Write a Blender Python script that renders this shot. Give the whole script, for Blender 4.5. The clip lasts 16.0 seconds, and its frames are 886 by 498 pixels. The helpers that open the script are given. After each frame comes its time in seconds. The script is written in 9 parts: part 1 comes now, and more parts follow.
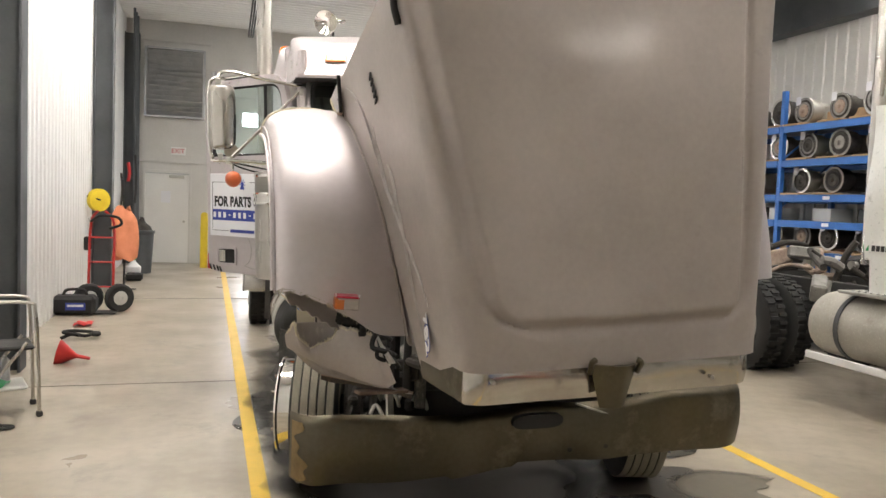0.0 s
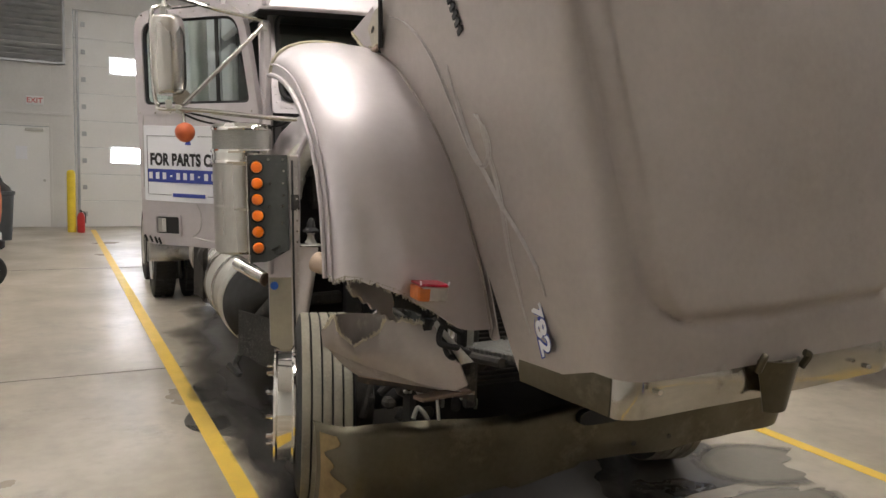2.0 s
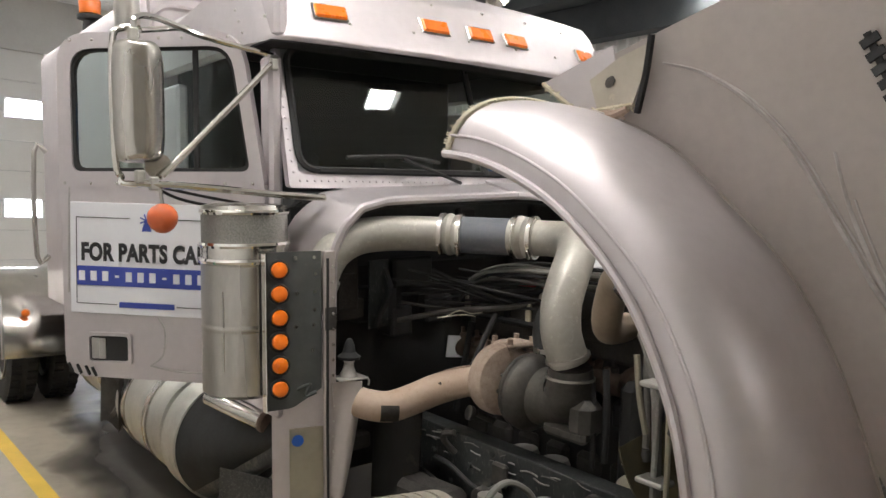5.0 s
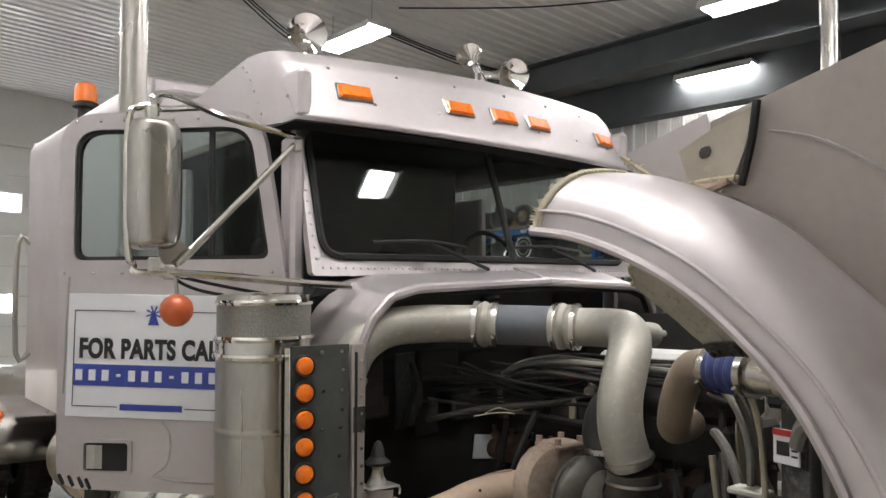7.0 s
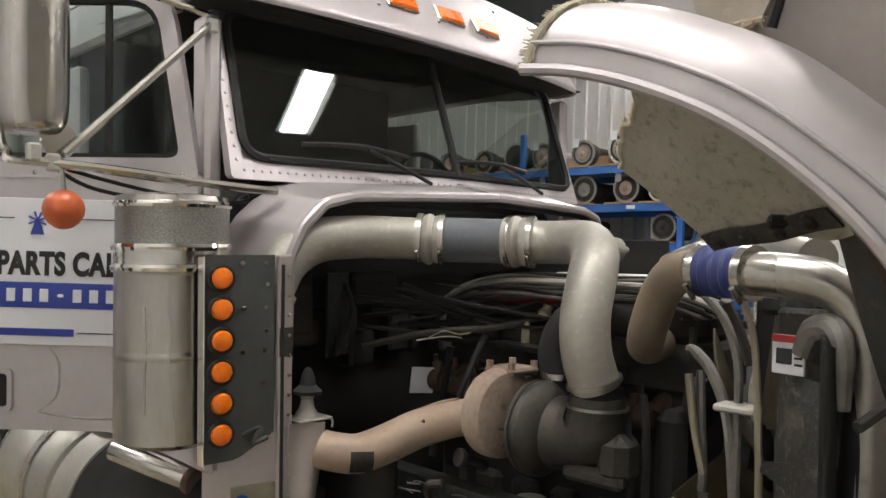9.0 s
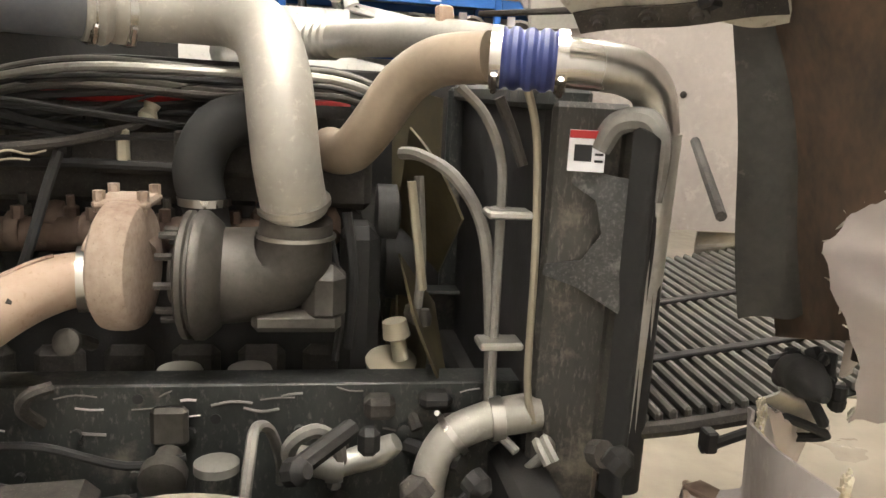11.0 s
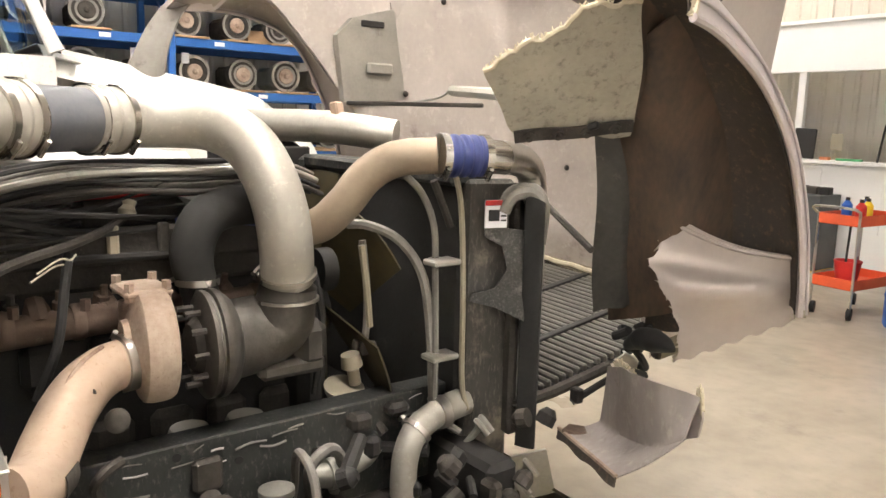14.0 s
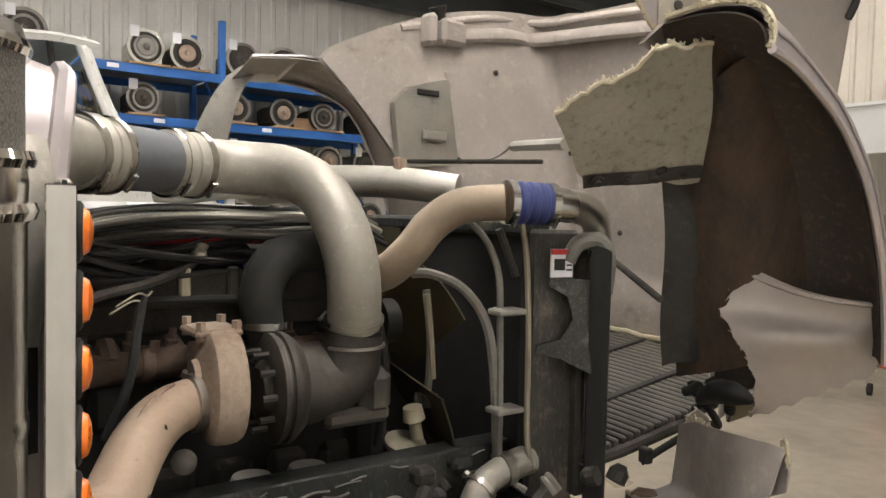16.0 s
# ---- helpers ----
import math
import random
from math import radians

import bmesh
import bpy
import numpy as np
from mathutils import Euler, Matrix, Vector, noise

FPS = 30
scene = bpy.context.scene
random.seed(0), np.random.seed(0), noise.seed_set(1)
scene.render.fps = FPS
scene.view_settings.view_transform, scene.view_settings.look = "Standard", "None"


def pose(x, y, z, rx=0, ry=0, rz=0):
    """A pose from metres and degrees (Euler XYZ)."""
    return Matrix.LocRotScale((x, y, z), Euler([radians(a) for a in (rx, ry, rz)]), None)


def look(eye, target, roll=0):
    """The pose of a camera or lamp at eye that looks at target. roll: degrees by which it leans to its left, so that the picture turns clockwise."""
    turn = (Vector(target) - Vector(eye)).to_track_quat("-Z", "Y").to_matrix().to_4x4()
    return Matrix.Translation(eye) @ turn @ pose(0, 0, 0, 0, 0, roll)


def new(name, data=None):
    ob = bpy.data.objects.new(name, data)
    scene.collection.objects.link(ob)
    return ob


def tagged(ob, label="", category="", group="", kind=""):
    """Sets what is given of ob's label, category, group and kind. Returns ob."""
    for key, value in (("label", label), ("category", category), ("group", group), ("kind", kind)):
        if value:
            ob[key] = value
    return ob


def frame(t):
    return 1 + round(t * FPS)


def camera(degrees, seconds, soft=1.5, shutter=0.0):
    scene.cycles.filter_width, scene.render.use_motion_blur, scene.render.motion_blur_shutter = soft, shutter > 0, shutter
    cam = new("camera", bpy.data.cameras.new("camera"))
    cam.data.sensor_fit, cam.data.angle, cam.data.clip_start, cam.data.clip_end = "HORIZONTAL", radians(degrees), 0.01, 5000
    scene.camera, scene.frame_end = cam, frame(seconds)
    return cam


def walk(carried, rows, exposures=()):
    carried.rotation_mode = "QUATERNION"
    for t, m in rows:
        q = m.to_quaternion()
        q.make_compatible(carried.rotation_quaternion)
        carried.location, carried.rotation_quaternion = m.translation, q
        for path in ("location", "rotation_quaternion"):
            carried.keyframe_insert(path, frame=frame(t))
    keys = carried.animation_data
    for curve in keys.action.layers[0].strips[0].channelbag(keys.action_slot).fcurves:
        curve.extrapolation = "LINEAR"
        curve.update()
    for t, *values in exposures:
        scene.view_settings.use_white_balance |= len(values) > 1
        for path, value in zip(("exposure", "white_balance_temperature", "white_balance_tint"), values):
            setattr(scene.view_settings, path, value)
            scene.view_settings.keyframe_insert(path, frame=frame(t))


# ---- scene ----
cam = camera(61.0, 16.0)
PATH = [
    (0, (-0.279, 1.482, 1.702), (0.235, 3.411, 1.583), 2.2),
    (0.5, (-0.496, 1.656, 1.705), (0.088, 3.563, 1.551), 2.3),
    (1, (-0.643, 1.848, 1.697), (0.078, 3.705, 1.529), 2.2),
    (1.5, (-0.719, 2.132, 1.688), (0.097, 3.947, 1.488), 2.2),
    (2, (-0.863, 2.395, 1.691), (-0.01, 4.19, 1.468), 2.1),
    (2.5, (-1.059, 2.647, 1.727), (-0.182, 4.429, 1.492), 2.0),
    (3, (-1.155, 2.858, 1.769), (-0.219, 4.609, 1.534), 1.9),
    (3.5, (-1.178, 3.171, 1.831), (-0.159, 4.876, 1.591), 2.0),
    (4, (-1.216, 3.483, 1.869), (-0.128, 5.144, 1.629), 2.0),
    (4.5, (-1.238, 3.782, 1.904), (-0.08, 5.402, 1.715), 2.0),
    (5, (-1.284, 4.081, 1.887), (-0.041, 5.644, 1.784), 2.0),
    (7.3, (-1.324, 4.413, 1.864), (-0.032, 5.932, 2.015), 1.4),
    (7.5, (-1.304, 4.427, 1.849), (-0.004, 5.939, 2.002), 1.4),
    (8, (-1.245, 4.48, 1.801), (0.062, 5.986, 1.952), 1.4),
    (8.5, (-1.21, 4.595, 1.745), (0.112, 6.091, 1.85), 1.6),
    (9, (-1.149, 4.706, 1.706), (0.299, 6.085, 1.742), 1.9),
    (9.5, (-1.052, 4.976, 1.707), (0.757, 5.828, 1.703), 1.8),
    (10, (-0.933, 5.251, 1.637), (1.038, 5.534, 1.459), 2.5),
    (10.2, (-0.931, 5.363, 1.621), (1.05, 5.442, 1.36), 2.8),
    (12.3, (-0.958, 6.345, 1.684), (0.891, 5.692, 1.294), 1.6),
    (12.5, (-0.942, 6.377, 1.687), (0.864, 5.609, 1.3), 1.5),
    (13, (-0.894, 6.526, 1.699), (0.788, 5.514, 1.319), 1.6),
    (13.5, (-1.025, 6.674, 1.744), (0.567, 5.52, 1.379), 1.5),
    (14, (-1.142, 6.775, 1.802), (0.424, 5.576, 1.468), 1.4),
    (14.5, (-1.179, 6.83, 1.851), (0.385, 5.61, 1.596), 1.4),
    (15, (-1.192, 6.846, 1.868), (0.398, 5.64, 1.739), 1.3),
    (15.5, (-1.147, 6.828, 1.797), (0.478, 5.664, 1.736), 1.3),
    (16, (-1.087, 6.853, 1.675), (0.553, 5.712, 1.578), 1.3),
]
walk(cam, [(t, look(eye, target, roll)) for t, eye, target, roll in PATH],
     exposures=[(0, 0.16, 6500, 13), (1, -0.06, 6450, 13), (2.5, -0.26, 6400, 14), (3.5, -0.26, 6350, 14), (5, -0.16, 6200, 13), (8, -0.44, 6100, 12), (9.2, -0.28, 6300, 12), (10.2, 0.62, 6550, 12), (12.3, 0.84, 6750, 14), (13.5, 0.9, 6800, 14), (14, 0.84, 6750, 15), (15, 0.38, 6650, 14), (15.5, 0.1, 6600, 14), (16, 0.0, 6550, 13)])

# ---- world and light ----
world = bpy.data.worlds.new("world")
scene.world = world
world.use_nodes = True
world.node_tree.nodes["Background"].inputs[0].default_value = (0.9, 0.95, 1.0, 1)
world.node_tree.nodes["Background"].inputs[1].default_value = 0.25
LAMP = 68.0
DAY = 45.0

# the building's axis against the truck's
B = pose(0, 0, 0, 0, 0, 2.4)
CX = 1.14
HX = 1.05


# ---- materials ----
def material(name, col, col2=None, rough=0.5, metal=0.0, scale=6.0, fine=60.0, bump=0.0, mix=0.5, coat=0.0, dirt=None,
             dirt_amount=0.0, dirt_scale=3.0, rough2=None, stretch=(1, 1, 1), trans=0.0, per_object=0.0, speck=None, speck_amount=0.3, speck_scale=90.0):
    m = bpy.data.materials.new(name)
    m.use_nodes = True
    nt = m.node_tree
    n, ln = nt.nodes, nt.links
    bs = n["Principled BSDF"]
    bs.inputs["Metallic"].default_value = metal
    bs.inputs["Coat Weight"].default_value = coat
    bs.inputs["Coat Roughness"].default_value = 0.12
    bs.inputs["Transmission Weight"].default_value = trans
    tc = n.new("ShaderNodeTexCoord")
    mp = n.new("ShaderNodeMapping")
    mp.inputs["Scale"].default_value = stretch
    ln.new(tc.outputs["Object"], mp.inputs["Vector"])
    big = n.new("ShaderNodeTexNoise")
    big.inputs["Scale"].default_value, big.inputs["Detail"].default_value = scale, 6
    sm = n.new("ShaderNodeTexNoise")
    sm.inputs["Scale"].default_value, sm.inputs["Detail"].default_value = fine, 4
    ln.new(mp.outputs[0], big.inputs["Vector"])
    ln.new(mp.outputs[0], sm.inputs["Vector"])
    add = n.new("ShaderNodeMath")
    add.operation = "MULTIPLY_ADD"
    add.inputs[1].default_value = 0.45
    ln.new(sm.outputs["Fac"], add.inputs[0])
    ln.new(big.outputs["Fac"], add.inputs[2])
    ramp = n.new("ShaderNodeMapRange")
    ramp.inputs["From Min"].default_value = 0.72 - mix * 0.45
    ramp.inputs["From Max"].default_value = 0.72 + mix * 0.45
    ln.new(add.outputs[0], ramp.inputs["Value"])
    mx = n.new("ShaderNodeMix")
    mx.data_type = "RGBA"
    col2 = col2 or tuple(c * 0.8 for c in col)
    mx.inputs["A"].default_value = (*col, 1)
    mx.inputs["B"].default_value = (*col2, 1)
    ln.new(ramp.outputs[0], mx.inputs["Factor"])
    out = mx.outputs["Result"]
    if per_object:
        oi = n.new("ShaderNodeObjectInfo")
        hsv = n.new("ShaderNodeHueSaturation")
        mr = n.new("ShaderNodeMapRange")
        mr.inputs["To Min"].default_value, mr.inputs["To Max"].default_value = 1 - per_object, 1 + per_object
        ln.new(oi.outputs["Random"], mr.inputs["Value"])
        ln.new(mr.outputs[0], hsv.inputs["Value"])
        ln.new(out, hsv.inputs["Color"])
        out = hsv.outputs[0]
    if speck:
        sn = n.new("ShaderNodeTexNoise")
        sn.inputs["Scale"].default_value, sn.inputs["Detail"].default_value, sn.inputs["Roughness"].default_value = speck_scale * 1.8, 6, 0.7
        ln.new(mp.outputs[0], sn.inputs["Vector"])
        sr = n.new("ShaderNodeMapRange")
        sr.inputs["From Min"].default_value = 0.66 - 0.35 * speck_amount
        sr.inputs["From Max"].default_value = 0.84 - 0.35 * speck_amount
        sr.inputs["To Max"].default_value = 0.6
        ln.new(sn.outputs["Fac"], sr.inputs["Value"])
        sm2 = n.new("ShaderNodeMix")
        sm2.data_type = "RGBA"
        ln.new(sr.outputs[0], sm2.inputs["Factor"])
        ln.new(out, sm2.inputs["A"])
        sm2.inputs["B"].default_value = (*speck, 1)
        out = sm2.outputs["Result"]
    if dirt:
        dn = n.new("ShaderNodeTexNoise")
        dn.inputs["Scale"].default_value, dn.inputs["Detail"].default_value, dn.inputs["Roughness"].default_value = dirt_scale, 8, 0.7
        ln.new(tc.outputs["Object"], dn.inputs["Vector"])
        dr = n.new("ShaderNodeMapRange")
        dr.inputs["From Min"].default_value = 0.75 - 0.5 * dirt_amount
        dr.inputs["From Max"].default_value = 0.9 - 0.5 * dirt_amount
        ln.new(dn.outputs["Fac"], dr.inputs["Value"])
        dm = n.new("ShaderNodeMix")
        dm.data_type = "RGBA"
        ln.new(dr.outputs[0], dm.inputs["Factor"])
        ln.new(out, dm.inputs["A"])
        dm.inputs["B"].default_value = (*dirt, 1)
        out = dm.outputs["Result"]
        dmet = n.new("ShaderNodeMapRange")
        dmet.inputs["To Min"].default_value, dmet.inputs["To Max"].default_value = metal, metal * 0.25
        ln.new(dr.outputs[0], dmet.inputs["Value"])
        ln.new(dmet.outputs[0], bs.inputs["Metallic"])
    ln.new(out, bs.inputs["Base Color"])
    rr = n.new("ShaderNodeMapRange")
    rr.inputs["From Min"].default_value, rr.inputs["From Max"].default_value = 0.3, 0.7
    rr.inputs["To Min"].default_value = rough
    rr.inputs["To Max"].default_value = rough2 if rough2 is not None else min(1, rough * 1.3)
    ln.new(big.outputs["Fac"], rr.inputs["Value"])
    ln.new(rr.outputs[0], bs.inputs["Roughness"])
    if bump:
        bp = n.new("ShaderNodeBump")
        bp.inputs["Strength"].default_value = min(1, bump)
        bp.inputs["Distance"].default_value = 0.004
        ln.new(add.outputs[0], bp.inputs["Height"])
        ln.new(bp.outputs[0], bs.inputs["Normal"])
    return m


def glow(name, col, strength):
    m = bpy.data.materials.new(name)
    m.use_nodes = True
    bs = m.node_tree.nodes["Principled BSDF"]
    bs.inputs["Base Color"].default_value = (*col, 1)
    bs.inputs["Emission Color"].default_value = (*col, 1)
    bs.inputs["Emission Strength"].default_value = strength
    return m


def glass(name, col, rough=0.02, alpha=1.0):
    m = bpy.data.materials.new(name)
    m.use_nodes = True
    bs = m.node_tree.nodes["Principled BSDF"]
    bs.inputs["Base Color"].default_value = (*col, 1)
    bs.inputs["Roughness"].default_value = rough
    bs.inputs["IOR"].default_value = 1.45
    bs.inputs["Transmission Weight"].default_value = alpha
    return m


PAINT = material("silver_mauve_paint", (0.62, 0.575, 0.58), (0.54, 0.50, 0.505), 0.44, 0.85, 2.0, 30, 0.0, 0.6, 0.10, (0.30, 0.27, 0.24), 0.12, 2.2)
HOODP = material("dusty_hood_paint", (0.47, 0.42, 0.39), (0.38, 0.338, 0.31), 0.46, 0.4, 2.4, 40, 0.0, 0.7, 0.1, (0.25, 0.22, 0.19), 0.22, 2.6)
PANELB = material("dusty_panel_back", (0.40, 0.365, 0.35), (0.29, 0.26, 0.245), 0.6, 0.15, 5, 40, 0.2, 0.8, 0, (0.17, 0.15, 0.125), 0.38, 7, None, (1, 1, 0.5), speck=(0.52, 0.48, 0.42), speck_amount=0.36, speck_scale=18.0)
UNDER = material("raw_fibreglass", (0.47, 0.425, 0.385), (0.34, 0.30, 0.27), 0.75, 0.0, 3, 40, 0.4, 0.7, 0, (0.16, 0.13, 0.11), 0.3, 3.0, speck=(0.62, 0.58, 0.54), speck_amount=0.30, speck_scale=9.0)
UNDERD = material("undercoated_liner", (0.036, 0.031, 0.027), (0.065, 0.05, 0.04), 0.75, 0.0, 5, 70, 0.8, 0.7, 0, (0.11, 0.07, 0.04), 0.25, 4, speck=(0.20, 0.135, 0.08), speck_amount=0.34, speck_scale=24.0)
RUSTW = material("rust_brown_wall", (0.105, 0.064, 0.038), (0.03, 0.024, 0.019), 0.6, 0.0, 5, 50, 0.3, 0.6, 0, (0.09, 0.065, 0.05), 0.35, 3, None, (1.6, 1.6, 0.3))
SURR = material("dull_surround_chrome", (0.60, 0.575, 0.53), (0.46, 0.43, 0.38), 0.06, 1.0, 4, 50, 0.0, 0.6, 0, (0.20, 0.165, 0.11), 0.3, 4, 0.25)
# dark wet floor; under the truck it also carries the truck's shadow
WETSHADE = material("oil_wet_shaded_floor", (0.05, 0.044, 0.036), (0.09, 0.08, 0.064), 0.22, 0, 2.5, 20, 0, 0.7, 0, None, 0, 3, 0.4)
TORN = material("torn_fibreglass_edge", (0.64, 0.60, 0.48), (0.5, 0.43, 0.29), 0.9, 0, 20, 120, 1.0)
DIRTSHEET = material("dirty_splash_sheet", (0.47, 0.44, 0.36), (0.31, 0.29, 0.235), 0.8, 0, 5, 60, 0.5, 0.7, 0, (0.09, 0.08, 0.065), 0.32, 5, speck=(0.10, 0.09, 0.07), speck_amount=0.36, speck_scale=26.0)
CHROME = material("worn_chrome", (0.78, 0.76, 0.72), (0.65, 0.63, 0.58), 0.12, 1.0, 5, 60, 0.0, 0.5, 0, (0.30, 0.27, 0.22), 0.25, 6, 0.22)
MIRROR = material("bright_chrome", (0.84, 0.82, 0.78), (0.78, 0.76, 0.72), 0.05, 1.0, 5, 60, 0.0, 0.5, 0, (0.36, 0.31, 0.22), 0.10, 5, 0.09)
GRILLE = material("dusty_grille", (0.10, 0.098, 0.09), (0.16, 0.15, 0.13), 0.5, 0.3, 6, 60, 0.2, 0.6, 0, (0.34, 0.27, 0.13), 0.22, 5)
GUSSET = material("bare_cream_plate", (0.50, 0.46, 0.38), (0.42, 0.38, 0.31), 0.7, 0, 8, 60, 0.3, 0.7, 0, (0.62, 0.56, 0.42), 0.25, 12)
FILTER = material("grimy_filter", (0.42, 0.40, 0.36), (0.30, 0.28, 0.25), 0.5, 0, 7, 50, 0.1, 0.7, 0, (0.10, 0.09, 0.08), 0.3, 8)
FANM = material("dusty_fan", (0.085, 0.066, 0.022), (0.04, 0.034, 0.022), 0.6, 0, 4, 40, 0.3, 0.8)
SCUFF = material("scuffed_black_plate", (0.02, 0.02, 0.02), (0.07, 0.068, 0.063), 0.45, 0.3, 7, 60, 0.5, 0.6, 0, (0.26, 0.25, 0.23), 0.36, 9, speck=(0.20, 0.195, 0.18), speck_amount=0.42, speck_scale=70.0)
TANKB = material("dusty_black_tank", (0.035, 0.035, 0.033), (0.10, 0.092, 0.078), 0.55, 0.2, 5, 60, 0.4, 0.8, 0, (0.22, 0.19, 0.15), 0.36, 6, None, (1, 1, 0.3), speck=(0.26, 0.24, 0.20), speck_amount=0.36, speck_scale=55.0)
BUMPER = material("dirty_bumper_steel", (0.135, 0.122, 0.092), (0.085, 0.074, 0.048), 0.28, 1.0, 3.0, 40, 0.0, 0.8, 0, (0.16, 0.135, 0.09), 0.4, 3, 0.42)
STEEL = material("brushed_stainless", (0.58, 0.56, 0.52), (0.47, 0.45, 0.41), 0.2, 1.0, 4, 80, 0.0, 0.5, 0, (0.30, 0.28, 0.24), 0.2, 5, 0.38, (1, 1, 0.25))
CASTA = material("grimy_cast_aluminium", (0.12, 0.11, 0.095), (0.042, 0.038, 0.033), 0.5, 0.5, 7, 60, 0.6, 0.8, 0, (0.28, 0.25, 0.20), 0.22, 8, speck=(0.04, 0.034, 0.027), speck_amount=0.30, speck_scale=80.0)
ALU = material("dull_aluminium", (0.56, 0.55, 0.5), (0.42, 0.41, 0.37), 0.42, 0.85, 6, 80, 0.2, 0.6, 0, (0.2, 0.18, 0.15), 0.28, 6)
PIPE = material("dusty_intake_pipe", (0.47, 0.45, 0.40), (0.35, 0.33, 0.285), 0.46, 0.4, 4, 50, 0.12, 0.7, 0, (0.27, 0.245, 0.185), 0.25, 4, speck=(0.66, 0.64, 0.56), speck_amount=0.30, speck_scale=22.0)
TANP = material("heat_stained_exhaust", (0.49, 0.385, 0.30), (0.37, 0.26, 0.19), 0.55, 0.2, 4, 50, 0.25, 0.9, 0, (0.22, 0.13, 0.08), 0.34, 4, speck=(0.20, 0.10, 0.055), speck_amount=0.24, speck_scale=30.0)
BROWNP = material("brown_charge_pipe", (0.33, 0.26, 0.19), (0.25, 0.2, 0.15), 0.5, 0.35, 6, 60, 0.15, 0.6)
CASTB = material("dusty_cast_iron", (0.075, 0.066, 0.056), (0.022, 0.020, 0.018), 0.7, 0.2, 8, 70, 0.9, 0.8, 0, (0.22, 0.185, 0.145), 0.2, 10, speck=(0.22, 0.19, 0.15), speck_amount=0.25, speck_scale=110.0)
MANIF = material("brown_manifold_iron", (0.18, 0.125, 0.092), (0.085, 0.058, 0.044), 0.75, 0.1, 8, 60, 0.8, 0.8, 0, (0.36, 0.27, 0.19), 0.25, 12)
RUST = material("rusty_casting", (0.50, 0.41, 0.33), (0.20, 0.125, 0.09), 0.8, 0.1, 6, 60, 0.9, 0.8, 0, (0.14, 0.085, 0.07), 0.38, 7, speck=(0.10, 0.06, 0.045), speck_amount=0.28, speck_scale=90.0)
FLAPM = material("dusty_flap", (0.022, 0.022, 0.02), (0.06, 0.057, 0.05), 0.55, 0, 10, 60, 1.0, 0.6, 0, (0.20, 0.18, 0.15), 0.22, 12)
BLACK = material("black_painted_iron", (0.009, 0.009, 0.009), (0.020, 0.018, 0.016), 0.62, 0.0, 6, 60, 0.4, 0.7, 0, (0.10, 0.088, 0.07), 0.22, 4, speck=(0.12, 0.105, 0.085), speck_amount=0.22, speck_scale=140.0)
RAILM = material("worn_black_rail", (0.022, 0.025, 0.025), (0.055, 0.058, 0.054), 0.33, 0.25, 4, 60, 0.4, 0.7, 0, (0.19, 0.17, 0.14), 0.36, 3.5, 0.55, (1, 1, 0.45), speck=(0.22, 0.21, 0.185), speck_amount=0.32, speck_scale=45.0)
RUBBER = material("black_rubber", (0.013, 0.013, 0.013), (0.024, 0.023, 0.021), 0.72, 0.0, 9, 70, 0.3, 0.6)
TYRE = material("dusty_tyre", (0.20, 0.185, 0.145), (0.33, 0.30, 0.235), 0.85, 0.0, 6, 70, 0.4, 0.8, 0, (0.27, 0.24, 0.185), 0.25, 5, speck=(0.40, 0.37, 0.30), speck_amount=0.34, speck_scale=40.0)
TYRED = material("dark_tyre", (0.016, 0.016, 0.016), (0.03, 0.029, 0.027), 0.75, 0.0, 6, 70, 0.3)
GREYHOSE = material("grey_hose", (0.27, 0.26, 0.235), (0.14, 0.13, 0.115), 0.5, 0.1, 9, 70, 0.2, 0.7, 0, (0.05, 0.045, 0.04), 0.3, 12)
DARKHOSE = material("blue_grey_silicone", (0.10, 0.11, 0.13), (0.14, 0.145, 0.155), 0.55, 0.0, 8, 70, 0.2, 0.5, 0, (0.3, 0.29, 0.25), 0.12, 7)
BLUEHOSE = material("blue_silicone", (0.024, 0.038, 0.15), (0.045, 0.06, 0.19), 0.4, 0.0, 12, 70, 0.2, 0.6, 0, (0.25, 0.25, 0.3), 0.15, 8)
AMBER = material("amber_lens", (0.95, 0.22, 0.01), (0.85, 0.17, 0.01), 0.25, 0.0, 20, 90, 0.0, 0.5, 0.5)
AMBERL = material("dusty_amber_lens", (0.62, 0.16, 0.015), (0.45, 0.13, 0.03), 0.35, 0.0, 20, 90, 0.1, 0.5, 0.3)
AMBERD = material("dusty_orange_ball", (0.62, 0.12, 0.025), (0.5, 0.1, 0.03), 0.4, 0.0, 10, 60, 0.2, 0.6, 0.2)
BARM = material("dark_green_grey_plate", (0.085, 0.09, 0.085), (0.06, 0.063, 0.06), 0.45, 0.2, 5, 40, 0.1, 0.6, 0, (0.16, 0.155, 0.14), 0.2, 8)
REDL = material("red_lens", (0.45, 0.02, 0.05), (0.35, 0.02, 0.04), 0.25, 0, 10, 60, 0, 0.5, 0.4)
CLEARL = material("clear_lens", (0.50, 0.48, 0.45), (0.40, 0.385, 0.365), 0.25, 0, 10, 60, 0, 0.5, 0.4)
WHITEV = material("white_vinyl", (0.82, 0.82, 0.84), (0.78, 0.78, 0.81), 0.4, 0, 3, 50)
SCRAPE = material("pale_scrape", (0.55, 0.52, 0.50), (0.42, 0.39, 0.37), 0.6, 0, 12, 80)
INK = material("black_ink", (0.015, 0.015, 0.015), (0.02, 0.02, 0.02), 0.5)
BLUEINK = material("blue_ink", (0.03, 0.05, 0.30), (0.035, 0.06, 0.33), 0.45)
WSGLASS = glass("tinted_windshield", (0.55, 0.62, 0.58), 0.01)
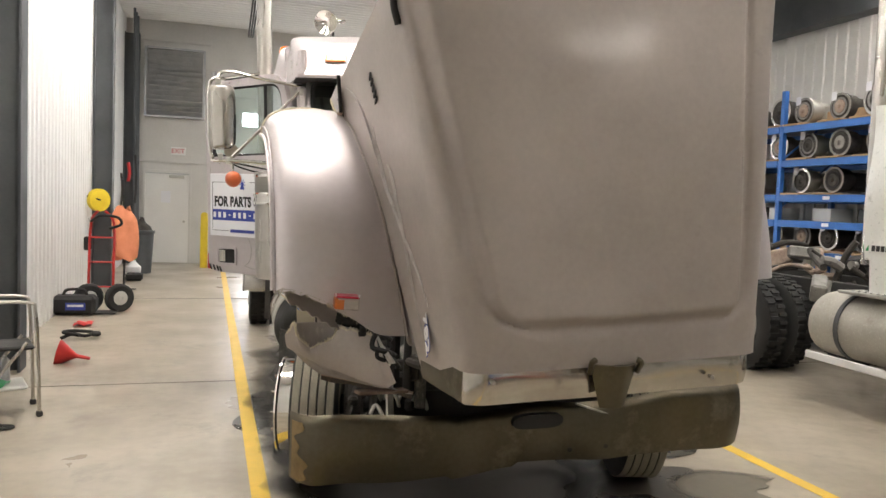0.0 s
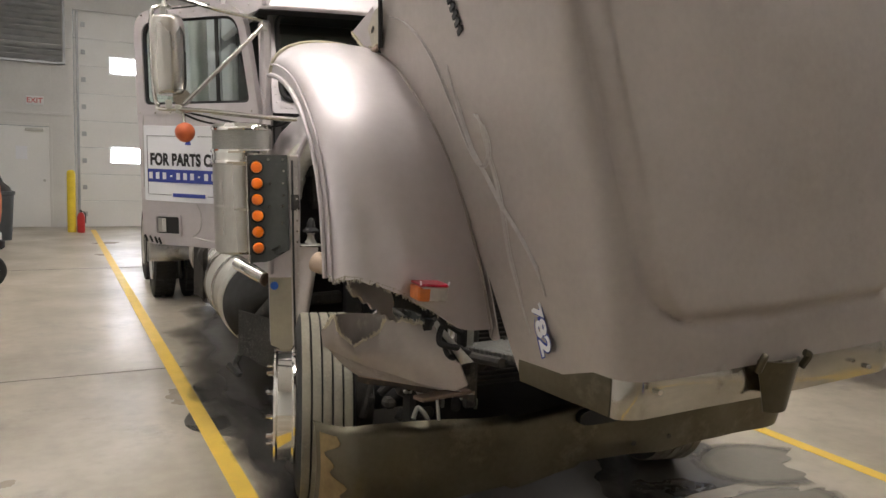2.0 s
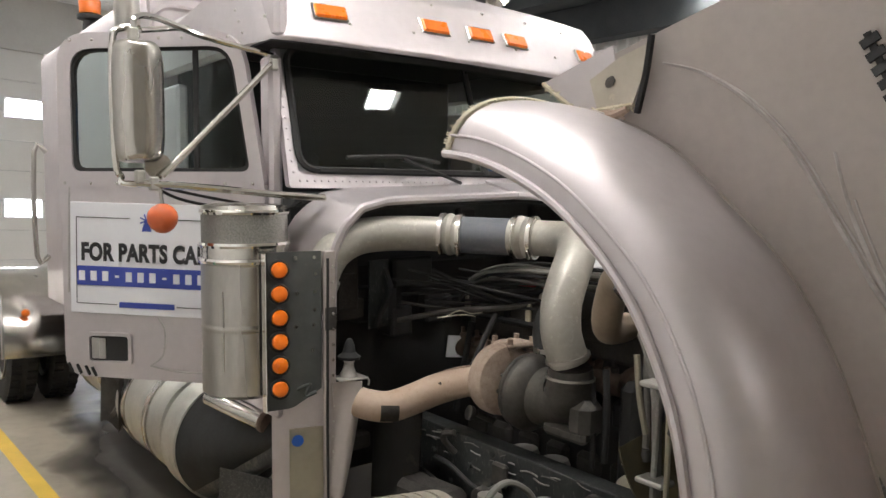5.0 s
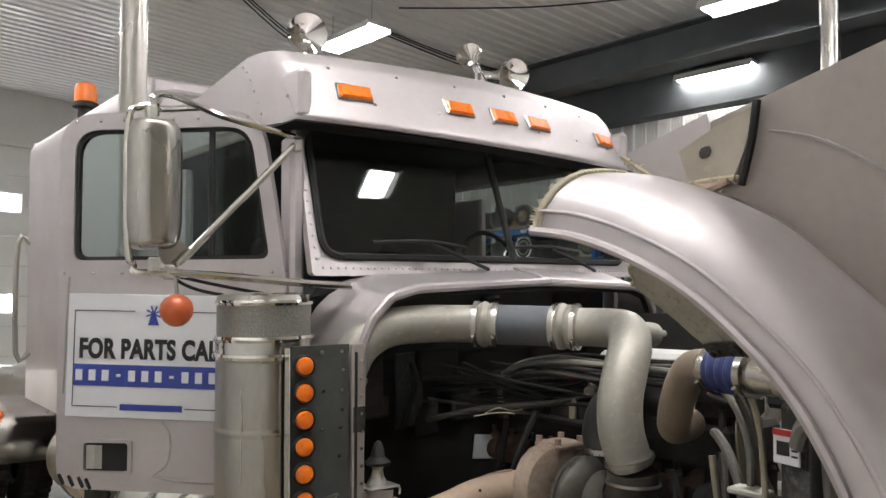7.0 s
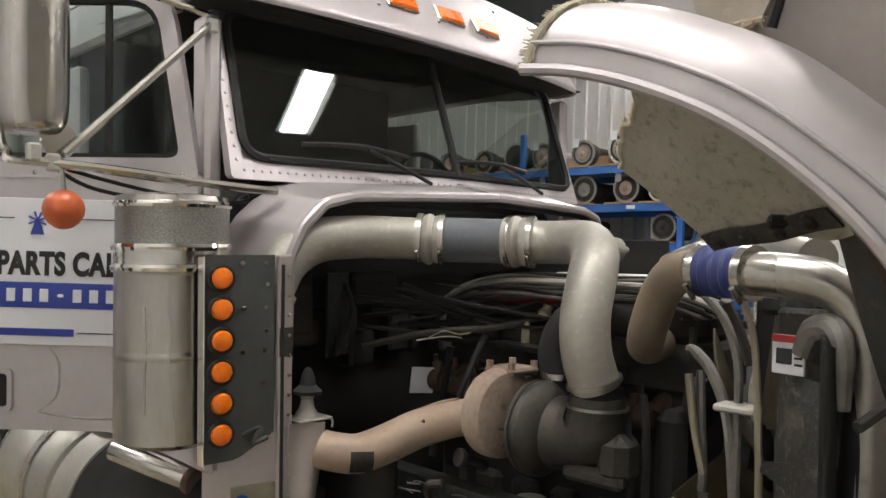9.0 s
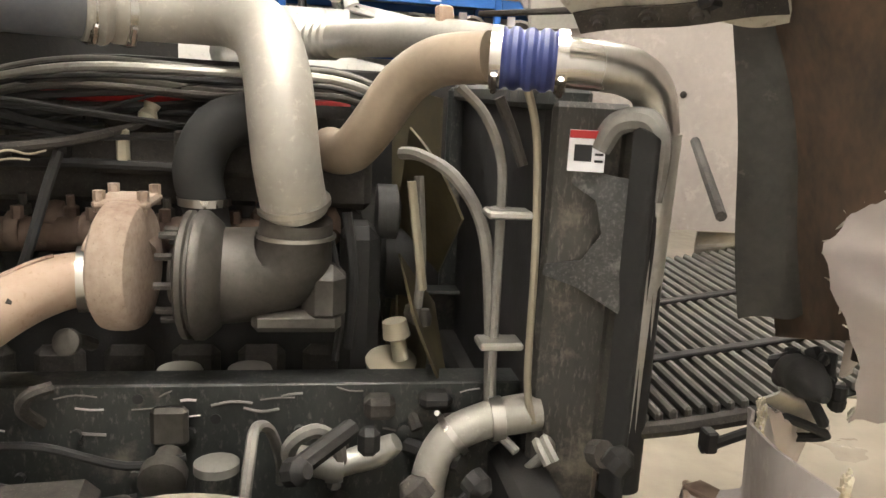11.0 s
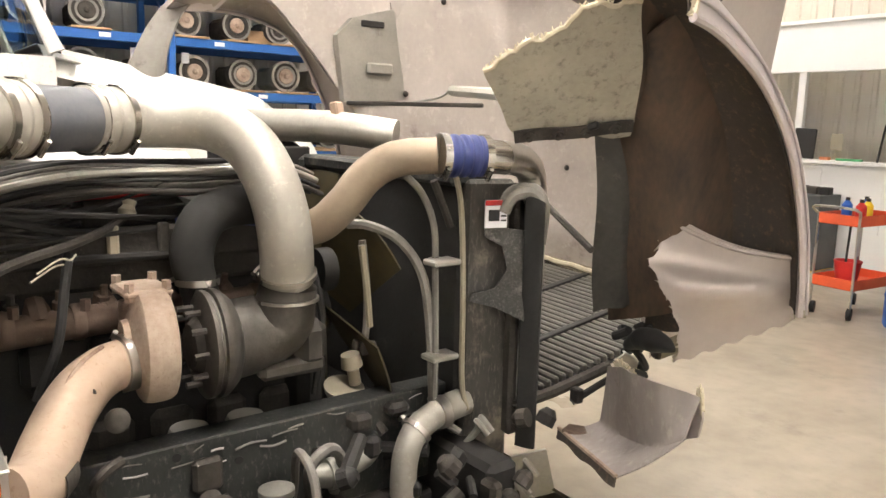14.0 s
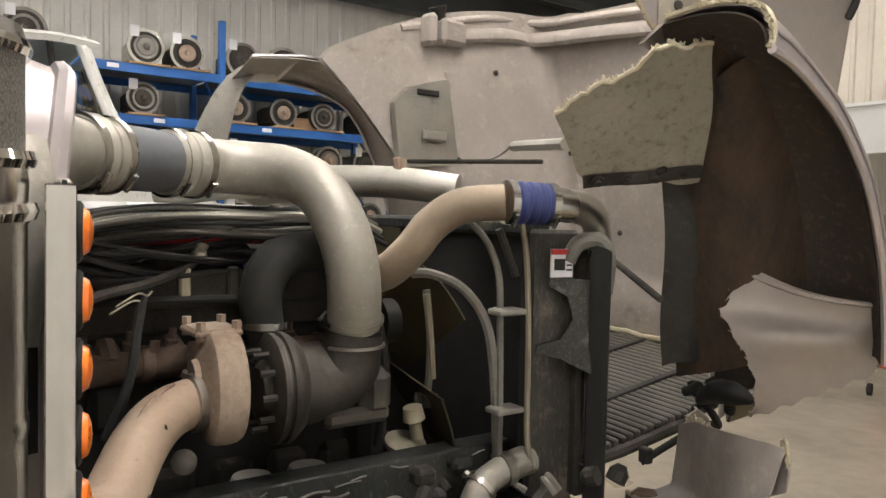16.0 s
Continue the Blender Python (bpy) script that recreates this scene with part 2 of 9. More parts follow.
DOORGLASS = glass("green_door_glass", (0.62, 0.74, 0.72), 0.01)
CLEARG = glass("clear_office_glass", (0.93, 0.94, 0.93), 0.01)
INTER = material("dark_cab_lining", (0.035, 0.038, 0.04), (0.06, 0.06, 0.06), 0.8)
CONC = material("polished_concrete", (0.42, 0.37, 0.295), (0.285, 0.245, 0.187), 0.27, 0.0, 1.1, 9, 0.05, 0.55, 0, (0.22, 0.19, 0.145), 0.36, 1.3, 0.5, speck=(0.30, 0.27, 0.22), speck_amount=0.34, speck_scale=5.0)
YELLOW = material("yellow_floor_paint", (0.78, 0.50, 0.03), (0.62, 0.42, 0.06), 0.45, 0, 4, 30, 0.1, 0.8, 0, (0.36, 0.3, 0.2), 0.22, 6)
JOINT = material("joint_filler", (0.12, 0.11, 0.095), (0.16, 0.15, 0.13), 0.9)
WALLW = material("white_ribbed_steel", (0.84, 0.84, 0.83), (0.78, 0.78, 0.77), 0.35, 0.1, 1.5, 20, 0, 0.5)
CEILM = material("white_ceiling_steel", (0.84, 0.83, 0.80), (0.76, 0.75, 0.73), 0.28, 0.1, 1.0, 20, 0, 0.5)
DARKST = material("grey_primer_steel", (0.085, 0.09, 0.095), (0.065, 0.07, 0.073), 0.55, 0.1, 2, 30, 0.1)
WALLB = material("beige_ribbed_steel", (0.70, 0.65, 0.56), (0.62, 0.57, 0.49), 0.4, 0.0, 1.5, 20, 0, 0.5)
GREYW = material("grey_painted_panel", (0.68, 0.665, 0.63), (0.60, 0.585, 0.555), 0.5, 0, 1.2, 20)
DOORW = material("overhead_door_paint", (0.82, 0.81, 0.78), (0.76, 0.75, 0.72), 0.4, 0, 1.2, 25)
GALV = material("galvanised_louver", (0.46, 0.465, 0.47), (0.36, 0.365, 0.37), 0.4, 0.6, 4, 30)
RACKB = material("blue_rack_paint", (0.02, 0.11, 0.36), (0.025, 0.13, 0.42), 0.35, 0.1, 4, 40, 0.0, 0.6, 0, (0.12, 0.13, 0.16), 0.12, 5)
RIMM = material("dusty_cast_aluminium", (0.30, 0.29, 0.265), (0.2, 0.19, 0.175), 0.5, 0.6, 9, 70, 0.3, 0.7)
WOODP = material("pallet_wood", (0.42, 0.28, 0.16), (0.33, 0.21, 0.12), 0.8, 0, 6, 50, 0.3, per_object=0.15)
WPAINT = material("scraped_white_paint", (0.80, 0.80, 0.77), (0.72, 0.72, 0.69), 0.3, 0.0, 3, 30, 0, 0.5, 0.4, (0.22, 0.21, 0.19), 0.22, 3, speck=(0.16, 0.155, 0.14), speck_amount=0.26, speck_scale=14.0)
WCLEAN = material("white_paint", (0.80, 0.80, 0.79), (0.75, 0.75, 0.74), 0.35, 0, 2, 30)
ORANGE = material("orange_cart_paint", (0.72, 0.10, 0.03), (0.6, 0.085, 0.03), 0.4, 0, 6, 40, 0, 0.5)
RED = material("red_plastic", (0.55, 0.025, 0.02), (0.45, 0.02, 0.02), 0.4, 0, 6, 40)
BLUEDR = material("blue_plastic_drum", (0.02, 0.10, 0.42), (0.025, 0.12, 0.46), 0.35, 0, 5, 40)
COAT = material("orange_work_vest", (0.80, 0.30, 0.16), (0.68, 0.24, 0.12), 0.85, 0, 6, 80, 0.5)
YELRE = material("yellow_reel", (0.82, 0.62, 0.03), (0.7, 0.5, 0.03), 0.45, 0, 6, 40)
GREEN = material("green_plastic", (0.03, 0.30, 0.10), (0.03, 0.25, 0.09), 0.4)
TANPANEL = material("tan_overspray_panel", (0.40, 0.36, 0.27), (0.31, 0.28, 0.21), 0.4, 0.3, 3, 40, 0, 0.7)
MESHM = material("perforated_screen", (0.42, 0.41, 0.38), (0.20, 0.195, 0.18), 0.35, 0.9, 260, 500, 0.6, 0.4)


def soft_patch(name, col, rough):
    """A floor patch that thins out towards its ragged edge."""
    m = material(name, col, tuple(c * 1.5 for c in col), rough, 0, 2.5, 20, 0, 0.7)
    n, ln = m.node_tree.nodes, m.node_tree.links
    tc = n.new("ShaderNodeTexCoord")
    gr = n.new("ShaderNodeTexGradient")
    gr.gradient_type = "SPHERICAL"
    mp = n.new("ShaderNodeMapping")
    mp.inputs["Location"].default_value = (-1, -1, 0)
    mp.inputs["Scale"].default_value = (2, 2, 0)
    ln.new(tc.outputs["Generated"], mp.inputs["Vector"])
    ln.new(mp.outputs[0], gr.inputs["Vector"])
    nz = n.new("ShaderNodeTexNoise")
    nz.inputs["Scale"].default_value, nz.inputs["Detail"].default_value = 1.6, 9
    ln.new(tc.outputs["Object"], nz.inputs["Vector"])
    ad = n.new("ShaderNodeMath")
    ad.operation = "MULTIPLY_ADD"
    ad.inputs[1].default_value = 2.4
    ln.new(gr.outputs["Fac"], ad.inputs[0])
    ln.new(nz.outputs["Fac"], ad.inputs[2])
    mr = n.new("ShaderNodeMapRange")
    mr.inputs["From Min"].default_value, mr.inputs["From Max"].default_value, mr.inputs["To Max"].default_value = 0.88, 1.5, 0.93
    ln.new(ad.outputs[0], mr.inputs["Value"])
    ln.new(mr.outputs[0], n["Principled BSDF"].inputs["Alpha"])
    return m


# grime tone that also paints the truck's soft shadow on the floor
GRIMESHADE = soft_patch("grime_and_floor_shade", (0.05, 0.043, 0.035), 0.42)
DAMP = soft_patch("drying_wet_patch", (0.12, 0.105, 0.08), 0.3)
LAMPM = glow("lit_tube", (1.0, 0.97, 0.90), LAMP)
DAYM = glow("daylit_pane", (0.95, 0.98, 1.0), DAY)


# ---- mesh tools ----
class Mesh:
    """Collects vertices and faces in world metres; group is where the assembly being built is seated."""

    group = None

    def __init__(self, xf=None):
        self.v, self.f, self.xf = [], [], xf if xf is not None else Mesh.group

    def add(self, verts, faces, xf=None):
        k = len(self.v)
        m = xf if xf is not None else None
        for p in verts:
            p = Vector(p)
            if m is not None:
                p = m @ p
            if self.xf is not None:
                p = self.xf @ p
            self.v.append(p)
        self.f += [tuple(i + k for i in face) for face in faces]
        return self

    def box(self, c, s, b=0.004, xf=None):
        """A box with chamfered edges: centre, size, chamfer."""
        b = min(b, min(s) * 0.45)
        h = [d / 2 for d in s]
        vs, idx = [], {}
        for sx in (-1, 1):
            for sy in (-1, 1):
                for sz in (-1, 1):
                    for a in range(3):
                        q = [sx * h[0], sy * h[1], sz * h[2]]
                        for k in range(3):
                            if k != a:
                                q[k] -= (sx, sy, sz)[k] * b
                        idx[sx, sy, sz, a] = len(vs)
                        vs.append((q[0] + c[0], q[1] + c[1], q[2] + c[2]))
        fs = []
        R = (-1, 1)
        for a in range(3):
            o, p = [k for k in range(3) if k != a]
            for s0 in R:
                def key(u, w):
                    t = [0, 0, 0]
                    t[a], t[o], t[p] = s0, u, w
                    return idx[t[0], t[1], t[2], a]
                q = [key(-1, -1), key(1, -1), key(1, 1), key(-1, 1)]
                if (s0 > 0) == (a == 1):
                    q.reverse()
                fs.append(tuple(q))
        for a in range(3):
            o, p = [k for k in range(3) if k != a]
            for u in R:
                for w in R:
                    def key2(sv, ax):
                        t = [0, 0, 0]
                        t[a], t[o], t[p] = sv, u, w
                        return idx[t[0], t[1], t[2], ax]
                    q = [key2(-1, o), key2(1, o), key2(1, p), key2(-1, p)]
                    if (u * w > 0) == (a == 1):
                        q.reverse()
                    fs.append(tuple(q))
        for sx in R:
            for sy in R:
                for sz in R:
                    q = [idx[sx, sy, sz, 0], idx[sx, sy, sz, 1], idx[sx, sy, sz, 2]]
                    if sx * sy * sz < 0:
                        q.reverse()
                    fs.append(tuple(q))
        return self.add(vs, fs, xf)

    def prism(self, poly, d, xf=None):
        """A polygon of 3D points pushed along d."""
        n = len(poly)
        d = Vector(d)
        vs = [Vector(p) for p in poly] + [Vector(p) + d for p in poly]
        fs = [tuple(range(n - 1, -1, -1)), tuple(range(n, 2 * n))]
        fs += [(i, (i + 1) % n, (i + 1) % n + n, i + n) for i in range(n)]
        return self.add(vs, fs, xf)

    def lathe(self, prof, at, axis=(0, 0, 1), seg=24, xf=None, caps=True):
        """Profile of (radius, height) turned about an axis through at."""
        ax = Vector(axis).normalized()
        u = ax.orthogonal().normalized()
        w = ax.cross(u)
        at = Vector(at)
        vs, fs = [], []
        for r, h in prof:
            for k in range(seg):
                t = 2 * math.pi * k / seg
                vs.append(at + ax * h + (u * math.cos(t) + w * math.sin(t)) * max(r, 0.0005))
        for i in range(len(prof) - 1):
            for k in range(seg):
                a, b = i * seg + k, i * seg + (k + 1) % seg
                fs.append((a, b, b + seg, a + seg))
        if caps:
            fs.append(tuple(range(seg - 1, -1, -1)))
            e = (len(prof) - 1) * seg
            fs.append(tuple(range(e, e + seg)))
        return self.add(vs, fs, xf)

    def rod(self, a, b, r, seg=12, r2=None):
        a, b = Vector(a), Vector(b)
        return self.lathe([(r, 0), (r2 or r, (b - a).length)], a, b - a, seg)

    def tube(self, pts, r, seg=12, smooth=6, flat=1.0):
        """A tube through the points, rounded by a spline; r may be a list."""
        pts = [Vector(p) for p in pts]
        rs = list(r) if isinstance(r, (list, tuple)) else [r] * len(pts)
        line, rad = spline(pts, rs, smooth)
        vs, fs = [], []
        up = None
        for i, p in enumerate(line):
            t = (line[min(i + 1, len(line) - 1)] - line[max(i - 1, 0)]).normalized()
            if up is None:
                up = t.orthogonal().normalized()
            up = (up - t * up.dot(t)).normalized()
            sd = t.cross(up)
            for k in range(seg):
                a = 2 * math.pi * k / seg
                vs.append(p + (up * math.cos(a) * flat + sd * math.sin(a)) * rad[i])
        for i in range(len(line) - 1):
            for k in range(seg):
                a, b = i * seg + k, i * seg + (k + 1) % seg
                fs.append((a, b, b + seg, a + seg))
        fs.append(tuple(range(seg - 1, -1, -1)))
        e = (len(line) - 1) * seg
        fs.append(tuple(range(e, e + seg)))
        return self.add(vs, fs)

    def sheet(self, fn, nu, nv, thick=0.006):
        """A bent sheet: fn(u, v) for u, v in 0..1, with thickness away from its normal."""
        P = [[Vector(fn(i / nu, j / nv)) for j in range(nv + 1)] for i in range(nu + 1)]
        vs, fs = [], []
        nrm = []
        for i in range(nu + 1):
            for j in range(nv + 1):
                du = P[min(i + 1, nu)][j] - P[max(i - 1, 0)][j]
                dv = P[i][min(j + 1, nv)] - P[i][max(j - 1, 0)]
                n = du.cross(dv)
                nrm.append(n.normalized() if n.length > 1e-9 else Vector((0, 0, 1)))
                vs.append(P[i][j])
        m = len(vs)
        vs += [vs[k] - nrm[k] * thick for k in range(m)]
        w = nv + 1
        for i in range(nu):
            for j in range(nv):
                a = i * w + j
                fs.append((a, a + w, a + w + 1, a + 1))
                fs.append((m + a, m + a + 1, m + a + w + 1, m + a + w))
        for i in range(nu):
            a, b = i * w, i * w + nv
            fs.append((a, m + a, m + a + w, a + w))
            fs.append((b, b + w, m + b + w, m + b))
        for j in range(nv):
            a, b = j, nu * w + j
            fs.append((a, a + 1, m + a + 1, m + a))
            fs.append((b, m + b, m + b + 1, b + 1))
        return self.add(vs, fs)

    def data(self, name, mat, angle=35):
        me = bpy.data.meshes.new(name)
        me.from_pydata([tuple(p) for p in self.v], [], self.f)
        me.validate()
        bm = bmesh.new()
        bm.from_mesh(me)
        bmesh.ops.recalc_face_normals(bm, faces=bm.faces)
        bm.to_mesh(me)
        bm.free()
        me.polygons.foreach_set("use_smooth", [True] * len(me.polygons))
        me.set_sharp_from_angle(angle=radians(angle))
        for m in mat if isinstance(mat, (list, tuple)) else [mat]:
            me.materials.append(m)
        return me


def spline(pts, rs, smooth):
    if len(pts) < 3 or smooth < 2:
        return pts, rs
    line, rad = [], []
    for i in range(len(pts) - 1):
        p0, p1, p2, p3 = pts[max(i - 1, 0)], pts[i], pts[i + 1], pts[min(i + 2, len(pts) - 1)]
        for k in range(smooth):
            t = k / smooth
            line.append(0.5 * ((2 * p1) + (p2 - p0) * t + (2 * p0 - 5 * p1 + 4 * p2 - p3) * t * t + (3 * p1 - p0 - 3 * p2 + p3) * t ** 3))
            rad.append(rs[i] + (rs[i + 1] - rs[i]) * t)
    return line + [pts[-1]], rad + [rs[-1]]


def interp(x, table):
    """Straight-line lookup in a table of (x, value)."""
    if x <= table[0][0]:
        return table[0][1]
    for (a, p), (b, q) in zip(table, table[1:]):
        if x <= b:
            return p + (q - p) * (x - a) / (b - a)
    return table[-1][1]


def thing(name, mesh, mat, label, category, group="", kind="", angle=35):
    return tagged(new(name, mesh.data(name, mat, angle)), label, category, group, kind)


def empty(name, at, label, category, group="", kind=""):
    ob = new(name)
    ob.empty_display_size = 0.2
    ob.matrix_basis = Matrix.Translation(at)
    return tagged(ob, label, category, group, kind)


def part(name, mesh, mat, parent, label="", angle=35):
    """A mesh of its own under a thing or a part; its vertices are in world metres."""
    ob = new(name, mesh.data(name, mat, angle) if isinstance(mesh, Mesh) else mesh)
    ob.parent = parent
    m = parent.matrix_basis.copy() if parent.parent is None else Matrix()
    ob.matrix_parent_inverse = m.inverted()
    return tagged(ob, label)


def letters(text, mat, size, m, depth=0.001, spread=1.0, wide=1.0, bold=0.018):
    """Writing in the built-in font as a mesh, centred, in the plane of the pose m (x along, y up)."""
    cu = bpy.data.curves.new("text", "FONT")
    cu.body, cu.size, cu.extrude, cu.align_x, cu.align_y = text, size, depth, "CENTER", "CENTER"
    cu.space_character = spread
    cu.offset = size * bold
    ob = bpy.data.objects.new("text", cu)
    scene.collection.objects.link(ob)
    bpy.context.view_layer.update()
    me = bpy.data.meshes.new_from_object(ob)
    bpy.data.objects.remove(ob)
    me.transform(m @ Matrix.Diagonal((wide, 1, 1, 1)))
    me.materials.clear()
    me.materials.append(mat)
    return me


def slab(name, a, b, mat, label, category, xf=B):
    c = [(p + q) / 2 for p, q in zip(a, b)]
    s = [abs(q - p) for p, q in zip(a, b)]
    return thing(name, Mesh(xf).box(c, s, 0.002), mat, label, category, kind="structure")

# ---- the building ----
slab("floor", (-2.7, -8, -0.2), (10.2, 22, 0), CONC, "polished grey-tan concrete shop floor with stains", "floor")


def ribbed(name, a, b, z0, z1, face, mat, label, category, pitch=0.23, deep=0.022, thick=0.12):
    """A wall of ribbed steel from a to b (plan), ribs upright, its ribs on the side of face."""
    a, b, face = Vector((*a, 0)), Vector((*b, 0)), Vector((*face, 0))
    d = b - a
    n = max(1, int(d.length / pitch))
    prof = [(0, 0), (0.62, 0), (0.70, deep), (0.92, deep), (1.0, 0)]
    m = Mesh(B)
    line = []
    for i in range(n):
        line += [a + d * ((i + u) / n) + face * w for u, w in prof[:-1]]
    line.append(b)
    k = len(line)
    vs = [(p.x, p.y, z0) for p in line] + [(p.x, p.y, z1) for p in line]
    fs = [(i, i + 1, i + 1 + k, i + k) for i in range(k - 1)]
    back = [a - face * thick, b - face * thick]
    vs += [(p.x, p.y, z) for p in back for z in (z0, z1)]
    q = 2 * k
    fs += [(q, q + 2, q + 3, q + 1), (0, k, q + 1, q), (k - 1, q + 2, q + 3, 2 * k - 1)]
    m.add(vs, fs)
    return thing(name, m, mat, label, category, kind="structure", angle=20)


CEIL = 5.85
ribbed("wall_left", (-2.2, -4.2), (-2.2, 21.1), 0, CEIL, (1, 0), WALLW, "white ribbed steel side wall of the shop", "wall")
# grey in place of white: the weaker light here is put into the colour
ribbed("wall_right", (9.8, 21.1), (9.8, -4.2), 0, CEIL, (-1, 0), GREYW, "white ribbed steel wall behind the racks, greyed for its weaker light", "wall")
ribbed("wall_back", (9.8, -4.2), (-2.2, -4.2), 0, CEIL, (0, 1), WALLB, "pale beige ribbed wall behind the office window", "wall")
FY = 21.1
slab("wall_far_left", (-2.2, FY, 0), (-1.78, FY + 0.15, CEIL), GREYW, "grey steel end wall", "wall")
slab("wall_far_over_door", (-1.78, FY, 2.27), (-0.66, FY + 0.15, CEIL), GREYW, "grey steel end wall over the exit door", "wall")
slab("wall_far_pier", (-0.66, FY, 0), (-0.22, FY + 0.15, CEIL), GREYW, "grey steel end wall between the doors", "wall")
slab("wall_far_over_gate", (-0.22, FY, 4.75), (4.6, FY + 0.15, CEIL), GREYW, "grey steel end wall over the overhead door", "wall")
slab("wall_far_right", (4.6, FY, 0), (9.8, FY + 0.15, CEIL), GREYW, "grey steel end wall", "wall")
for k in range(3):
    slab(f"girt_{k + 1}", (-2.2, FY - 0.06, 2.45 + 1.45 * k), (-0.25, FY - 0.005, 2.51 + 1.45 * k), GREYW, "grey steel girt on the end wall", "girt")

# ceiling of ribbed steel, ribs across the building
m = Mesh(B)
N = 120
line = []
for i in range(N):
    y = -4.3 + 25.5 * i / N
    line += [(y, 0), (y + 0.125, 0), (y + 0.145, -0.03), (y + 0.195, -0.03)]
k = len(line)
m.add([(-2.3, y, CEIL + z) for y, z in line] + [(9.95, y, CEIL + z) for y, z in line], [(i, i + 1, i + 1 + k, i + k) for i in range(k - 1)])
m.box((3.8, 8.4, CEIL + 0.12), (12.4, 25.8, 0.1), 0.002)
thing("ceiling", m, CEILM, "white ribbed steel ceiling", "ceiling", kind="structure", angle=20)

for name, x0, x1, y0, y1, z0, z1 in (("beam_1", 7.9, 8.25, -4.1, 21, 5.2, 5.72), ("beam_2", 9.3, 9.6, -4.1, 21, 4.9, 5.6)):
    m = Mesh(B)
    c = ((x0 + x1) / 2, (y0 + y1) / 2)
    if x1 - x0 < 1:
        m.box((c[0], c[1], z0 + 0.012), (x1 - x0, y1 - y0, 0.024))
        m.box((c[0], c[1], z1 - 0.012), (x1 - x0, y1 - y0, 0.024))
        m.box((c[0], c[1], (z0 + z1) / 2), (0.02, y1 - y0, z1 - z0 - 0.05))
    else:
        m.box((c[0], c[1], z0 + 0.012), (x1 - x0, y1 - y0, 0.024))
        m.box((c[0], c[1], z1 - 0.012), (x1 - x0, y1 - y0, 0.024))
        m.box((c[0], c[1], (z0 + z1) / 2), (x1 - x0, 0.02, z1 - z0 - 0.05))
    thing(name, m, DARKST, "dark grey steel roof beam", "beam", kind="structure")

for k, y in enumerate((9.3, 16.0, 20.85)):
    m = Mesh(B)
    m.box((-2.03, y, 2.72), (0.3, 0.025, 5.44), 0.004)
    m.box((-1.87, y, 2.72), (0.025, 0.26, 5.44), 0.004)
    m.box((-2.17, y, 2.72), (0.02, 0.26, 5.44), 0.004)
    thing(f"column_{k + 1}", m, DARKST, "dark grey steel column against the side wall", "column", kind="structure")

# painted lines, joints, stains and painted truck shadow lie just over the slab
slab("line_1", (0.04, -3.5, 0), (0.145, 20.4, 0.004), YELLOW, "yellow painted bay line worn in places", "floor line")
slab("line_2", (3.40, -3.5, 0), (3.50, 12.5, 0.004), YELLOW, "yellow painted bay line", "floor line")
slab("joint_1", (-2.2, 8.60, 0), (9.8, 8.612, 0.003), JOINT, "dark saw-cut floor joint", "floor joint")
slab("joint_2", (-2.2, 14.4, 0), (9.8, 14.412, 0.003), JOINT, "dark saw-cut floor joint", "floor joint")


def floor_patch(at, size, seed, label, mat, lift=0.0):
    """A ragged dark patch lying on the slab: wet floor, and grime with painted shade."""
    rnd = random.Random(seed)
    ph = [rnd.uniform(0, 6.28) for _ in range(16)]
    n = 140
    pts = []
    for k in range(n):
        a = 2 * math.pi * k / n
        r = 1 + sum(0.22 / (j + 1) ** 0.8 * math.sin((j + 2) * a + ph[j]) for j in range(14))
        r = 1.0 if mat == GRIMESHADE else max(0.25, r)
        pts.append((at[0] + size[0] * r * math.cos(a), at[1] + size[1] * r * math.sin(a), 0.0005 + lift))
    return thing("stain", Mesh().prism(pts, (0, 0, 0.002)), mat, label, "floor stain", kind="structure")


floor_patch((1.35, 5.45), (1.15, 0.42), 1, "dark oil-wet floor under the bumper", WETSHADE)
floor_patch((2.62, 5.45), (0.40, 0.32), 2, "drying wet patch beside the bumper", DAMP, 0.006)
floor_patch((2.35, 5.0), (0.5, 0.2), 12, "drying wet patch ahead of the bumper", DAMP, 0.009)
# the next three put the shadow under the truck into the wet tone
floor_patch((0.80, 7.5), (0.80, 1.6), 3, "oil-wet floor under the cab, darkened for the truck's shadow", WETSHADE)
floor_patch((1.5, 6.6), (1.0, 0.8), 16, "floor under the engine darkened to stand for the truck's shadow", WETSHADE, 0.0075)
floor_patch((1.0, 10.2), (0.8, 1.2), 6, "oil-wet floor under the sleeper, darkened for the truck's shadow", WETSHADE, 0.003)

# grime and the truck's floor shadow in one soft dark tone
floor_patch((1.0, 8.2), (1.45, 4.6), 21, "long grime along the truck with its floor shadow painted in", GRIMESHADE, 0.014)
floor_patch((0.95, 6.3), (1.3, 2.0), 22, "grime behind the front wheel with floor shadow painted in", GRIMESHADE, 0.0165)

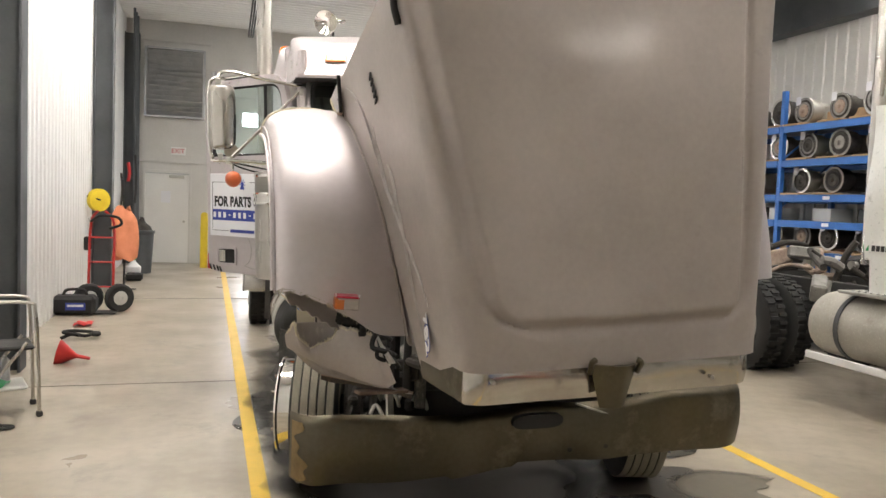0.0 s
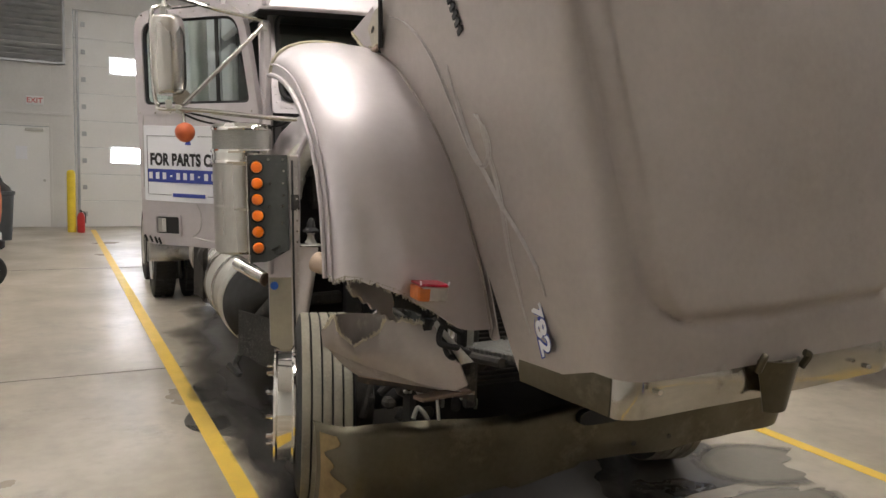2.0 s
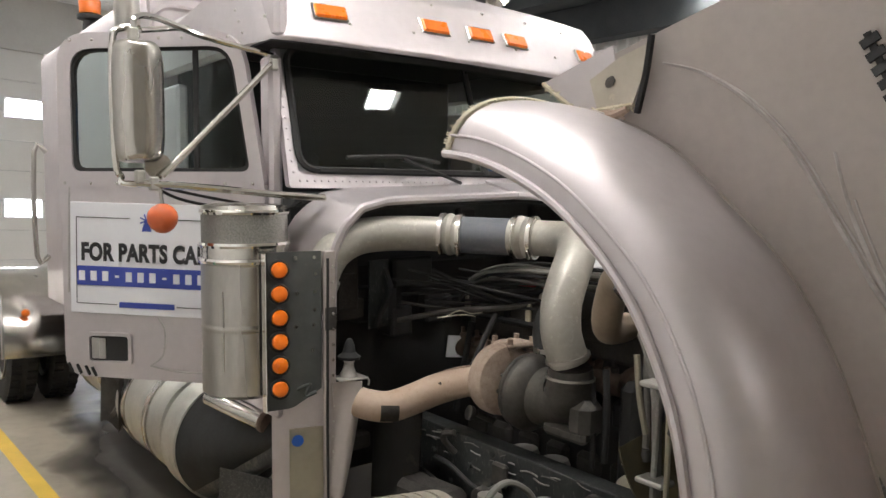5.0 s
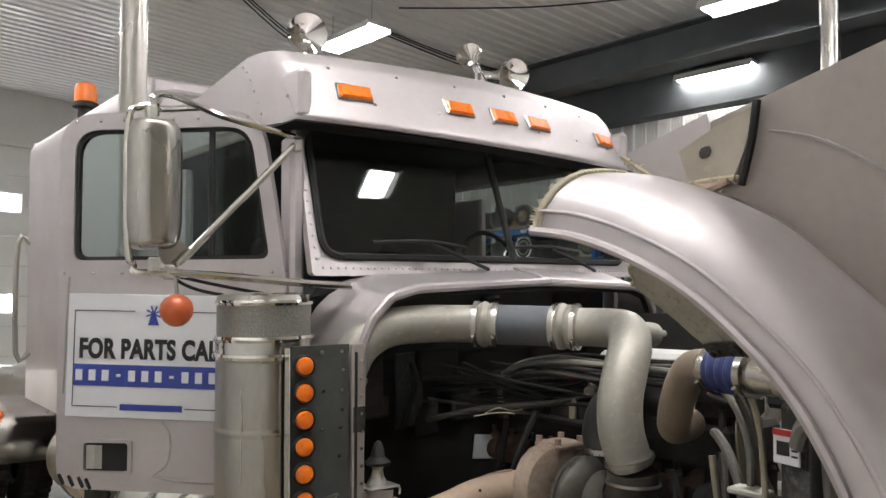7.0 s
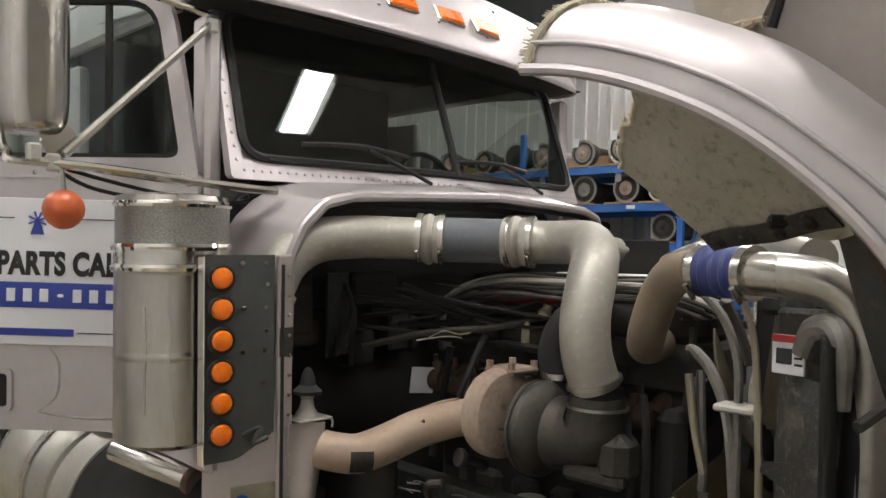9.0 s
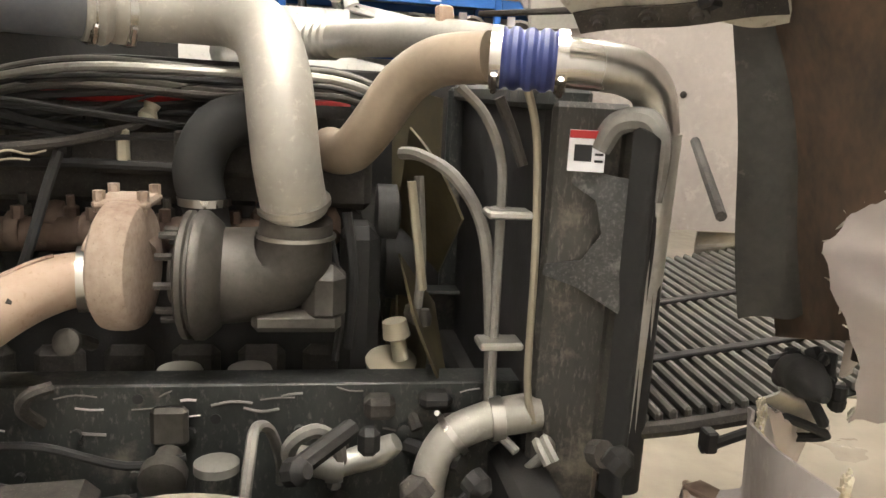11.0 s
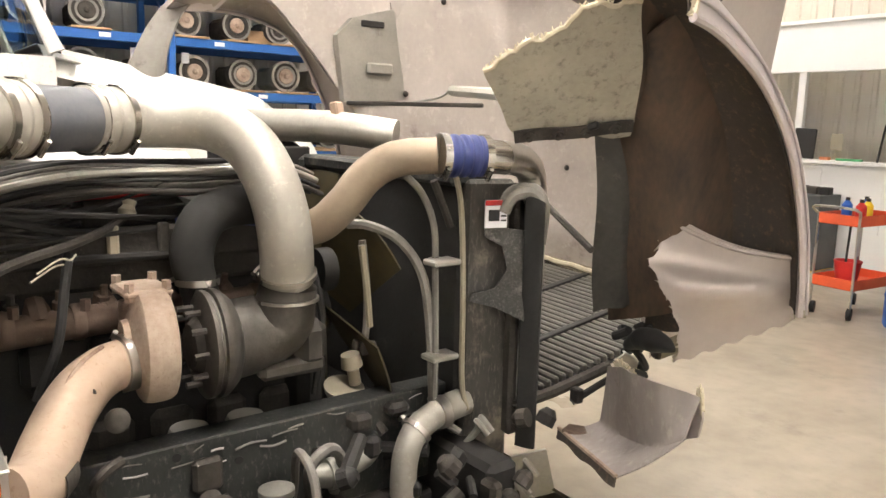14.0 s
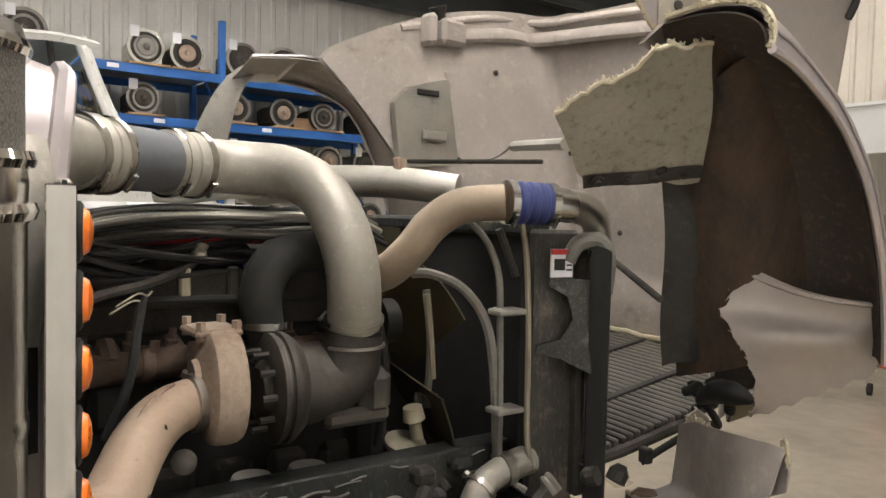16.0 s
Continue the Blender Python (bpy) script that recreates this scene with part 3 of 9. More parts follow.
# far door, exit sign, louver, overhead door
def exit_door():
    e = empty("door_1", B @ Vector((-1.22, FY, 0)), "plain grey-white steel exit door, closed, with a notice on it", "door", kind="structure")
    part("door_leaf", Mesh(B).box((-1.22, FY + 0.03, 1.1), (1.0, 0.05, 2.18), 0.004), DOORW, e)
    fr = Mesh(B)
    for x in (-1.75, -0.69):
        fr.box((x, FY - 0.004, 1.135), (0.06, 0.1, 2.27), 0.004)
    fr.box((-1.22, FY - 0.004, 2.235), (1.0, 0.1, 0.07), 0.004)
    part("door_frame", fr, GREYW, e, "grey door frame")
    part("door_closer", Mesh(B).box((-1.0, FY - 0.03, 2.12), (0.35, 0.06, 0.06), 0.006), ALU, e, "metal door closer")
    part("door_handle", Mesh(B).rod((-0.82, FY - 0.0, 1.03), (-0.82, FY - 0.06, 1.03), 0.03), ALU, e, "round metal knob")
    part("notice", Mesh(B).box((-1.25, FY + 0.0, 1.62), (0.22, 0.004, 0.28), 0.001), WHITEV, e, "white paper notice")


exit_door()
e = empty("exit_sign", B @ Vector((-0.98, FY - 0.05, 2.74)), "white exit sign with red letters over the door", "exit sign")
part("housing", Mesh(B).box((-0.98, FY - 0.03, 2.74), (0.34, 0.06, 0.19), 0.006), WCLEAN, e)
part("lettering", letters("EXIT", RED, 0.15, B @ pose(-0.98, FY - 0.064, 2.74, 90, 0, 0)), None, e, "red letters")
e = empty("wall_louver", B @ Vector((-1.07, FY - 0.1, 4.37)), "galvanised wall louver with horizontal blades", "louver")
fr = Mesh(B)
for x in (-1.74, -0.40):
    fr.box((x, FY - 0.06, 4.37), (0.05, 0.14, 1.65), 0.004)
for z in (3.56, 5.18):
    fr.box((-1.07, FY - 0.06, z), (1.29, 0.14, 0.05), 0.004)
part("frame", fr, GALV, e)
for k in range(13):
    z = 3.65 + k * 0.119
    part("blade", Mesh(B).box((0, 0, 0), (1.27, 0.012, 0.125), 0.002, pose(-1.07, FY - 0.07, z, 32, 0, 0)), GALV, e)


def overhead_door():
    e = empty("door_2", B @ Vector((2.19, FY + 0.1, 0)), "white sectional overhead door with daylit windows, closed", "overhead door", kind="structure")
    h = 0.594
    for k in range(8):
        sec = part("door_section", Mesh(B).box((2.19, FY + 0.09, h * (k + 0.5)), (4.8, 0.05, h - 0.006), 0.006), DOORW, e)
        if k in (2, 5):
            z = h * (k + 0.5) + (0.13 if k == 2 else 0.35)
            z = 1.63 if k == 2 else 3.62
            for j in range(3):
                x = 0.86 + j * 1.55
                part("pane", Mesh(B).box((x, FY + 0.055, z), (0.62, 0.012, 0.30), 0.003), DAYM, sec, "window pane full of daylight")
                rim = Mesh(B)
                rim.tube([(x + sx * 0.35, FY + 0.055, z + sz * 0.19) for sx, sz in ((-1, -1), (1, -1), (1, 1), (-1, 1), (-1, -1))], 0.02, 6, 1)
                part("window_rim", rim, WCLEAN, sec)
    for x in (-0.2, 4.58):
        part("track", Mesh(B).box((x + 0.06, FY + 0.03, 2.38), (0.05, 0.06, 4.7), 0.004), GALV, e, "galvanised door track")
    for k in range(8):
        part("roller_bracket", Mesh(B).box((-0.02, FY + 0.055, 0.3 + 0.594 * k), (0.09, 0.03, 0.1), 0.004), GALV, e)


overhead_door()


def bollard():
    p = B @ Vector((-0.33, 19.95, 0))
    m = Mesh().lathe([(0.085, 0), (0.085, 1.22), (0.075, 1.26), (0.045, 1.29), (0, 1.30)], p, seg=20)
    thing("bollard", m, YELRE, "yellow painted steel bollard by the overhead door", "bollard")
    q = B @ Vector((-0.16, 19.85, 0))
    e = empty("fire_extinguisher", q, "small red fire extinguisher standing on the floor", "fire extinguisher")
    part("cylinder", Mesh().lathe([(0.07, 0), (0.075, 0.02), (0.075, 0.33), (0.05, 0.4), (0.025, 0.42)], q, seg=16), RED, e)
    part("valve", Mesh().box((q.x, q.y, 0.45), (0.04, 0.09, 0.05), 0.006), BLACK, e, "black valve and lever")
    part("hose", Mesh().tube([(q.x, q.y - 0.03, 0.45), (q.x + 0.08, q.y - 0.05, 0.4), (q.x + 0.085, q.y - 0.05, 0.2)], 0.012, 8), RUBBER, e)


bollard()


# ceiling lights: six tubes in a white reflector
def ceiling_or_fill_light(x, y, turn=0.0, z=5.38):
    p = B @ Vector((x, y, z))
    xf = B @ pose(x, y, z, 0, 0, turn)
    e = empty("ceiling_or_fill_light", p, "five-tube fluorescent high-bay fixture, lit; some of the set are unseen fill lamps", "ceiling light", "ceiling lights of the shop")
    m = Mesh()
    m.box((0, 0, 0.06), (0.36, 1.24, 0.05), 0.006, xf)
    for s in (-1, 1):
        m.box((0, 0, 0), (0.012, 1.24, 0.1), 0.003, xf @ pose(s * 0.185, 0, 0.03, 0, s * -20, 0))
    part("reflector", m, WCLEAN, e, "white sheet-metal reflector")
    for k in range(5):
        t = Mesh()
        x = -0.12 + 0.06 * k
        t.rod(xf @ Vector((x, -0.58, 0.008)), xf @ Vector((x, 0.58, 0.008)), 0.026, 10)
        part("tube", t, LAMPM, e)
    for s in (-1, 1):
        t = Mesh().rod(xf @ Vector((0, s * 0.45, 0.085)), xf @ Vector((0, s * 0.45, CEIL - z)), 0.005, 6)
        part("hanger", t, GALV, e)


# (4.65, 12.69), (2.67, 3.94), (7.03, 8.21), (9.4, 9.9) are known; the others are added fill
for x, y in ((-0.9, 6.3), (-1.3, 10.6), (-0.9, 12.8), (-0.9, 15.0), (4.65, 12.69), (0.35, 5.45), (2.67, 3.94), (4.9, 7.2), (7.03, 8.21), (9.4, 9.9), (6.2, 3.4), (4.3, -2.2)):
    ceiling_or_fill_light(x, y)


for k, (a, b, c) in enumerate((((3.0, 13.0), (4.38, 13.93), (5.2, 14.4)), ((5.37, 12.97), (7.0, 13.02), (7.92, 13.05)), ((5.06, 12.18), (6.2, 10.8), (7.04, 9.59)))):
    for d in (0.0, 0.05, 0.12)[:3 if k < 2 else 1]:
        m = Mesh(B).tube([(a[0], a[1] + d, CEIL - 0.05), (b[0], b[1] + d, CEIL - 0.09 - d * 0.3), (c[0], c[1] + d, CEIL - 0.05)], 0.011, 6, 6)
        thing("ceiling_cable", m, RUBBER, "black cable slung under the ceiling", "cable", "cables under the ceiling")

# ---- the truck ----
truck = empty("semi_truck", (CX, 7.0, 0.0), "silver-mauve conventional semi truck, wrecked at its front corner, hood tilted forward", "truck")

# hood, tilted forward about the bumper: its former top faces forward
SEAM = [(1.0, 4.52), (1.1, 4.56), (1.32, 4.64), (1.5, 4.73), (1.67, 4.84), (1.83, 5.0), (2.01, 5.2), (2.3, 5.24), (3, 5.24)]


SEAMR = SEAM[:6] + [(2.01, 5.14), (2.2, 5.30), (2.34, 5.46), (3, 5.46)]


def front_y(z):
    return 4.03 + 0.10 * (z - 1.1)


def half(z, sg=-1):
    return 0.548 + 0.18 * (z - 1.1) if sg < 0 else 0.70 + 0.075 * (z - 1.1)


def flank_x(y, z, sg):
    """Where a flank of the hood stands at y, z."""
    return HX + sg * (half(z, sg) + 0.12 * max(0.0, y - front_y(z) - 0.11))


def ease(k):
    k = max(0.0, min(1.0, k))
    return k * k * (3 - 2 * k)


def hood_at(u, v):
    s = abs(u - 0.5) * 2            # 0 middle, 1 rear edge of a side
    sg = 1 if u > 0.5 else -1
    if sg < 0:
        rim = 2.62 - 0.30 * max(0.0, (s - 0.45) / 0.55) ** 1.1
    else:
        rim = 2.64 - 0.36 * max(0.0, (s - 0.5) / 0.5) ** 2
    base = 1.12 - (0.12 * max(0.0, (s - 0.55) / 0.45) if sg < 0 else 0.0)
    z = base + v * (rim - base)
    a, yf, rc = half(z, sg), front_y(z), 0.10
    rear = interp(z, SEAM if sg < 0 else SEAMR) + 0.02
    if s < 0.40:
        x = (a - rc) * s / 0.40
        y = yf
    elif s < 0.50:
        t = (s - 0.40) / 0.10 * math.pi / 2
        x, y = a - rc + rc * math.sin(t), yf + rc - rc * math.cos(t)
    else:
        t = (s - 0.50) / 0.50
        y = yf + rc + (rear - yf - rc) * t
        x = a + 0.12 * (y - yf - rc)
    xs = sg * x
    if s < 0.5:
        # the former top has a raised field with a soft, clear border
        left = -0.44 - 0.255 * (z - 1.31) + 0.30 * max(0.0, (1.42 - z) / 0.2) ** 3
        right = 0.575 + 0.03 * (z - 1.3) - 0.25 * max(0.0, (1.40 - z) / 0.2) ** 3
        low = 1.285 + 0.02 * abs(xs)
        d = min(xs - left, right - xs, z - low)
        y -= 0.034 * ease((d + 0.012) / 0.036)
        y += 0.015 * math.exp(-((d + 0.026) / 0.018) ** 2)
        y -= 0.016 * (1 - (xs / max(a, 0.1)) ** 2)
    y += 0.004 * math.sin(5 * z + 3 * xs) + 0.003 * math.sin(9 * xs + 2.0)
    return Vector((HX + xs, y, z + 0.05 * xs))


hood = part("hood", Mesh().sheet(lambda u, v: hood_at(u, v), 260, 130, 0.008), HOODP, truck, "dusty silver-mauve fibreglass hood, tilted forward", 50)


def inside(u, v):
    """A little inside the hood."""
    p = hood_at(u, v)
    c = Vector((HX, 5.2, p.z))
    return p + (c - p).normalized() * 0.03


part("hood_lining", Mesh().sheet(inside, 80, 20, 0.004), UNDER, hood, "raw dusty inside of the hood", 50)

# fenders: (lip y, z) and (seam y, z), from the rear end down to the front end
LIP = [(5.44, 2.022), (5.35, 2.008), (5.24, 1.972), (5.12, 1.912), (5.02, 1.835), (4.935, 1.745), (4.873, 1.64), (4.828, 1.53), (4.80, 1.41), (4.785, 1.30), (4.78, 1.24)]
SEA = [(5.39, 2.150), (5.315, 2.140), (5.225, 2.103), (5.115, 2.037), (5.00, 1.925), (4.905, 1.822), (4.835, 1.71), (4.78, 1.59), (4.735, 1.45), (4.70, 1.31), (4.675, 1.12)]
LIPX = [(0, -0.200), (0.2, -0.178), (0.6, -0.155), (1, -0.145)]
SEAX = [(0, 0.105), (0.1, 0.165)]
LIPR = [(5.70, 2.262), (5.655, 2.268), (5.60, 2.272), (5.55, 2.276), (5.464, 2.28), (5.30, 2.268), (5.126, 2.21), (5.03, 2.12), (4.96, 2.0), (4.89, 1.85), (4.84, 1.7), (4.80, 1.55), (4.78, 1.40)]
SEAR = [(5.70, 2.312), (5.66, 2.318), (5.60, 2.324), (5.55, 2.330), (5.46, 2.335), (5.28, 2.32), (5.10, 2.26), (4.96, 2.14), (4.86, 1.98), (4.78, 1.82), (4.73, 1.67), (4.69, 1.52), (4.65, 1.38)]


def along(tab, t):
    f = t * (len(tab) - 1)
    i = min(int(f), len(tab) - 2)
    k = f - i
    p0, p1, p2, p3 = (Vector((0, *tab[max(0, min(j, len(tab) - 1))])) for j in (i - 1, i, i + 1, i + 2))
    return 0.5 * ((2 * p1) + (p2 - p0) * k + (2 * p0 - 5 * p1 + 4 * p2 - p3) * k * k + (3 * p1 - p0 - 3 * p2 + p3) * k ** 3)


def fender_at(t, v, lip, sea, x_lip, x_sea, puff=1.0):
    """t along the arch from its rear end, v from the lip round the crown to the seam."""
    a, b = along(lip, t), along(sea, t)
    tang = along(lip, min(1, t + 0.02)) - along(lip, max(0, t - 0.02))
    nrm = Vector((0, tang.z, -tang.y)).normalized()
    if nrm.y > 0:
        nrm = -nrm
    near = x_lip < HX
    if near:
        x_lip = interp(t, LIPX) + (x_lip + 0.145)
        seam = interp(t, SEAX) if t < 0.1 else flank_x(b.y, b.z, -1) - 0.006
        if 0.1 <= t < 0.2:
            seam = 0.165 + (seam - 0.165) * (t - 0.1) / 0.1
    else:
        seam = flank_x(b.y, b.z, 1) - 0.012
    phi = v * math.pi / 2
    k, w = math.sin(phi) ** 0.86, 1 - math.cos(phi) ** 1.1
    bulge = (0.026 + 0.040 * ease((t - 0.15) / 0.6)) if near else 0.045
    p = a.lerp(b, k) + nrm * bulge * math.sin(math.pi * v ** 0.8) * puff
    p.x = x_lip + (seam - x_lip) * w
    return p


TEAR = [(0, 0.893), (0.12, 0.908), (0.22, 0.898), (0.32, 0.902), (0.42, 0.912), (0.52, 0.924), (0.6, 0.938), (0.7, 0.958), (0.76, 0.972), (0.81, 0.99), (0.86, 1.0)]


def fender(lip, sea, x_lip, x_sea, label, ragged):
    def shape(u, v):
        t = u
        if ragged:
            t = u * interp(v, TEAR) - (0.006 * math.sin(47 * v) + 0.004 * math.sin(89 * v + 1)) * (u > 0.97) * max(0.0, 1 - 1.1 * v) + 0.008 * math.sin(37 * v) * (u < 0.03)
        return fender_at(max(0, min(1, t)), v, lip, sea, x_lip, x_sea)
    ob = part("fender", Mesh().sheet(shape, 60, 26, 0.009), PAINT, hood, label, 55)
    return ob


fender(LIP, SEA, -0.145, None, "silver-mauve front fender broken off at both ends", True)
fender(LIPR, SEAR, 2.31, None, "silver-mauve front fender, whole", False)


def bead(lip, x, side, label):
    """The lip's rolled edge and the step that runs along it."""
    near = x < HX
    for v, r, dy in ((0.0, 0.010, 0.006), (0.10, 0.004, 0.002)):
        end = interp(v, TEAR) if near else 1.0
        pts = [fender_at(end * k / 40, v, lip, SEA if near else SEAR, -0.150 if near else x, None) + Vector((0, dy, -dy * 0.7)) for k in range(41)]
        part("fender_lip", Mesh().tube(pts, r, 8, 1), PAINT, hood, label)


def seam_at(u, v):
    p = fender_at(u, 1.0, LIP, SEA, -0.145, None)
    q = Vector((max(p.x + 0.02, flank_x(p.y - 0.03, p.z, -1) + 0.012), p.y - 0.008, p.z - 0.03 - 0.01 * v))
    return p.lerp(q, v) + Vector((0, 0.05, -0.045)) * math.sin(math.pi * v) * 0.6


part("fender_joint", Mesh().sheet(seam_at, 50, 6, 0.006), HOODP, hood, "dusty joint between fender and hood flank", 50)
part("joint_welt", Mesh().tube([fender_at(k / 50, 0.985, LIP, SEA, -0.145, None) for k in range(51)], 0.005, 6, 1), HOODP, hood, "thin welt along the joint")
bead(LIP, -0.150, -1, "rolled fender lip")
bead(LIPR, 2.315, 1, "rolled fender lip")


def liner(lip, sea, x_lip, x_sea, mat, label):
    def shape(u, v):
        v = 0.06 + v * 0.94
        end = interp(v, TEAR) - 0.012 if x_lip < HX else 0.98
        p = fender_at(0.03 + u * (end - 0.03), v, lip, sea, x_lip, x_sea, 0.72)
        return p + Vector((0, 0.02, -0.012))
    part("fender_liner", Mesh().sheet(shape, 40, 24, 0.004), mat, hood, label, 55)


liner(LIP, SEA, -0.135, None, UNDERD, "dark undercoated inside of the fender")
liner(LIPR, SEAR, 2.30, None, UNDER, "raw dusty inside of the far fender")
m = Mesh()
rt = random.Random(55)
for k in range(130):
    v = 0.02 + 0.76 * rt.random()
    p = fender_at(interp(v, TEAR), v, LIP, SEA, -0.145, None)
    m.rod(p + Vector((0, 0.004, 0.01)), p + Vector((rt.uniform(-0.006, 0.006), rt.uniform(0.0, 0.01), -rt.uniform(0.002, 0.012))), 0.004, 4, 0.0015)
tagged(part("torn_edge", m, DIRTSHEET, hood, "frayed lower edge of the fender"), kind="stuff")

# torn white fibres along the broken rear end
m = Mesh()
rnd = random.Random(5)
for k in range(150):
    v = rnd.random() ** 1.3
    p = fender_at(0, v, LIP, SEA, -0.145, None)
    d = Vector((rnd.uniform(-0.4, 0.4), 1, rnd.uniform(-0.5, 0.9))).normalized() * rnd.uniform(0.006, 0.022)
    m.rod(p + Vector((0, -0.01, 0)), p + d, 0.004, 4, 0.001)
m.tube([fender_at(0, v / 20, LIP, SEA, -0.145, None) for v in range(21)], 0.008, 6, 1)
tagged(part("torn_edge", m, TORN, hood, "frayed white fibreglass edge"), kind="stuff")

# splash sheet between engine and fender, with its riveted strip and flap
SA, SB, SC = Vector((0.392, 5.385, 1.748)), Vector((0.246, 5.12, 1.782)), Vector((0.245, 5.565, 1.985))


def splash(u, v):
    u = -0.12 + 1.30 * u
    top = interp(u, [(-0.1, 0.80), (0, 0.88), (0.2, 0.99), (0.48, 1.06), (0.62, 1.18), (0.8, 1.29), (1.3, 1.33)]) + 0.014 * math.sin(31 * u) + 0.008 * math.sin(67 * u + 1)
    low = -0.02 + 0.14 * max(0.0, 0.14 - u) / 0.14 + 0.5 * max(0.0, -u) / 0.12
    v = low + (top - low) * v
    b = 0.014 * math.sin(4 * u + 5 * v) + 0.008 * math.sin(11 * u)
    return SA + (SB - SA) * u + (SC - SA) * v + Vector((-0.6, 0.0, 0.6)) * b


part("splash_sheet", Mesh().sheet(splash, 36, 20, 0.006), DIRTSHEET, hood, "dirty torn splash sheet inside the fender", 50)
m = Mesh()
m.tube([splash(k / 30, 1.0) for k in range(31)], 0.006, 6, 1)
for k in range(90):
    p = splash(rnd.random(), 1.0)
    m.rod(p, p + Vector((rnd.uniform(-0.01, 0.01), rnd.uniform(-0.01, 0.01), rnd.uniform(0.004, 0.016))), 0.004, 4, 0.001)
tagged(part("torn_edge", m, TORN, hood, "frayed cream fibreglass edge"), kind="stuff")
def strip(u, w):
    return SA + (SB - SA) * (0.05 + 1.1 * u) + (SC - SA) * (0.02 + 0.13 * w + 0.01 * math.sin(9 * u)) + Vector((-0.007, 0.002, -0.007))


part("rivet_strip", Mesh().sheet(strip, 18, 3, 0.005), CASTB, hood, "dirty steel strip along the sheet")
for k in range(4):
    p = strip(0.12 + 0.24 * k, 0.5)
    part("strip_bolt", Mesh().lathe([(0.018, -0.004), (0.017, 0.006), (0.010, 0.008), (0.009, 0.016), (0, 0.017)], p, (-0.62, 0.35, -0.7), 12), CASTB, hood, "rusty bolt with a washer")


def flap_strip(u, v):
    a = Vector((0.405, 4.985, 1.205)).lerp(Vector((0.312, 5.128, 1.79)), v)
    b = Vector((0.345, 4.885, 1.26)).lerp(Vector((0.255, 5.045, 1.81)), v)
    k = Vector((-0.018, 0, 0)) * math.sin(math.pi * u) + Vector((0.008 * math.sin(7 * v), 0, 0.015 * math.sin(4 * u + 1) * (1 - v)))
    return a.lerp(b, u) + k


part("rubber_flap", Mesh().sheet(flap_strip, 12, 24, 0.008), FLAPM, hood, "wide dusty black rubber flap", 50)


def inner_wall(u, v):
    """Dark inner fender from the flap up to the arch."""
    v *= 1.12
    a = Vector((0.435, 4.875, 1.17)).lerp(Vector((0.325, 5.10, 1.87)), v)
    b = fender_at(0.90 - 0.60 * v, 0.62, LIP, SEA, -0.135, None, 0.70) + Vector((0, 0.016, -0.012))
    return a.lerp(b, u) + Vector((-0.05, 0.05, 0.0)) * math.sin(math.pi * u)


part("inner_fender", Mesh().sheet(inner_wall, 14, 20, 0.006), RUSTW, hood, "dark rusty inner fender wall", 50)
def arch_filler(u, v):
    a = splash(0.99, v)
    b = fender_at(0.50 - 0.30 * v, 0.60, LIP, SEA, -0.135, None, 0.70) + Vector((0, 0.016, -0.012))
    return a.lerp(b, u) + Vector((0.02, 0, 0.03)) * math.sin(math.pi * u)


part("arch_sheet", Mesh().sheet(arch_filler, 12, 12, 0.005), RUSTW, hood, "dark inner sheet up to the arch", 50)
m = Mesh()
m.box((0, 0, 0), (0.03, 0.05, 0.02), 0.005, pose(0.255, 5.20, 1.80, 0, 20, 30))
part("sheet_latch", m, BLACK, hood, "small black latch on the sheet")

# broken bracket corner on the top rim
GU = [(0.168, 5.344, 2.222), (0.150, 5.24, 2.262), (0.147, 5.15, 2.285), (0.160, 5.185, 2.20), (0.174, 5.215, 2.152), (0.182, 5.328, 2.150)]
part("corner_gusset", Mesh().prism(GU, (0.006, 0, 0)), GUSSET, hood, "bare cream gusset plate with a bolt hole")
part("gusset_hole", Mesh().lathe([(0.014, 0), (0.016, 0.004), (0.010, 0.005)], (0.166, 5.275, 2.21), (-1, 0.1, 0.2), 12), CASTB, hood, "worn bolt hole")
m = Mesh().prism([(0.148, 5.485, 2.227), (0.157, 5.38, 2.262), (0.160, 5.27, 2.296), (0.166, 5.262, 2.245), (0.175, 5.344, 2.215), (0.188, 5.326, 2.148), (0.169, 5.363, 2.142), (0.157, 5.42, 2.178)], (0.007, 0, 0))
part("broken_corner", m, PAINT, hood, "crumpled silver corner of the hood rim", 50)
m = Mesh().tube([(0.145, 5.148, 2.30), (0.155, 5.165, 2.22), (0.168, 5.195, 2.13)], 0.009, 6)
part("corner_edge", m, BLACK, hood, "dark cracked edge of the hood flank")
RIP = [Vector(p) for p in ((0.148, 5.485, 2.227), (0.157, 5.42, 2.178), (0.169, 5.363, 2.142), (0.18, 5.32, 2.148), (0.176, 5.26, 2.15), (0.172, 5.21, 2.15))]
m = Mesh()
for k in range(80):
    f = rnd.random() * (len(RIP) - 1.001)
    p = RIP[int(f)].lerp(RIP[int(f) + 1], f % 1) + Vector((0, rnd.uniform(-0.006, 0.006), rnd.uniform(-0.006, 0.006)))
    m.rod(p, p + Vector((rnd.uniform(-0.01, 0.01), rnd.uniform(-0.008, 0.014), rnd.uniform(-0.012, 0.008))), 0.004, 4, 0.001)
m.tube(RIP, 0.006, 6, 3)
tagged(part("torn_edge", m, TORN, hood, "yellowed torn fibreglass"), kind="stuff")
m = Mesh().tube([(0.175, 5.31, 2.138), (0.172, 5.27, 2.13), (0.17, 5.225, 2.142)], [0.008, 0.014, 0.008], 8, 4)
part("glue_lump", m, TANP, hood, "orange-brown resin lump")

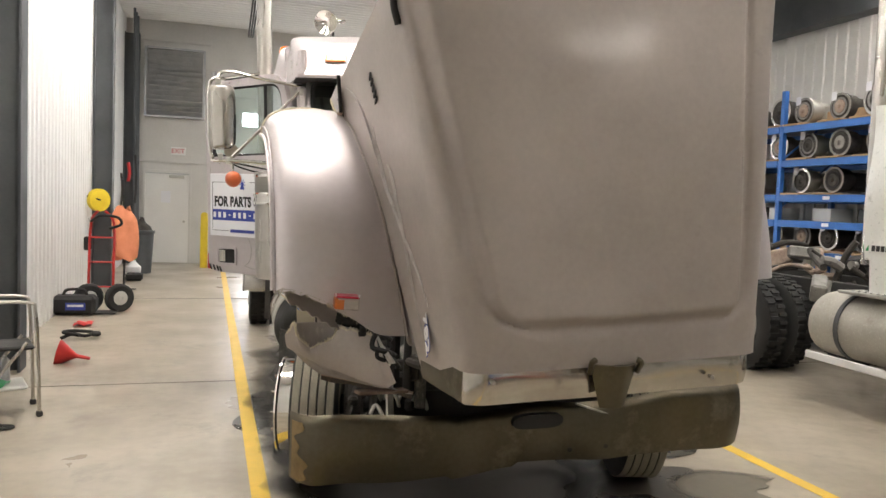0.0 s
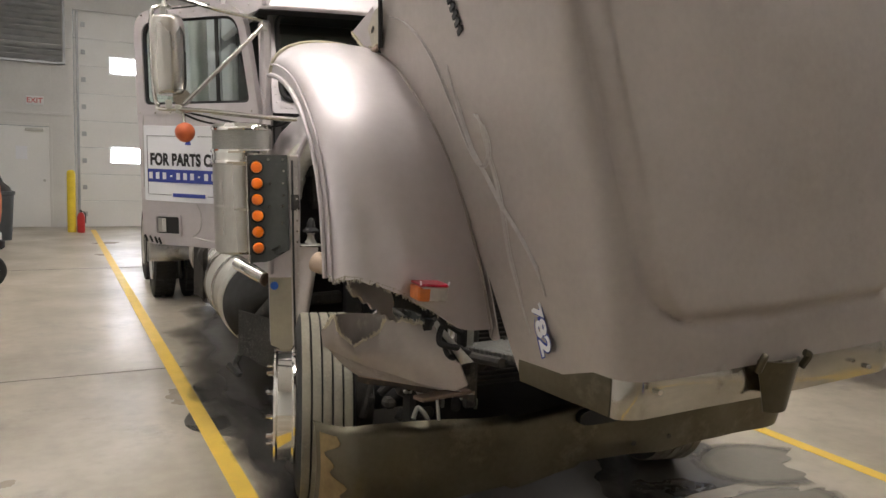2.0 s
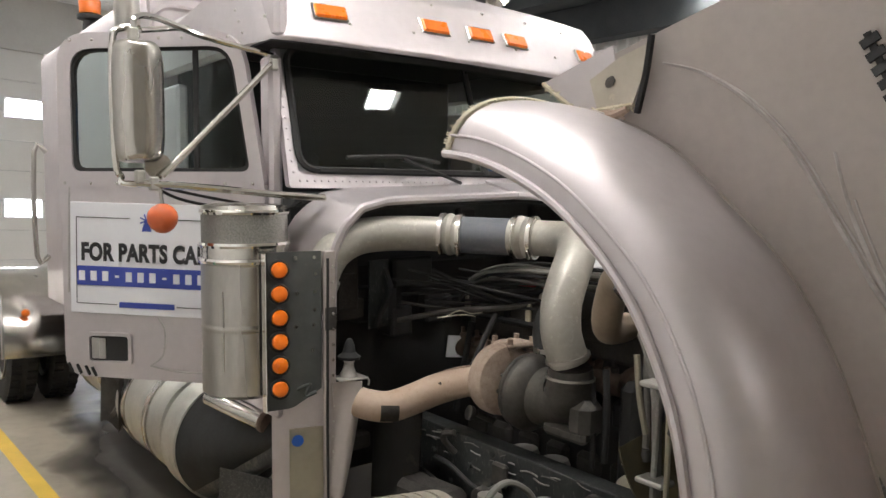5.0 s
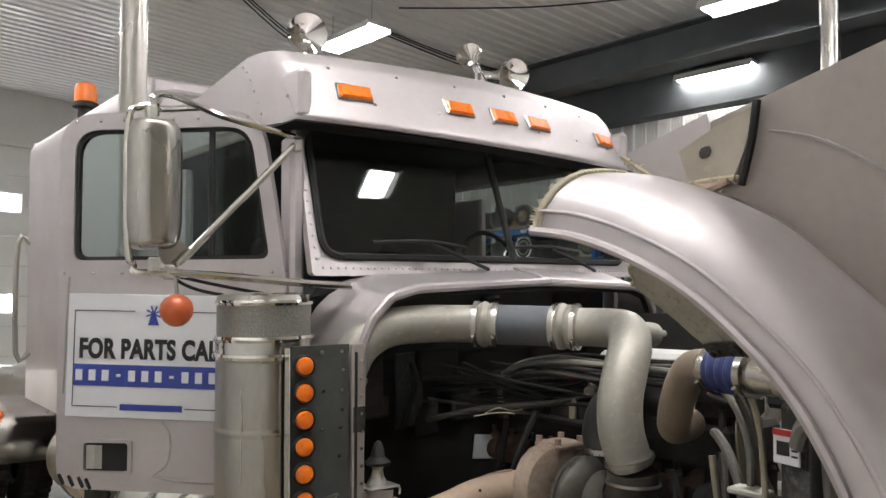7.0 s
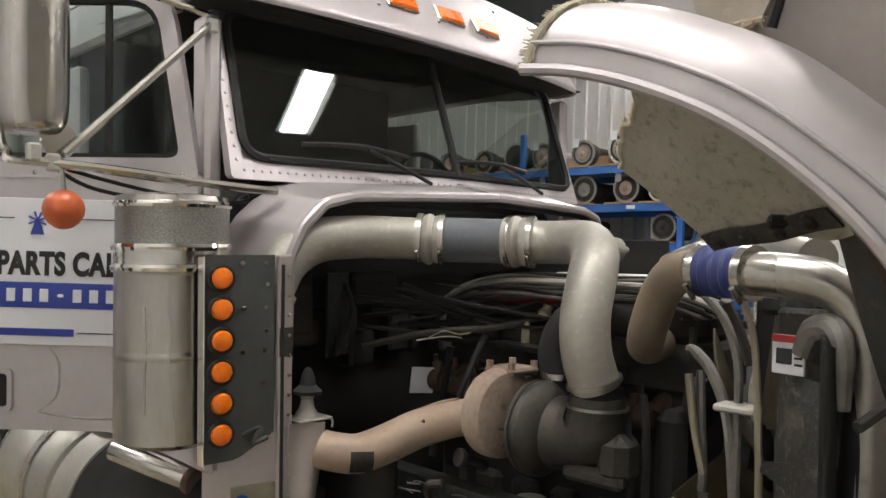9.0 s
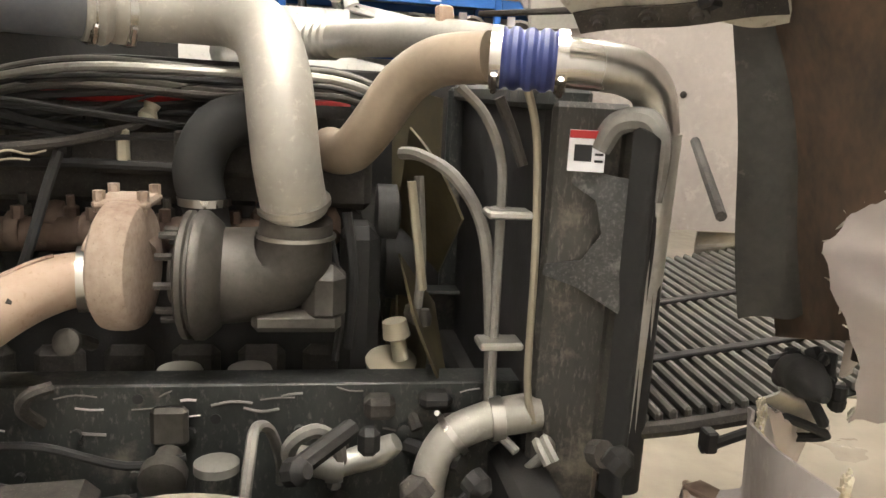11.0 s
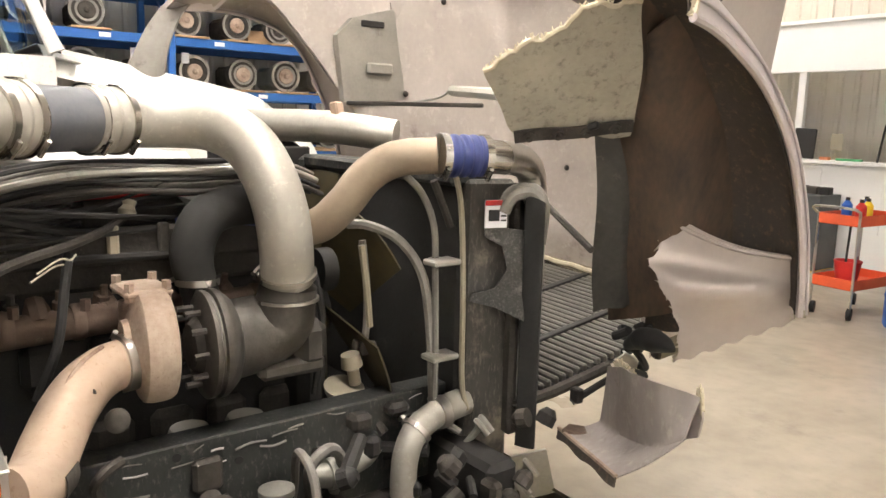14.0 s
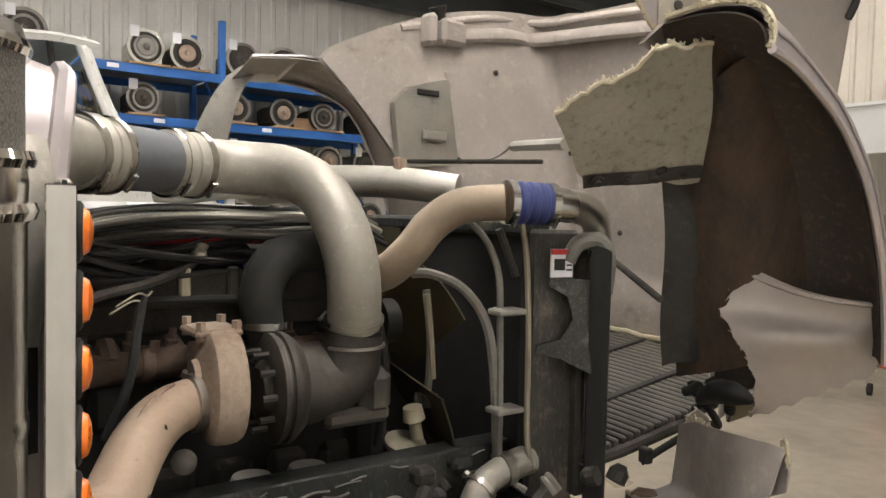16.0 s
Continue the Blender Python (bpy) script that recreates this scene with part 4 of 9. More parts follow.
# limp flap hanging from the far fender's rear end
def far_flap(u, v):
    a = Vector((2.19, 5.56, 2.318)).lerp(Vector((2.25, 5.66, 2.315)), u)
    m1 = Vector((2.18, 5.70, 2.255)).lerp(Vector((2.26, 5.775, 2.235)), u)
    b = Vector((2.18, 5.745, 1.975)).lerp(Vector((2.27, 5.86, 2.01)), u)
    p = a * (1 - v) ** 2 + m1 * 2 * v * (1 - v) + b * v ** 2
    return p + Vector((0.0, 0.0, -0.03 * math.sin(math.pi * u) * v)) + Vector((0.02, -0.02, 0)) * math.sin(math.pi * u) * v


part("far_flap", Mesh().sheet(far_flap, 12, 20, 0.006), FILTER, hood, "limp grey flap hanging from the far fender", 50)

# reinforcement duct along the inside of the top rim
def rim_duct():
    m = Mesh()
    rim = [inside(u, 0.92) + Vector((0, 0.04, 0)) for u in (0.30, 0.34, 0.4, 0.5, 0.6, 0.73, 0.78, 0.86)]
    m.tube(rim, 0.045, 10, 4, 0.7)
    part("rim_duct", m, UNDER, hood, "moulded duct along the hood's rear rim")
    m = Mesh()
    rim = [inside(u, 0.975) + Vector((0, 0.03, 0)) for u in (0.29, 0.34, 0.4, 0.5, 0.6, 0.73, 0.8, 0.9)]
    m.tube(rim, 0.022, 8, 4, 0.7)
    part("rim_flange", m, UNDER, hood, "rolled flange of the hood's rear rim")
    q = inside(0.855, 0.93)
    m = Mesh().box((0, 0, 0), (0.09, 0.16, 0.12), 0.02, pose(q.x - 0.03, q.y, q.z, 0, 0, 10))
    m.box((0, 0, 0), (0.1, 0.05, 0.15), 0.02, pose(q.x - 0.03, q.y + 0.12, q.z, 0, 0, 10))
    part("duct_box", m, UNDER, hood, "box in the rim duct")
    part("duct_spout", Mesh().lathe([(0.03, -0.04), (0.03, 0.03), (0.045, 0.07), (0.036, 0.07), (0.025, 0.03)], q + Vector((-0.02, 0.05, 0.05)), (-0.15, 0.35, 1), 16), CASTB, hood, "dark duct spout")


rim_duct()
AP = [(1.84, 5.10, 2.165), (1.84, 5.02, 2.245), (1.85, 4.80, 2.305), (1.84, 4.735, 1.90), (1.83, 5.07, 1.876)]
m = Mesh().prism(AP, (0.04, 0, 0))
plate = part("access_plate", m, ALU, hood, "grey dusty access plate inside the hood")
part("plate_rim", Mesh().prism([(1.865, 4.81, 2.335), (1.865, 4.73, 2.335), (1.865, 4.645, 1.90), (1.865, 4.735, 1.90)], (0.03, 0, 0)), UNDER, plate, "tan edge beside the plate")
part("plate_grip", Mesh().box((1.825, 4.89, 2.03), (0.03, 0.13, 0.05), 0.008), ALU, plate, "moulded grip")
part("plate_slot", Mesh().box((1.838, 4.92, 2.225), (0.012, 0.12, 0.028), 0.004), BLACK, plate, "dark slot")
m = Mesh().rod((0.885, 5.2, 1.904), (0.53, 5.3, 1.884), 0.018, 8)
part("prop_strut", m, ALU, hood, "bare metal hood strut")
part("strut_wire", Mesh().tube([(0.885, 5.2, 1.91), (1.1, 5.1, 1.885), (1.45, 4.96, 1.88)], 0.004, 6), ALU, hood, "thin wire")
part("lining_edge", Mesh().tube([inside(0.34 + 0.5 * k / 30, 0.0) + Vector((0, 0.02, -0.012 + 0.004 * math.sin(k * 1.7))) for k in range(31)], 0.011, 6, 1), TORN, hood, "bare cream edge at the foot of the hood")
part("stay_rod", Mesh().rod((0.66, 4.99, 1.556), (0.335, 5.09, 1.437), 0.011, 8), CASTB, hood, "dark stay rod")
for u, v in ((0.80, 0.80), (0.70, 0.55), (0.85, 0.35), (0.9, 0.55), (0.62, 0.3)):
    q = inside(u, v)
    part("hood_bolt", Mesh().lathe([(0.014, 0), (0.012, 0.006), (0.007, 0.016), (0, 0.017)], q + (Vector((HX, 5.2, q.z)) - q).normalized() * 0.006, Vector((HX, 5.2, q.z)) - q, 10), CASTB, hood, "dark bolt")

# grille, now lying flat, and its chrome surround
G0, G1 = 4.14, 5.18
GT = Matrix.Translation((HX + 0.03, 4.66, 1.005)) @ Matrix.Rotation(radians(-2.5), 4, "Y") @ Matrix.Rotation(radians(-8.5), 4, "X")
grille = part("grille", Mesh(GT).box((0, 0, 0), (1.10, 1.06, 0.008), 0.002), BLACK, hood, "dark ribbed grille lying flat")
for k in range(30):
    y = (G1 - G0) * ((k + 0.5) / 30 - 0.5)
    part("grille_bar", Mesh(GT).box((0, y, 0.02), (1.09, 0.018, 0.028), 0.006), GRILLE, grille)
for x in (-0.28, 0.1):
    part("grille_crossbar", Mesh(GT).box((x, 0, 0.036), (0.03, 1.04, 0.012), 0.003), BLACK, grille)
part("grille_edge", Mesh(GT).tube([(0.5, 0.54, 0.0), (0.0, 0.54, 0.0), (-0.45, 0.53, 0.0), (-0.55, 0.45, 0.0), (-0.56, 0.1, 0.0)], 0.02, 8, 4), CASTB, grille, "grey edge tube of the grille")


CROWN = [(0, (-0.60, 4.52)), (0.12, (-0.575, 4.30)), (0.20, (-0.55, 4.14)), (0.225, (-0.53, 4.075)), (0.25, (-0.47, 4.045)), (0.5, (0.0, 4.035)), (0.88, (0.60, 4.045)), (0.91, (0.66, 4.075)), (0.935, (0.69, 4.14)), (1, (0.71, 4.35))]


def crown(u, v):
    x = interp(u, [(k, p[0]) for k, p in CROWN])
    y = interp(u, [(k, p[1]) for k, p in CROWN])
    o = 0.012 * math.sin(math.pi * (0.1 + 0.85 * v)) + 0.012 * v + 0.002 * math.sin(9 * x + 4 * v)
    f = max(0.0, min(1.0, (4.16 - y) / 0.1))
    return Vector((HX + x - (0.02 - o * 0.7) * (1 - f) * (-1 if x < 0 else 1), y + 0.02 - o * f, 0.995 + 0.125 * v + 0.05 * x))


part("chrome_surround", Mesh().sheet(lambda u, v: crown(0.215 + 0.785 * u, v), 100, 12, 0.01), SURR, hood, "chrome grille surround reflecting the floor", 60)
# chrome like the front; the dark it reflects is painted as bumper tone
part("surround_side", Mesh().sheet(lambda u, v: crown(0.213 * u, v), 24, 12, 0.01), BUMPER, hood, "side of the grille surround, its dark reflection put into the colour", 60)
for s in (-1, 1):
    part("surround_bolt", Mesh().rod((HX + s * 0.45, 4.03, 1.07), (HX + s * 0.45, 4.0, 1.07), 0.008, 8), STEEL, hood)
m = Mesh()
m.sheet(lambda u, v: Vector((HX + 0.02 + (u - 0.5) * (0.19 - 0.09 * (1 - v)), 4.005 - 0.05 * math.sin(math.pi * u) * (0.4 + 0.6 * v), 0.965 + 0.165 * v)), 14, 8, 0.01)
for s in (-1, 1):
    m.tube([(HX + 0.02 + s * 0.095, 4.0, 1.10), (HX + 0.02 + s * 0.10, 3.98, 1.14), (HX + 0.02 + s * 0.085, 3.985, 1.15)], 0.012, 8)
part("hood_handle", m, BUMPER, hood, "worn chrome hood handle")

# badge, number and scratches on the hood's flank, which faces the aisle
def flank(y, z, out=0.004):
    """A place on the aisle-side flank of the hood at y, z."""
    x = HX - flank_x(y, z + 0.03, -1)
    return Vector((HX - x - out, y, z))


def bar(a, b, w, out=0.004):
    p, q = flank(*a, out), flank(*b, out)
    d = (q - p).normalized()
    n = Vector((-1, 0, 0))
    s = d.cross(n).normalized() * w
    return [p + s, q + s, q - s, p - s]


m = Mesh()
for k in range(5):
    y, z = 4.715 - 0.010 * k, 2.24 - 0.026 * k
    m.prism(bar((y - 0.016, z + 0.004), (y + 0.014, z - 0.014), 0.009), (-0.006, 0, 0))
m.prism(bar((4.72, 2.25), (4.672, 2.13), 0.007), (-0.004, 0, 0))
part("badge", m, BLACK, hood, "dark script badge on the hood flank")
qx = flank(4.386, 1.183)
# reading runs down the flank, letter tops to the hood's front
nd = Vector((0, -0.50, -0.866))
nu = Vector((0, -0.866, 0.50))
nm = Matrix(((0, 0, -1, qx.x - 0.012), (nd.y, nu.y, 0, qx.y), (nd.z, nu.z, 0, qx.z), (0, 0, 0, 1)))
part("number_shade", letters("782", BLUEINK, 0.080, nm @ Matrix.Translation((-0.006, -0.006, -0.003)), wide=1.5, bold=0.09), None, hood, "dark blue outline of the fleet number")
part("number", letters("782", WHITEV, 0.078, nm, wide=1.5, bold=0.03), None, hood, "white painted fleet number")
for pts in (((5.14, 2.24), (5.05, 2.212), (4.96, 2.152), (4.89, 2.08), (4.84, 2.005), (4.80, 1.93), (4.75, 1.838), (4.70, 1.745), (4.645, 1.69), (4.60, 1.715), (4.59, 1.77), (4.615, 1.83), (4.65, 1.862)),
            ((4.78, 2.03), (4.76, 1.94), (4.73, 1.85), (4.69, 1.755), (4.62, 1.66), (4.55, 1.565), (4.465, 1.47), (4.40, 1.38), (4.36, 1.29)),
            ((4.63, 1.86), (4.595, 1.735), (4.565, 1.64), (4.548, 1.545), (4.535, 1.41), (4.50, 1.28), (4.46, 1.15))):
    wide = 0.008 if len(pts) > 10 else 0.006
    n = len(pts)
    rr = [wide * (0.35 + 0.65 * math.sin(math.pi * (k + 0.6) / (n + 0.2))) for k in range(n)]
    m = Mesh().tube([flank(y, z, 0.0045) for y, z in pts], rr, 6, 5, 0.5)
    m.tube([flank(y - 0.016, z - 0.004, 0.0045) for y, z in pts[1:-1]], 0.0022, 5, 5)
    part("scratch", m, SCRAPE, hood, "curved pale scrape in the paint")
m = Mesh().tube([flank(4.28, 2.47, 0.01), flank(4.26, 2.42, 0.02), flank(4.27, 2.36, 0.01)], 0.014, 8)
part("rubber_stop", m, BLACK, hood, "black rubber hold-down")

# torn headlight panel hanging at the aisle-side corner

def flap_at(u, v):
    tl, ml, bl = Vector((0.186, 4.888, 1.540)), Vector((0.245, 4.93, 1.398)), Vector((0.150, 4.905, 1.11))
    tr, br = Vector((-0.103, 4.752, 1.460)), Vector((-0.095, 4.705, 1.268))
    left = tl.lerp(ml, v / 0.35) if v < 0.35 else ml.lerp(bl, (v - 0.35) / 0.65)
    left += Vector((-0.05, 0, 0)) * math.sin(math.pi * max(0.0, (v - 0.35) / 0.65))
    right = tr.lerp(br, v)
    r = left.lerp(right, u)
    r += Vector((0.0, 0.01, -0.02)) * math.sin(math.pi * u) * (1 - v) + Vector((-0.02, 0.05, 0.015)) * math.exp(-((v - 0.5) / 0.16) ** 2) * math.sin(math.pi * (0.2 + 0.8 * u))
    return r + Vector((0.006 * math.sin(40 * v) * (u < 0.05), 0, 0.006 * math.sin(33 * u) * (v > 0.95)))


part("fender_fragment", Mesh().sheet(flap_at, 30, 24, 0.007), HOODP, hood, "bent fragment of the fender", 50)
part("fragment_bead", Mesh().tube([flap_at(k / 20, 0.04) + Vector((0, 0.008, 0.0)) for k in range(21)], 0.007, 6, 1), HOODP, hood, "rolled edge of the fragment")
m = Mesh()
for k in range(110):
    v = rnd.random()
    p = flap_at(rnd.choice((0.0, 1.0, 0.97)), v)
    m.rod(p, p + Vector((rnd.uniform(-0.012, 0.012), rnd.uniform(-0.008, 0.016), rnd.uniform(-0.016, 0.012))), 0.004, 4, 0.001)
tagged(part("torn_edge", m, DIRTSHEET, hood, "frayed fibreglass edge"), kind="stuff")


PANEL_TOP = [Vector(p) for p in ((-0.075, 5.09, 1.051), (-0.037, 5.05, 1.12), (-0.023, 5.05, 1.056), (0.04, 5.055, 0.994), (0.147, 5.06, 1.042), (0.171, 5.065, 1.094), (0.246, 5.01, 1.089), (0.331, 4.958, 1.075), (0.334, 4.89, 1.03), (0.378, 4.814, 0.957))]
PANEL_LOW = [Vector(p) for p in ((-0.067, 5.09, 0.996), (0.017, 5.075, 0.953), (0.101, 5.05, 0.916), (0.277, 4.97, 0.856), (0.388, 4.87, 0.842), (0.410, 4.81, 0.88))]


def polyline(pts, u):
    f = u * (len(pts) - 1)
    i = min(int(f), len(pts) - 2)
    return pts[i].lerp(pts[i + 1], f - i)


def bucket(u, v):
    """The torn headlight panel with a chipped edge; u from its outer end inwards."""
    top, low = polyline(PANEL_TOP, u), polyline(PANEL_LOW, u)
    p = top.lerp(low, v) + Vector((-0.012, -0.02, 0)) * math.sin(math.pi * v) * math.sin(math.pi * u)
    return p + Vector((0, 0, 0.004 * math.sin(90 * u) + 0.003 * math.sin(171 * u))) * (v < 0.02)


BACK_TOP = [Vector(p) for p in ((-0.058, 5.075, 1.10), (-0.03, 5.095, 1.112), (0.06, 5.10, 1.112), (0.165, 5.085, 1.105), (0.25, 5.035, 1.09), (0.345, 4.985, 1.055))]
BACK_LOW = [Vector(p) for p in ((-0.055, 5.115, 1.0), (0.02, 5.11, 0.945), (0.10, 5.085, 0.90), (0.20, 5.045, 0.875), (0.30, 4.995, 0.855), (0.40, 4.92, 0.845))]


def backing(u, v):
    """Back of the panel above, its tray below."""
    top, low = polyline(BACK_TOP, u), polyline(BACK_LOW, u)
    if v < 0.6:
        return top.lerp(low, v / 0.6) + Vector((0.004, 0.008, 0)) * math.sin(5 * u + 3 * v)
    k = (v - 0.6) / 0.4
    return low.lerp(Vector((0.11, 5.19, 0.84)).lerp(Vector((0.53, 4.98, 0.785)), u), k) + Vector((0, 0, -0.012 * math.sin(math.pi * k)))


part("headlight_panel", Mesh().sheet(bucket, 72, 16, 0.006), HOODP, hood, "torn headlight panel", 40)
part("panel_backing", Mesh().sheet(backing, 40, 24, 0.005), PANELB, hood, "dusty back of the headlight panel with its tray", 50)
m = Mesh()
re = random.Random(91)
for k in range(150):
    u = 0.02 + 0.74 * re.random()
    p = bucket(u, 0.0)
    m.rod(p + Vector((0, 0, -0.01)), p + Vector((re.uniform(-0.006, 0.006), re.uniform(-0.006, 0.008), re.uniform(0.003, 0.013))), 0.005, 4, 0.002)
m.tube([bucket(0.02 + 0.74 * k / 60, 0.012) + Vector((-0.002, -0.004, 0)) for k in range(61)], 0.0055, 5, 1)
tagged(part("torn_edge", m, TORN, hood, "raw cream edge of the torn panel"), kind="stuff")
fold = [[Vector(p) for p in r] for r in (((0.331, 4.958, 1.075), (0.350, 4.88, 1.03), (0.378, 4.814, 0.957)), ((0.326, 4.925, 1.105), (0.345, 4.83, 1.055), (0.393, 4.745, 0.985)))]
part("folded_strip", Mesh().sheet(lambda u, v: polyline(fold[0], u).lerp(polyline(fold[1], u), v) + Vector((-0.012, -0.01, 0.004)) * math.sin(math.pi * v), 14, 8, 0.005), ALU, hood, "bent pale strip at the end of the panel")
boot = [(0.075, 5.02, 1.185), (0.11, 5.01, 1.19), (0.16, 4.995, 1.188), (0.222, 4.975, 1.175), (0.29, 4.955, 1.135)]
part("headlight_boot", Mesh().tube(boot, [0.006, 0.024, 0.036, 0.034, 0.014], 16, 6), RUBBER, hood, "black crumpled rubber boot behind the torn panel")
part("tray_lip", Mesh().tube([backing(k / 12, 1.0) for k in range(13)], 0.008, 6, 2), RUST, hood, "rusty rolled lip of the tray")
part("tray_side", Mesh().sheet(lambda u, v: backing(u, 1.0) + Vector((0.0, 0.006 + 0.006 * v, -0.028 * v - 0.005 * v * math.sin(14 * u))), 18, 4, 0.005), UNDERD, hood, "raw broken front of the tray", 40)
Mesh.group = Matrix.Translation((-0.03, -0.09, -0.06))
rb = random.Random(77)
for k in range(9):
    m = Mesh()
    p = Vector((0.31, 4.97, 1.20)) + Vector((rb.uniform(-0.05, 0.06), rb.uniform(-0.03, 0.03), rb.uniform(-0.05, 0.05)))
    q = p + Vector((rb.uniform(-0.06, 0.06), rb.uniform(-0.03, 0.03), rb.uniform(-0.05, 0.05)))
    m.tube([p, (p + q) / 2 + Vector((0, 0, rb.uniform(-0.03, 0.03))), q], rb.uniform(0.008, 0.018), 10, 6)
    part("torn_boot", m, RUBBER, hood, "torn black rubber boot behind the headlight")
part("wood_shim", Mesh().box((0, 0, 0), (0.27, 0.06, 0.016), 0.004, pose(0.40, 5.03, 0.868, 0, 4, 20)), MANIF, hood, "splintered brown strip")
m = Mesh()
m.tube([(0.42, 4.93, 1.13), (0.36, 4.96, 1.16), (0.33, 4.93, 1.10), (0.40, 4.9, 1.08), (0.44, 5.0, 1.03), (0.5, 5.08, 0.96)], 0.012, 8)
m.tube([(0.44, 4.9, 1.06), (0.38, 4.98, 1.09), (0.35, 4.9, 1.06), (0.43, 4.97, 1.02)], 0.01, 8)
part("headlight_wiring", m, RUBBER, hood, "tangled black headlight wiring")
part("wire_plug", Mesh().box((0.49, 5.07, 0.985), (0.04, 0.03, 0.05), 0.005), BLACK, hood)
Mesh.group = None

# turn lamp on the fender front
TL = pose(0.146, 4.628, 1.274, 0, 3, -3)
lamp = part("turn_lamp", Mesh().box((0.004, 0.004, 0), (0.094, 0.125, 0.052), 0.006, TL), CLEARL, hood, "turn lamp with amber, red and clear lenses")
part("amber_lens", Mesh().box((-0.03, 0.0, -0.002), (0.045, 0.118, 0.046), 0.005, TL), AMBERL, lamp, "amber lens")
part("red_lens", Mesh().box((0.0, 0.0, 0.028), (0.10, 0.128, 0.009), 0.003, TL), REDL, lamp, "red top lens")
for sx in (-1, 1):
    for sy in (-1, 1):
        part("lens_screw", Mesh().rod(TL @ Vector((0.046 * sx, 0.06 * sy, 0.026)), TL @ Vector((0.05 * sx, 0.064 * sy, 0.042)), 0.003, 6), WHITEV, lamp, "pale screw")

# ---- bumper ----
def bumper_at(u, v):
    x = -0.03 + 2.525 * u
    e = max(0.0, abs(u - 0.5) * 2 - 0.90) / 0.10 * (1.0 if u < 0.5 else 0.5)
    y = 5.03 + 0.10 * (abs(u - 0.5) * 2) ** 3 + 0.16 * e ** 2
    if u < 0.4:
        y += 0.05 * (0.4 - u)
    top = 0.622 + 0.052 * (x + 0.03) + 0.012 * math.sin(7 * x) + (-0.02 if 0.3 < u < 0.45 else 0)
    h = 0.335 - 0.045 * math.sin(math.pi * max(0.0, min(1.0, (u - 0.15) / 0.7))) + 0.01 * u
    z = top - h * (1 - v)
    if v > 0.93:
        y += 0.03 * (v - 0.93) / 0.07
    y -= 0.018 * math.sin(math.pi * v) + 0.012 * math.sin(5 * x + 1) * math.sin(4 * v) + 0.006 * math.sin(17 * x + 3 * v)
    return Vector((x, y, z))


bumper = part("bumper", Mesh().sheet(bumper_at, 80, 22, 0.01), BUMPER, truck, "dented dirty chrome front bumper", 60)
def bumper_rust(u, v):
    w = 0.016 + 0.009 * math.sin(7 * v) + 0.005 * math.sin(23 * v)
    return bumper_at(0.004 + w * u, 0.03 + 0.88 * v) + Vector((-0.002, -0.004, 0))


part("rust_stain", Mesh().sheet(bumper_rust, 6, 24, 0.002), material("bumper_rust", (0.30, 0.21, 0.09), (0.16, 0.11, 0.05), 0.6, 0.3, 9, 60, 0.3, 0.8), bumper, "yellow-brown rust at the bumper end", 50)
p = bumper_at(0.483, 0.74) + Vector((0, -0.034, 0))
sl = []
for k in range(24):
    a = 2 * math.pi * k / 24
    sl.append(p + Vector((0.135 * math.copysign(abs(math.cos(a)) ** 0.55, math.cos(a)), -0.004, 0.036 * math.copysign(abs(math.sin(a)) ** 0.7, math.sin(a)) + 0.045 * 0.135 * math.cos(a))))
part("tow_slot", Mesh().prism(sl, (0, 0.045, 0)), INK, bumper, "dark tow slot")
for u, v in ((0.56, 0.2), (0.64, 0.25)):
    q = bumper_at(u, v)
    part("bumper_bolt", Mesh().rod(q + Vector((0, 0.01, 0)), q + Vector((0, -0.006, 0)), 0.012, 8), CASTB, bumper)
q = bumper_at(0.62, 0.98)
part("scrape_strip", Mesh().box((0, 0, 0), (0.3, 0.008, 0.012), 0.003, pose(q.x + 0.02, q.y - 0.03, q.z - 0.04, 0, 18, 0)), ALU, bumper, "loose pale trim strip")

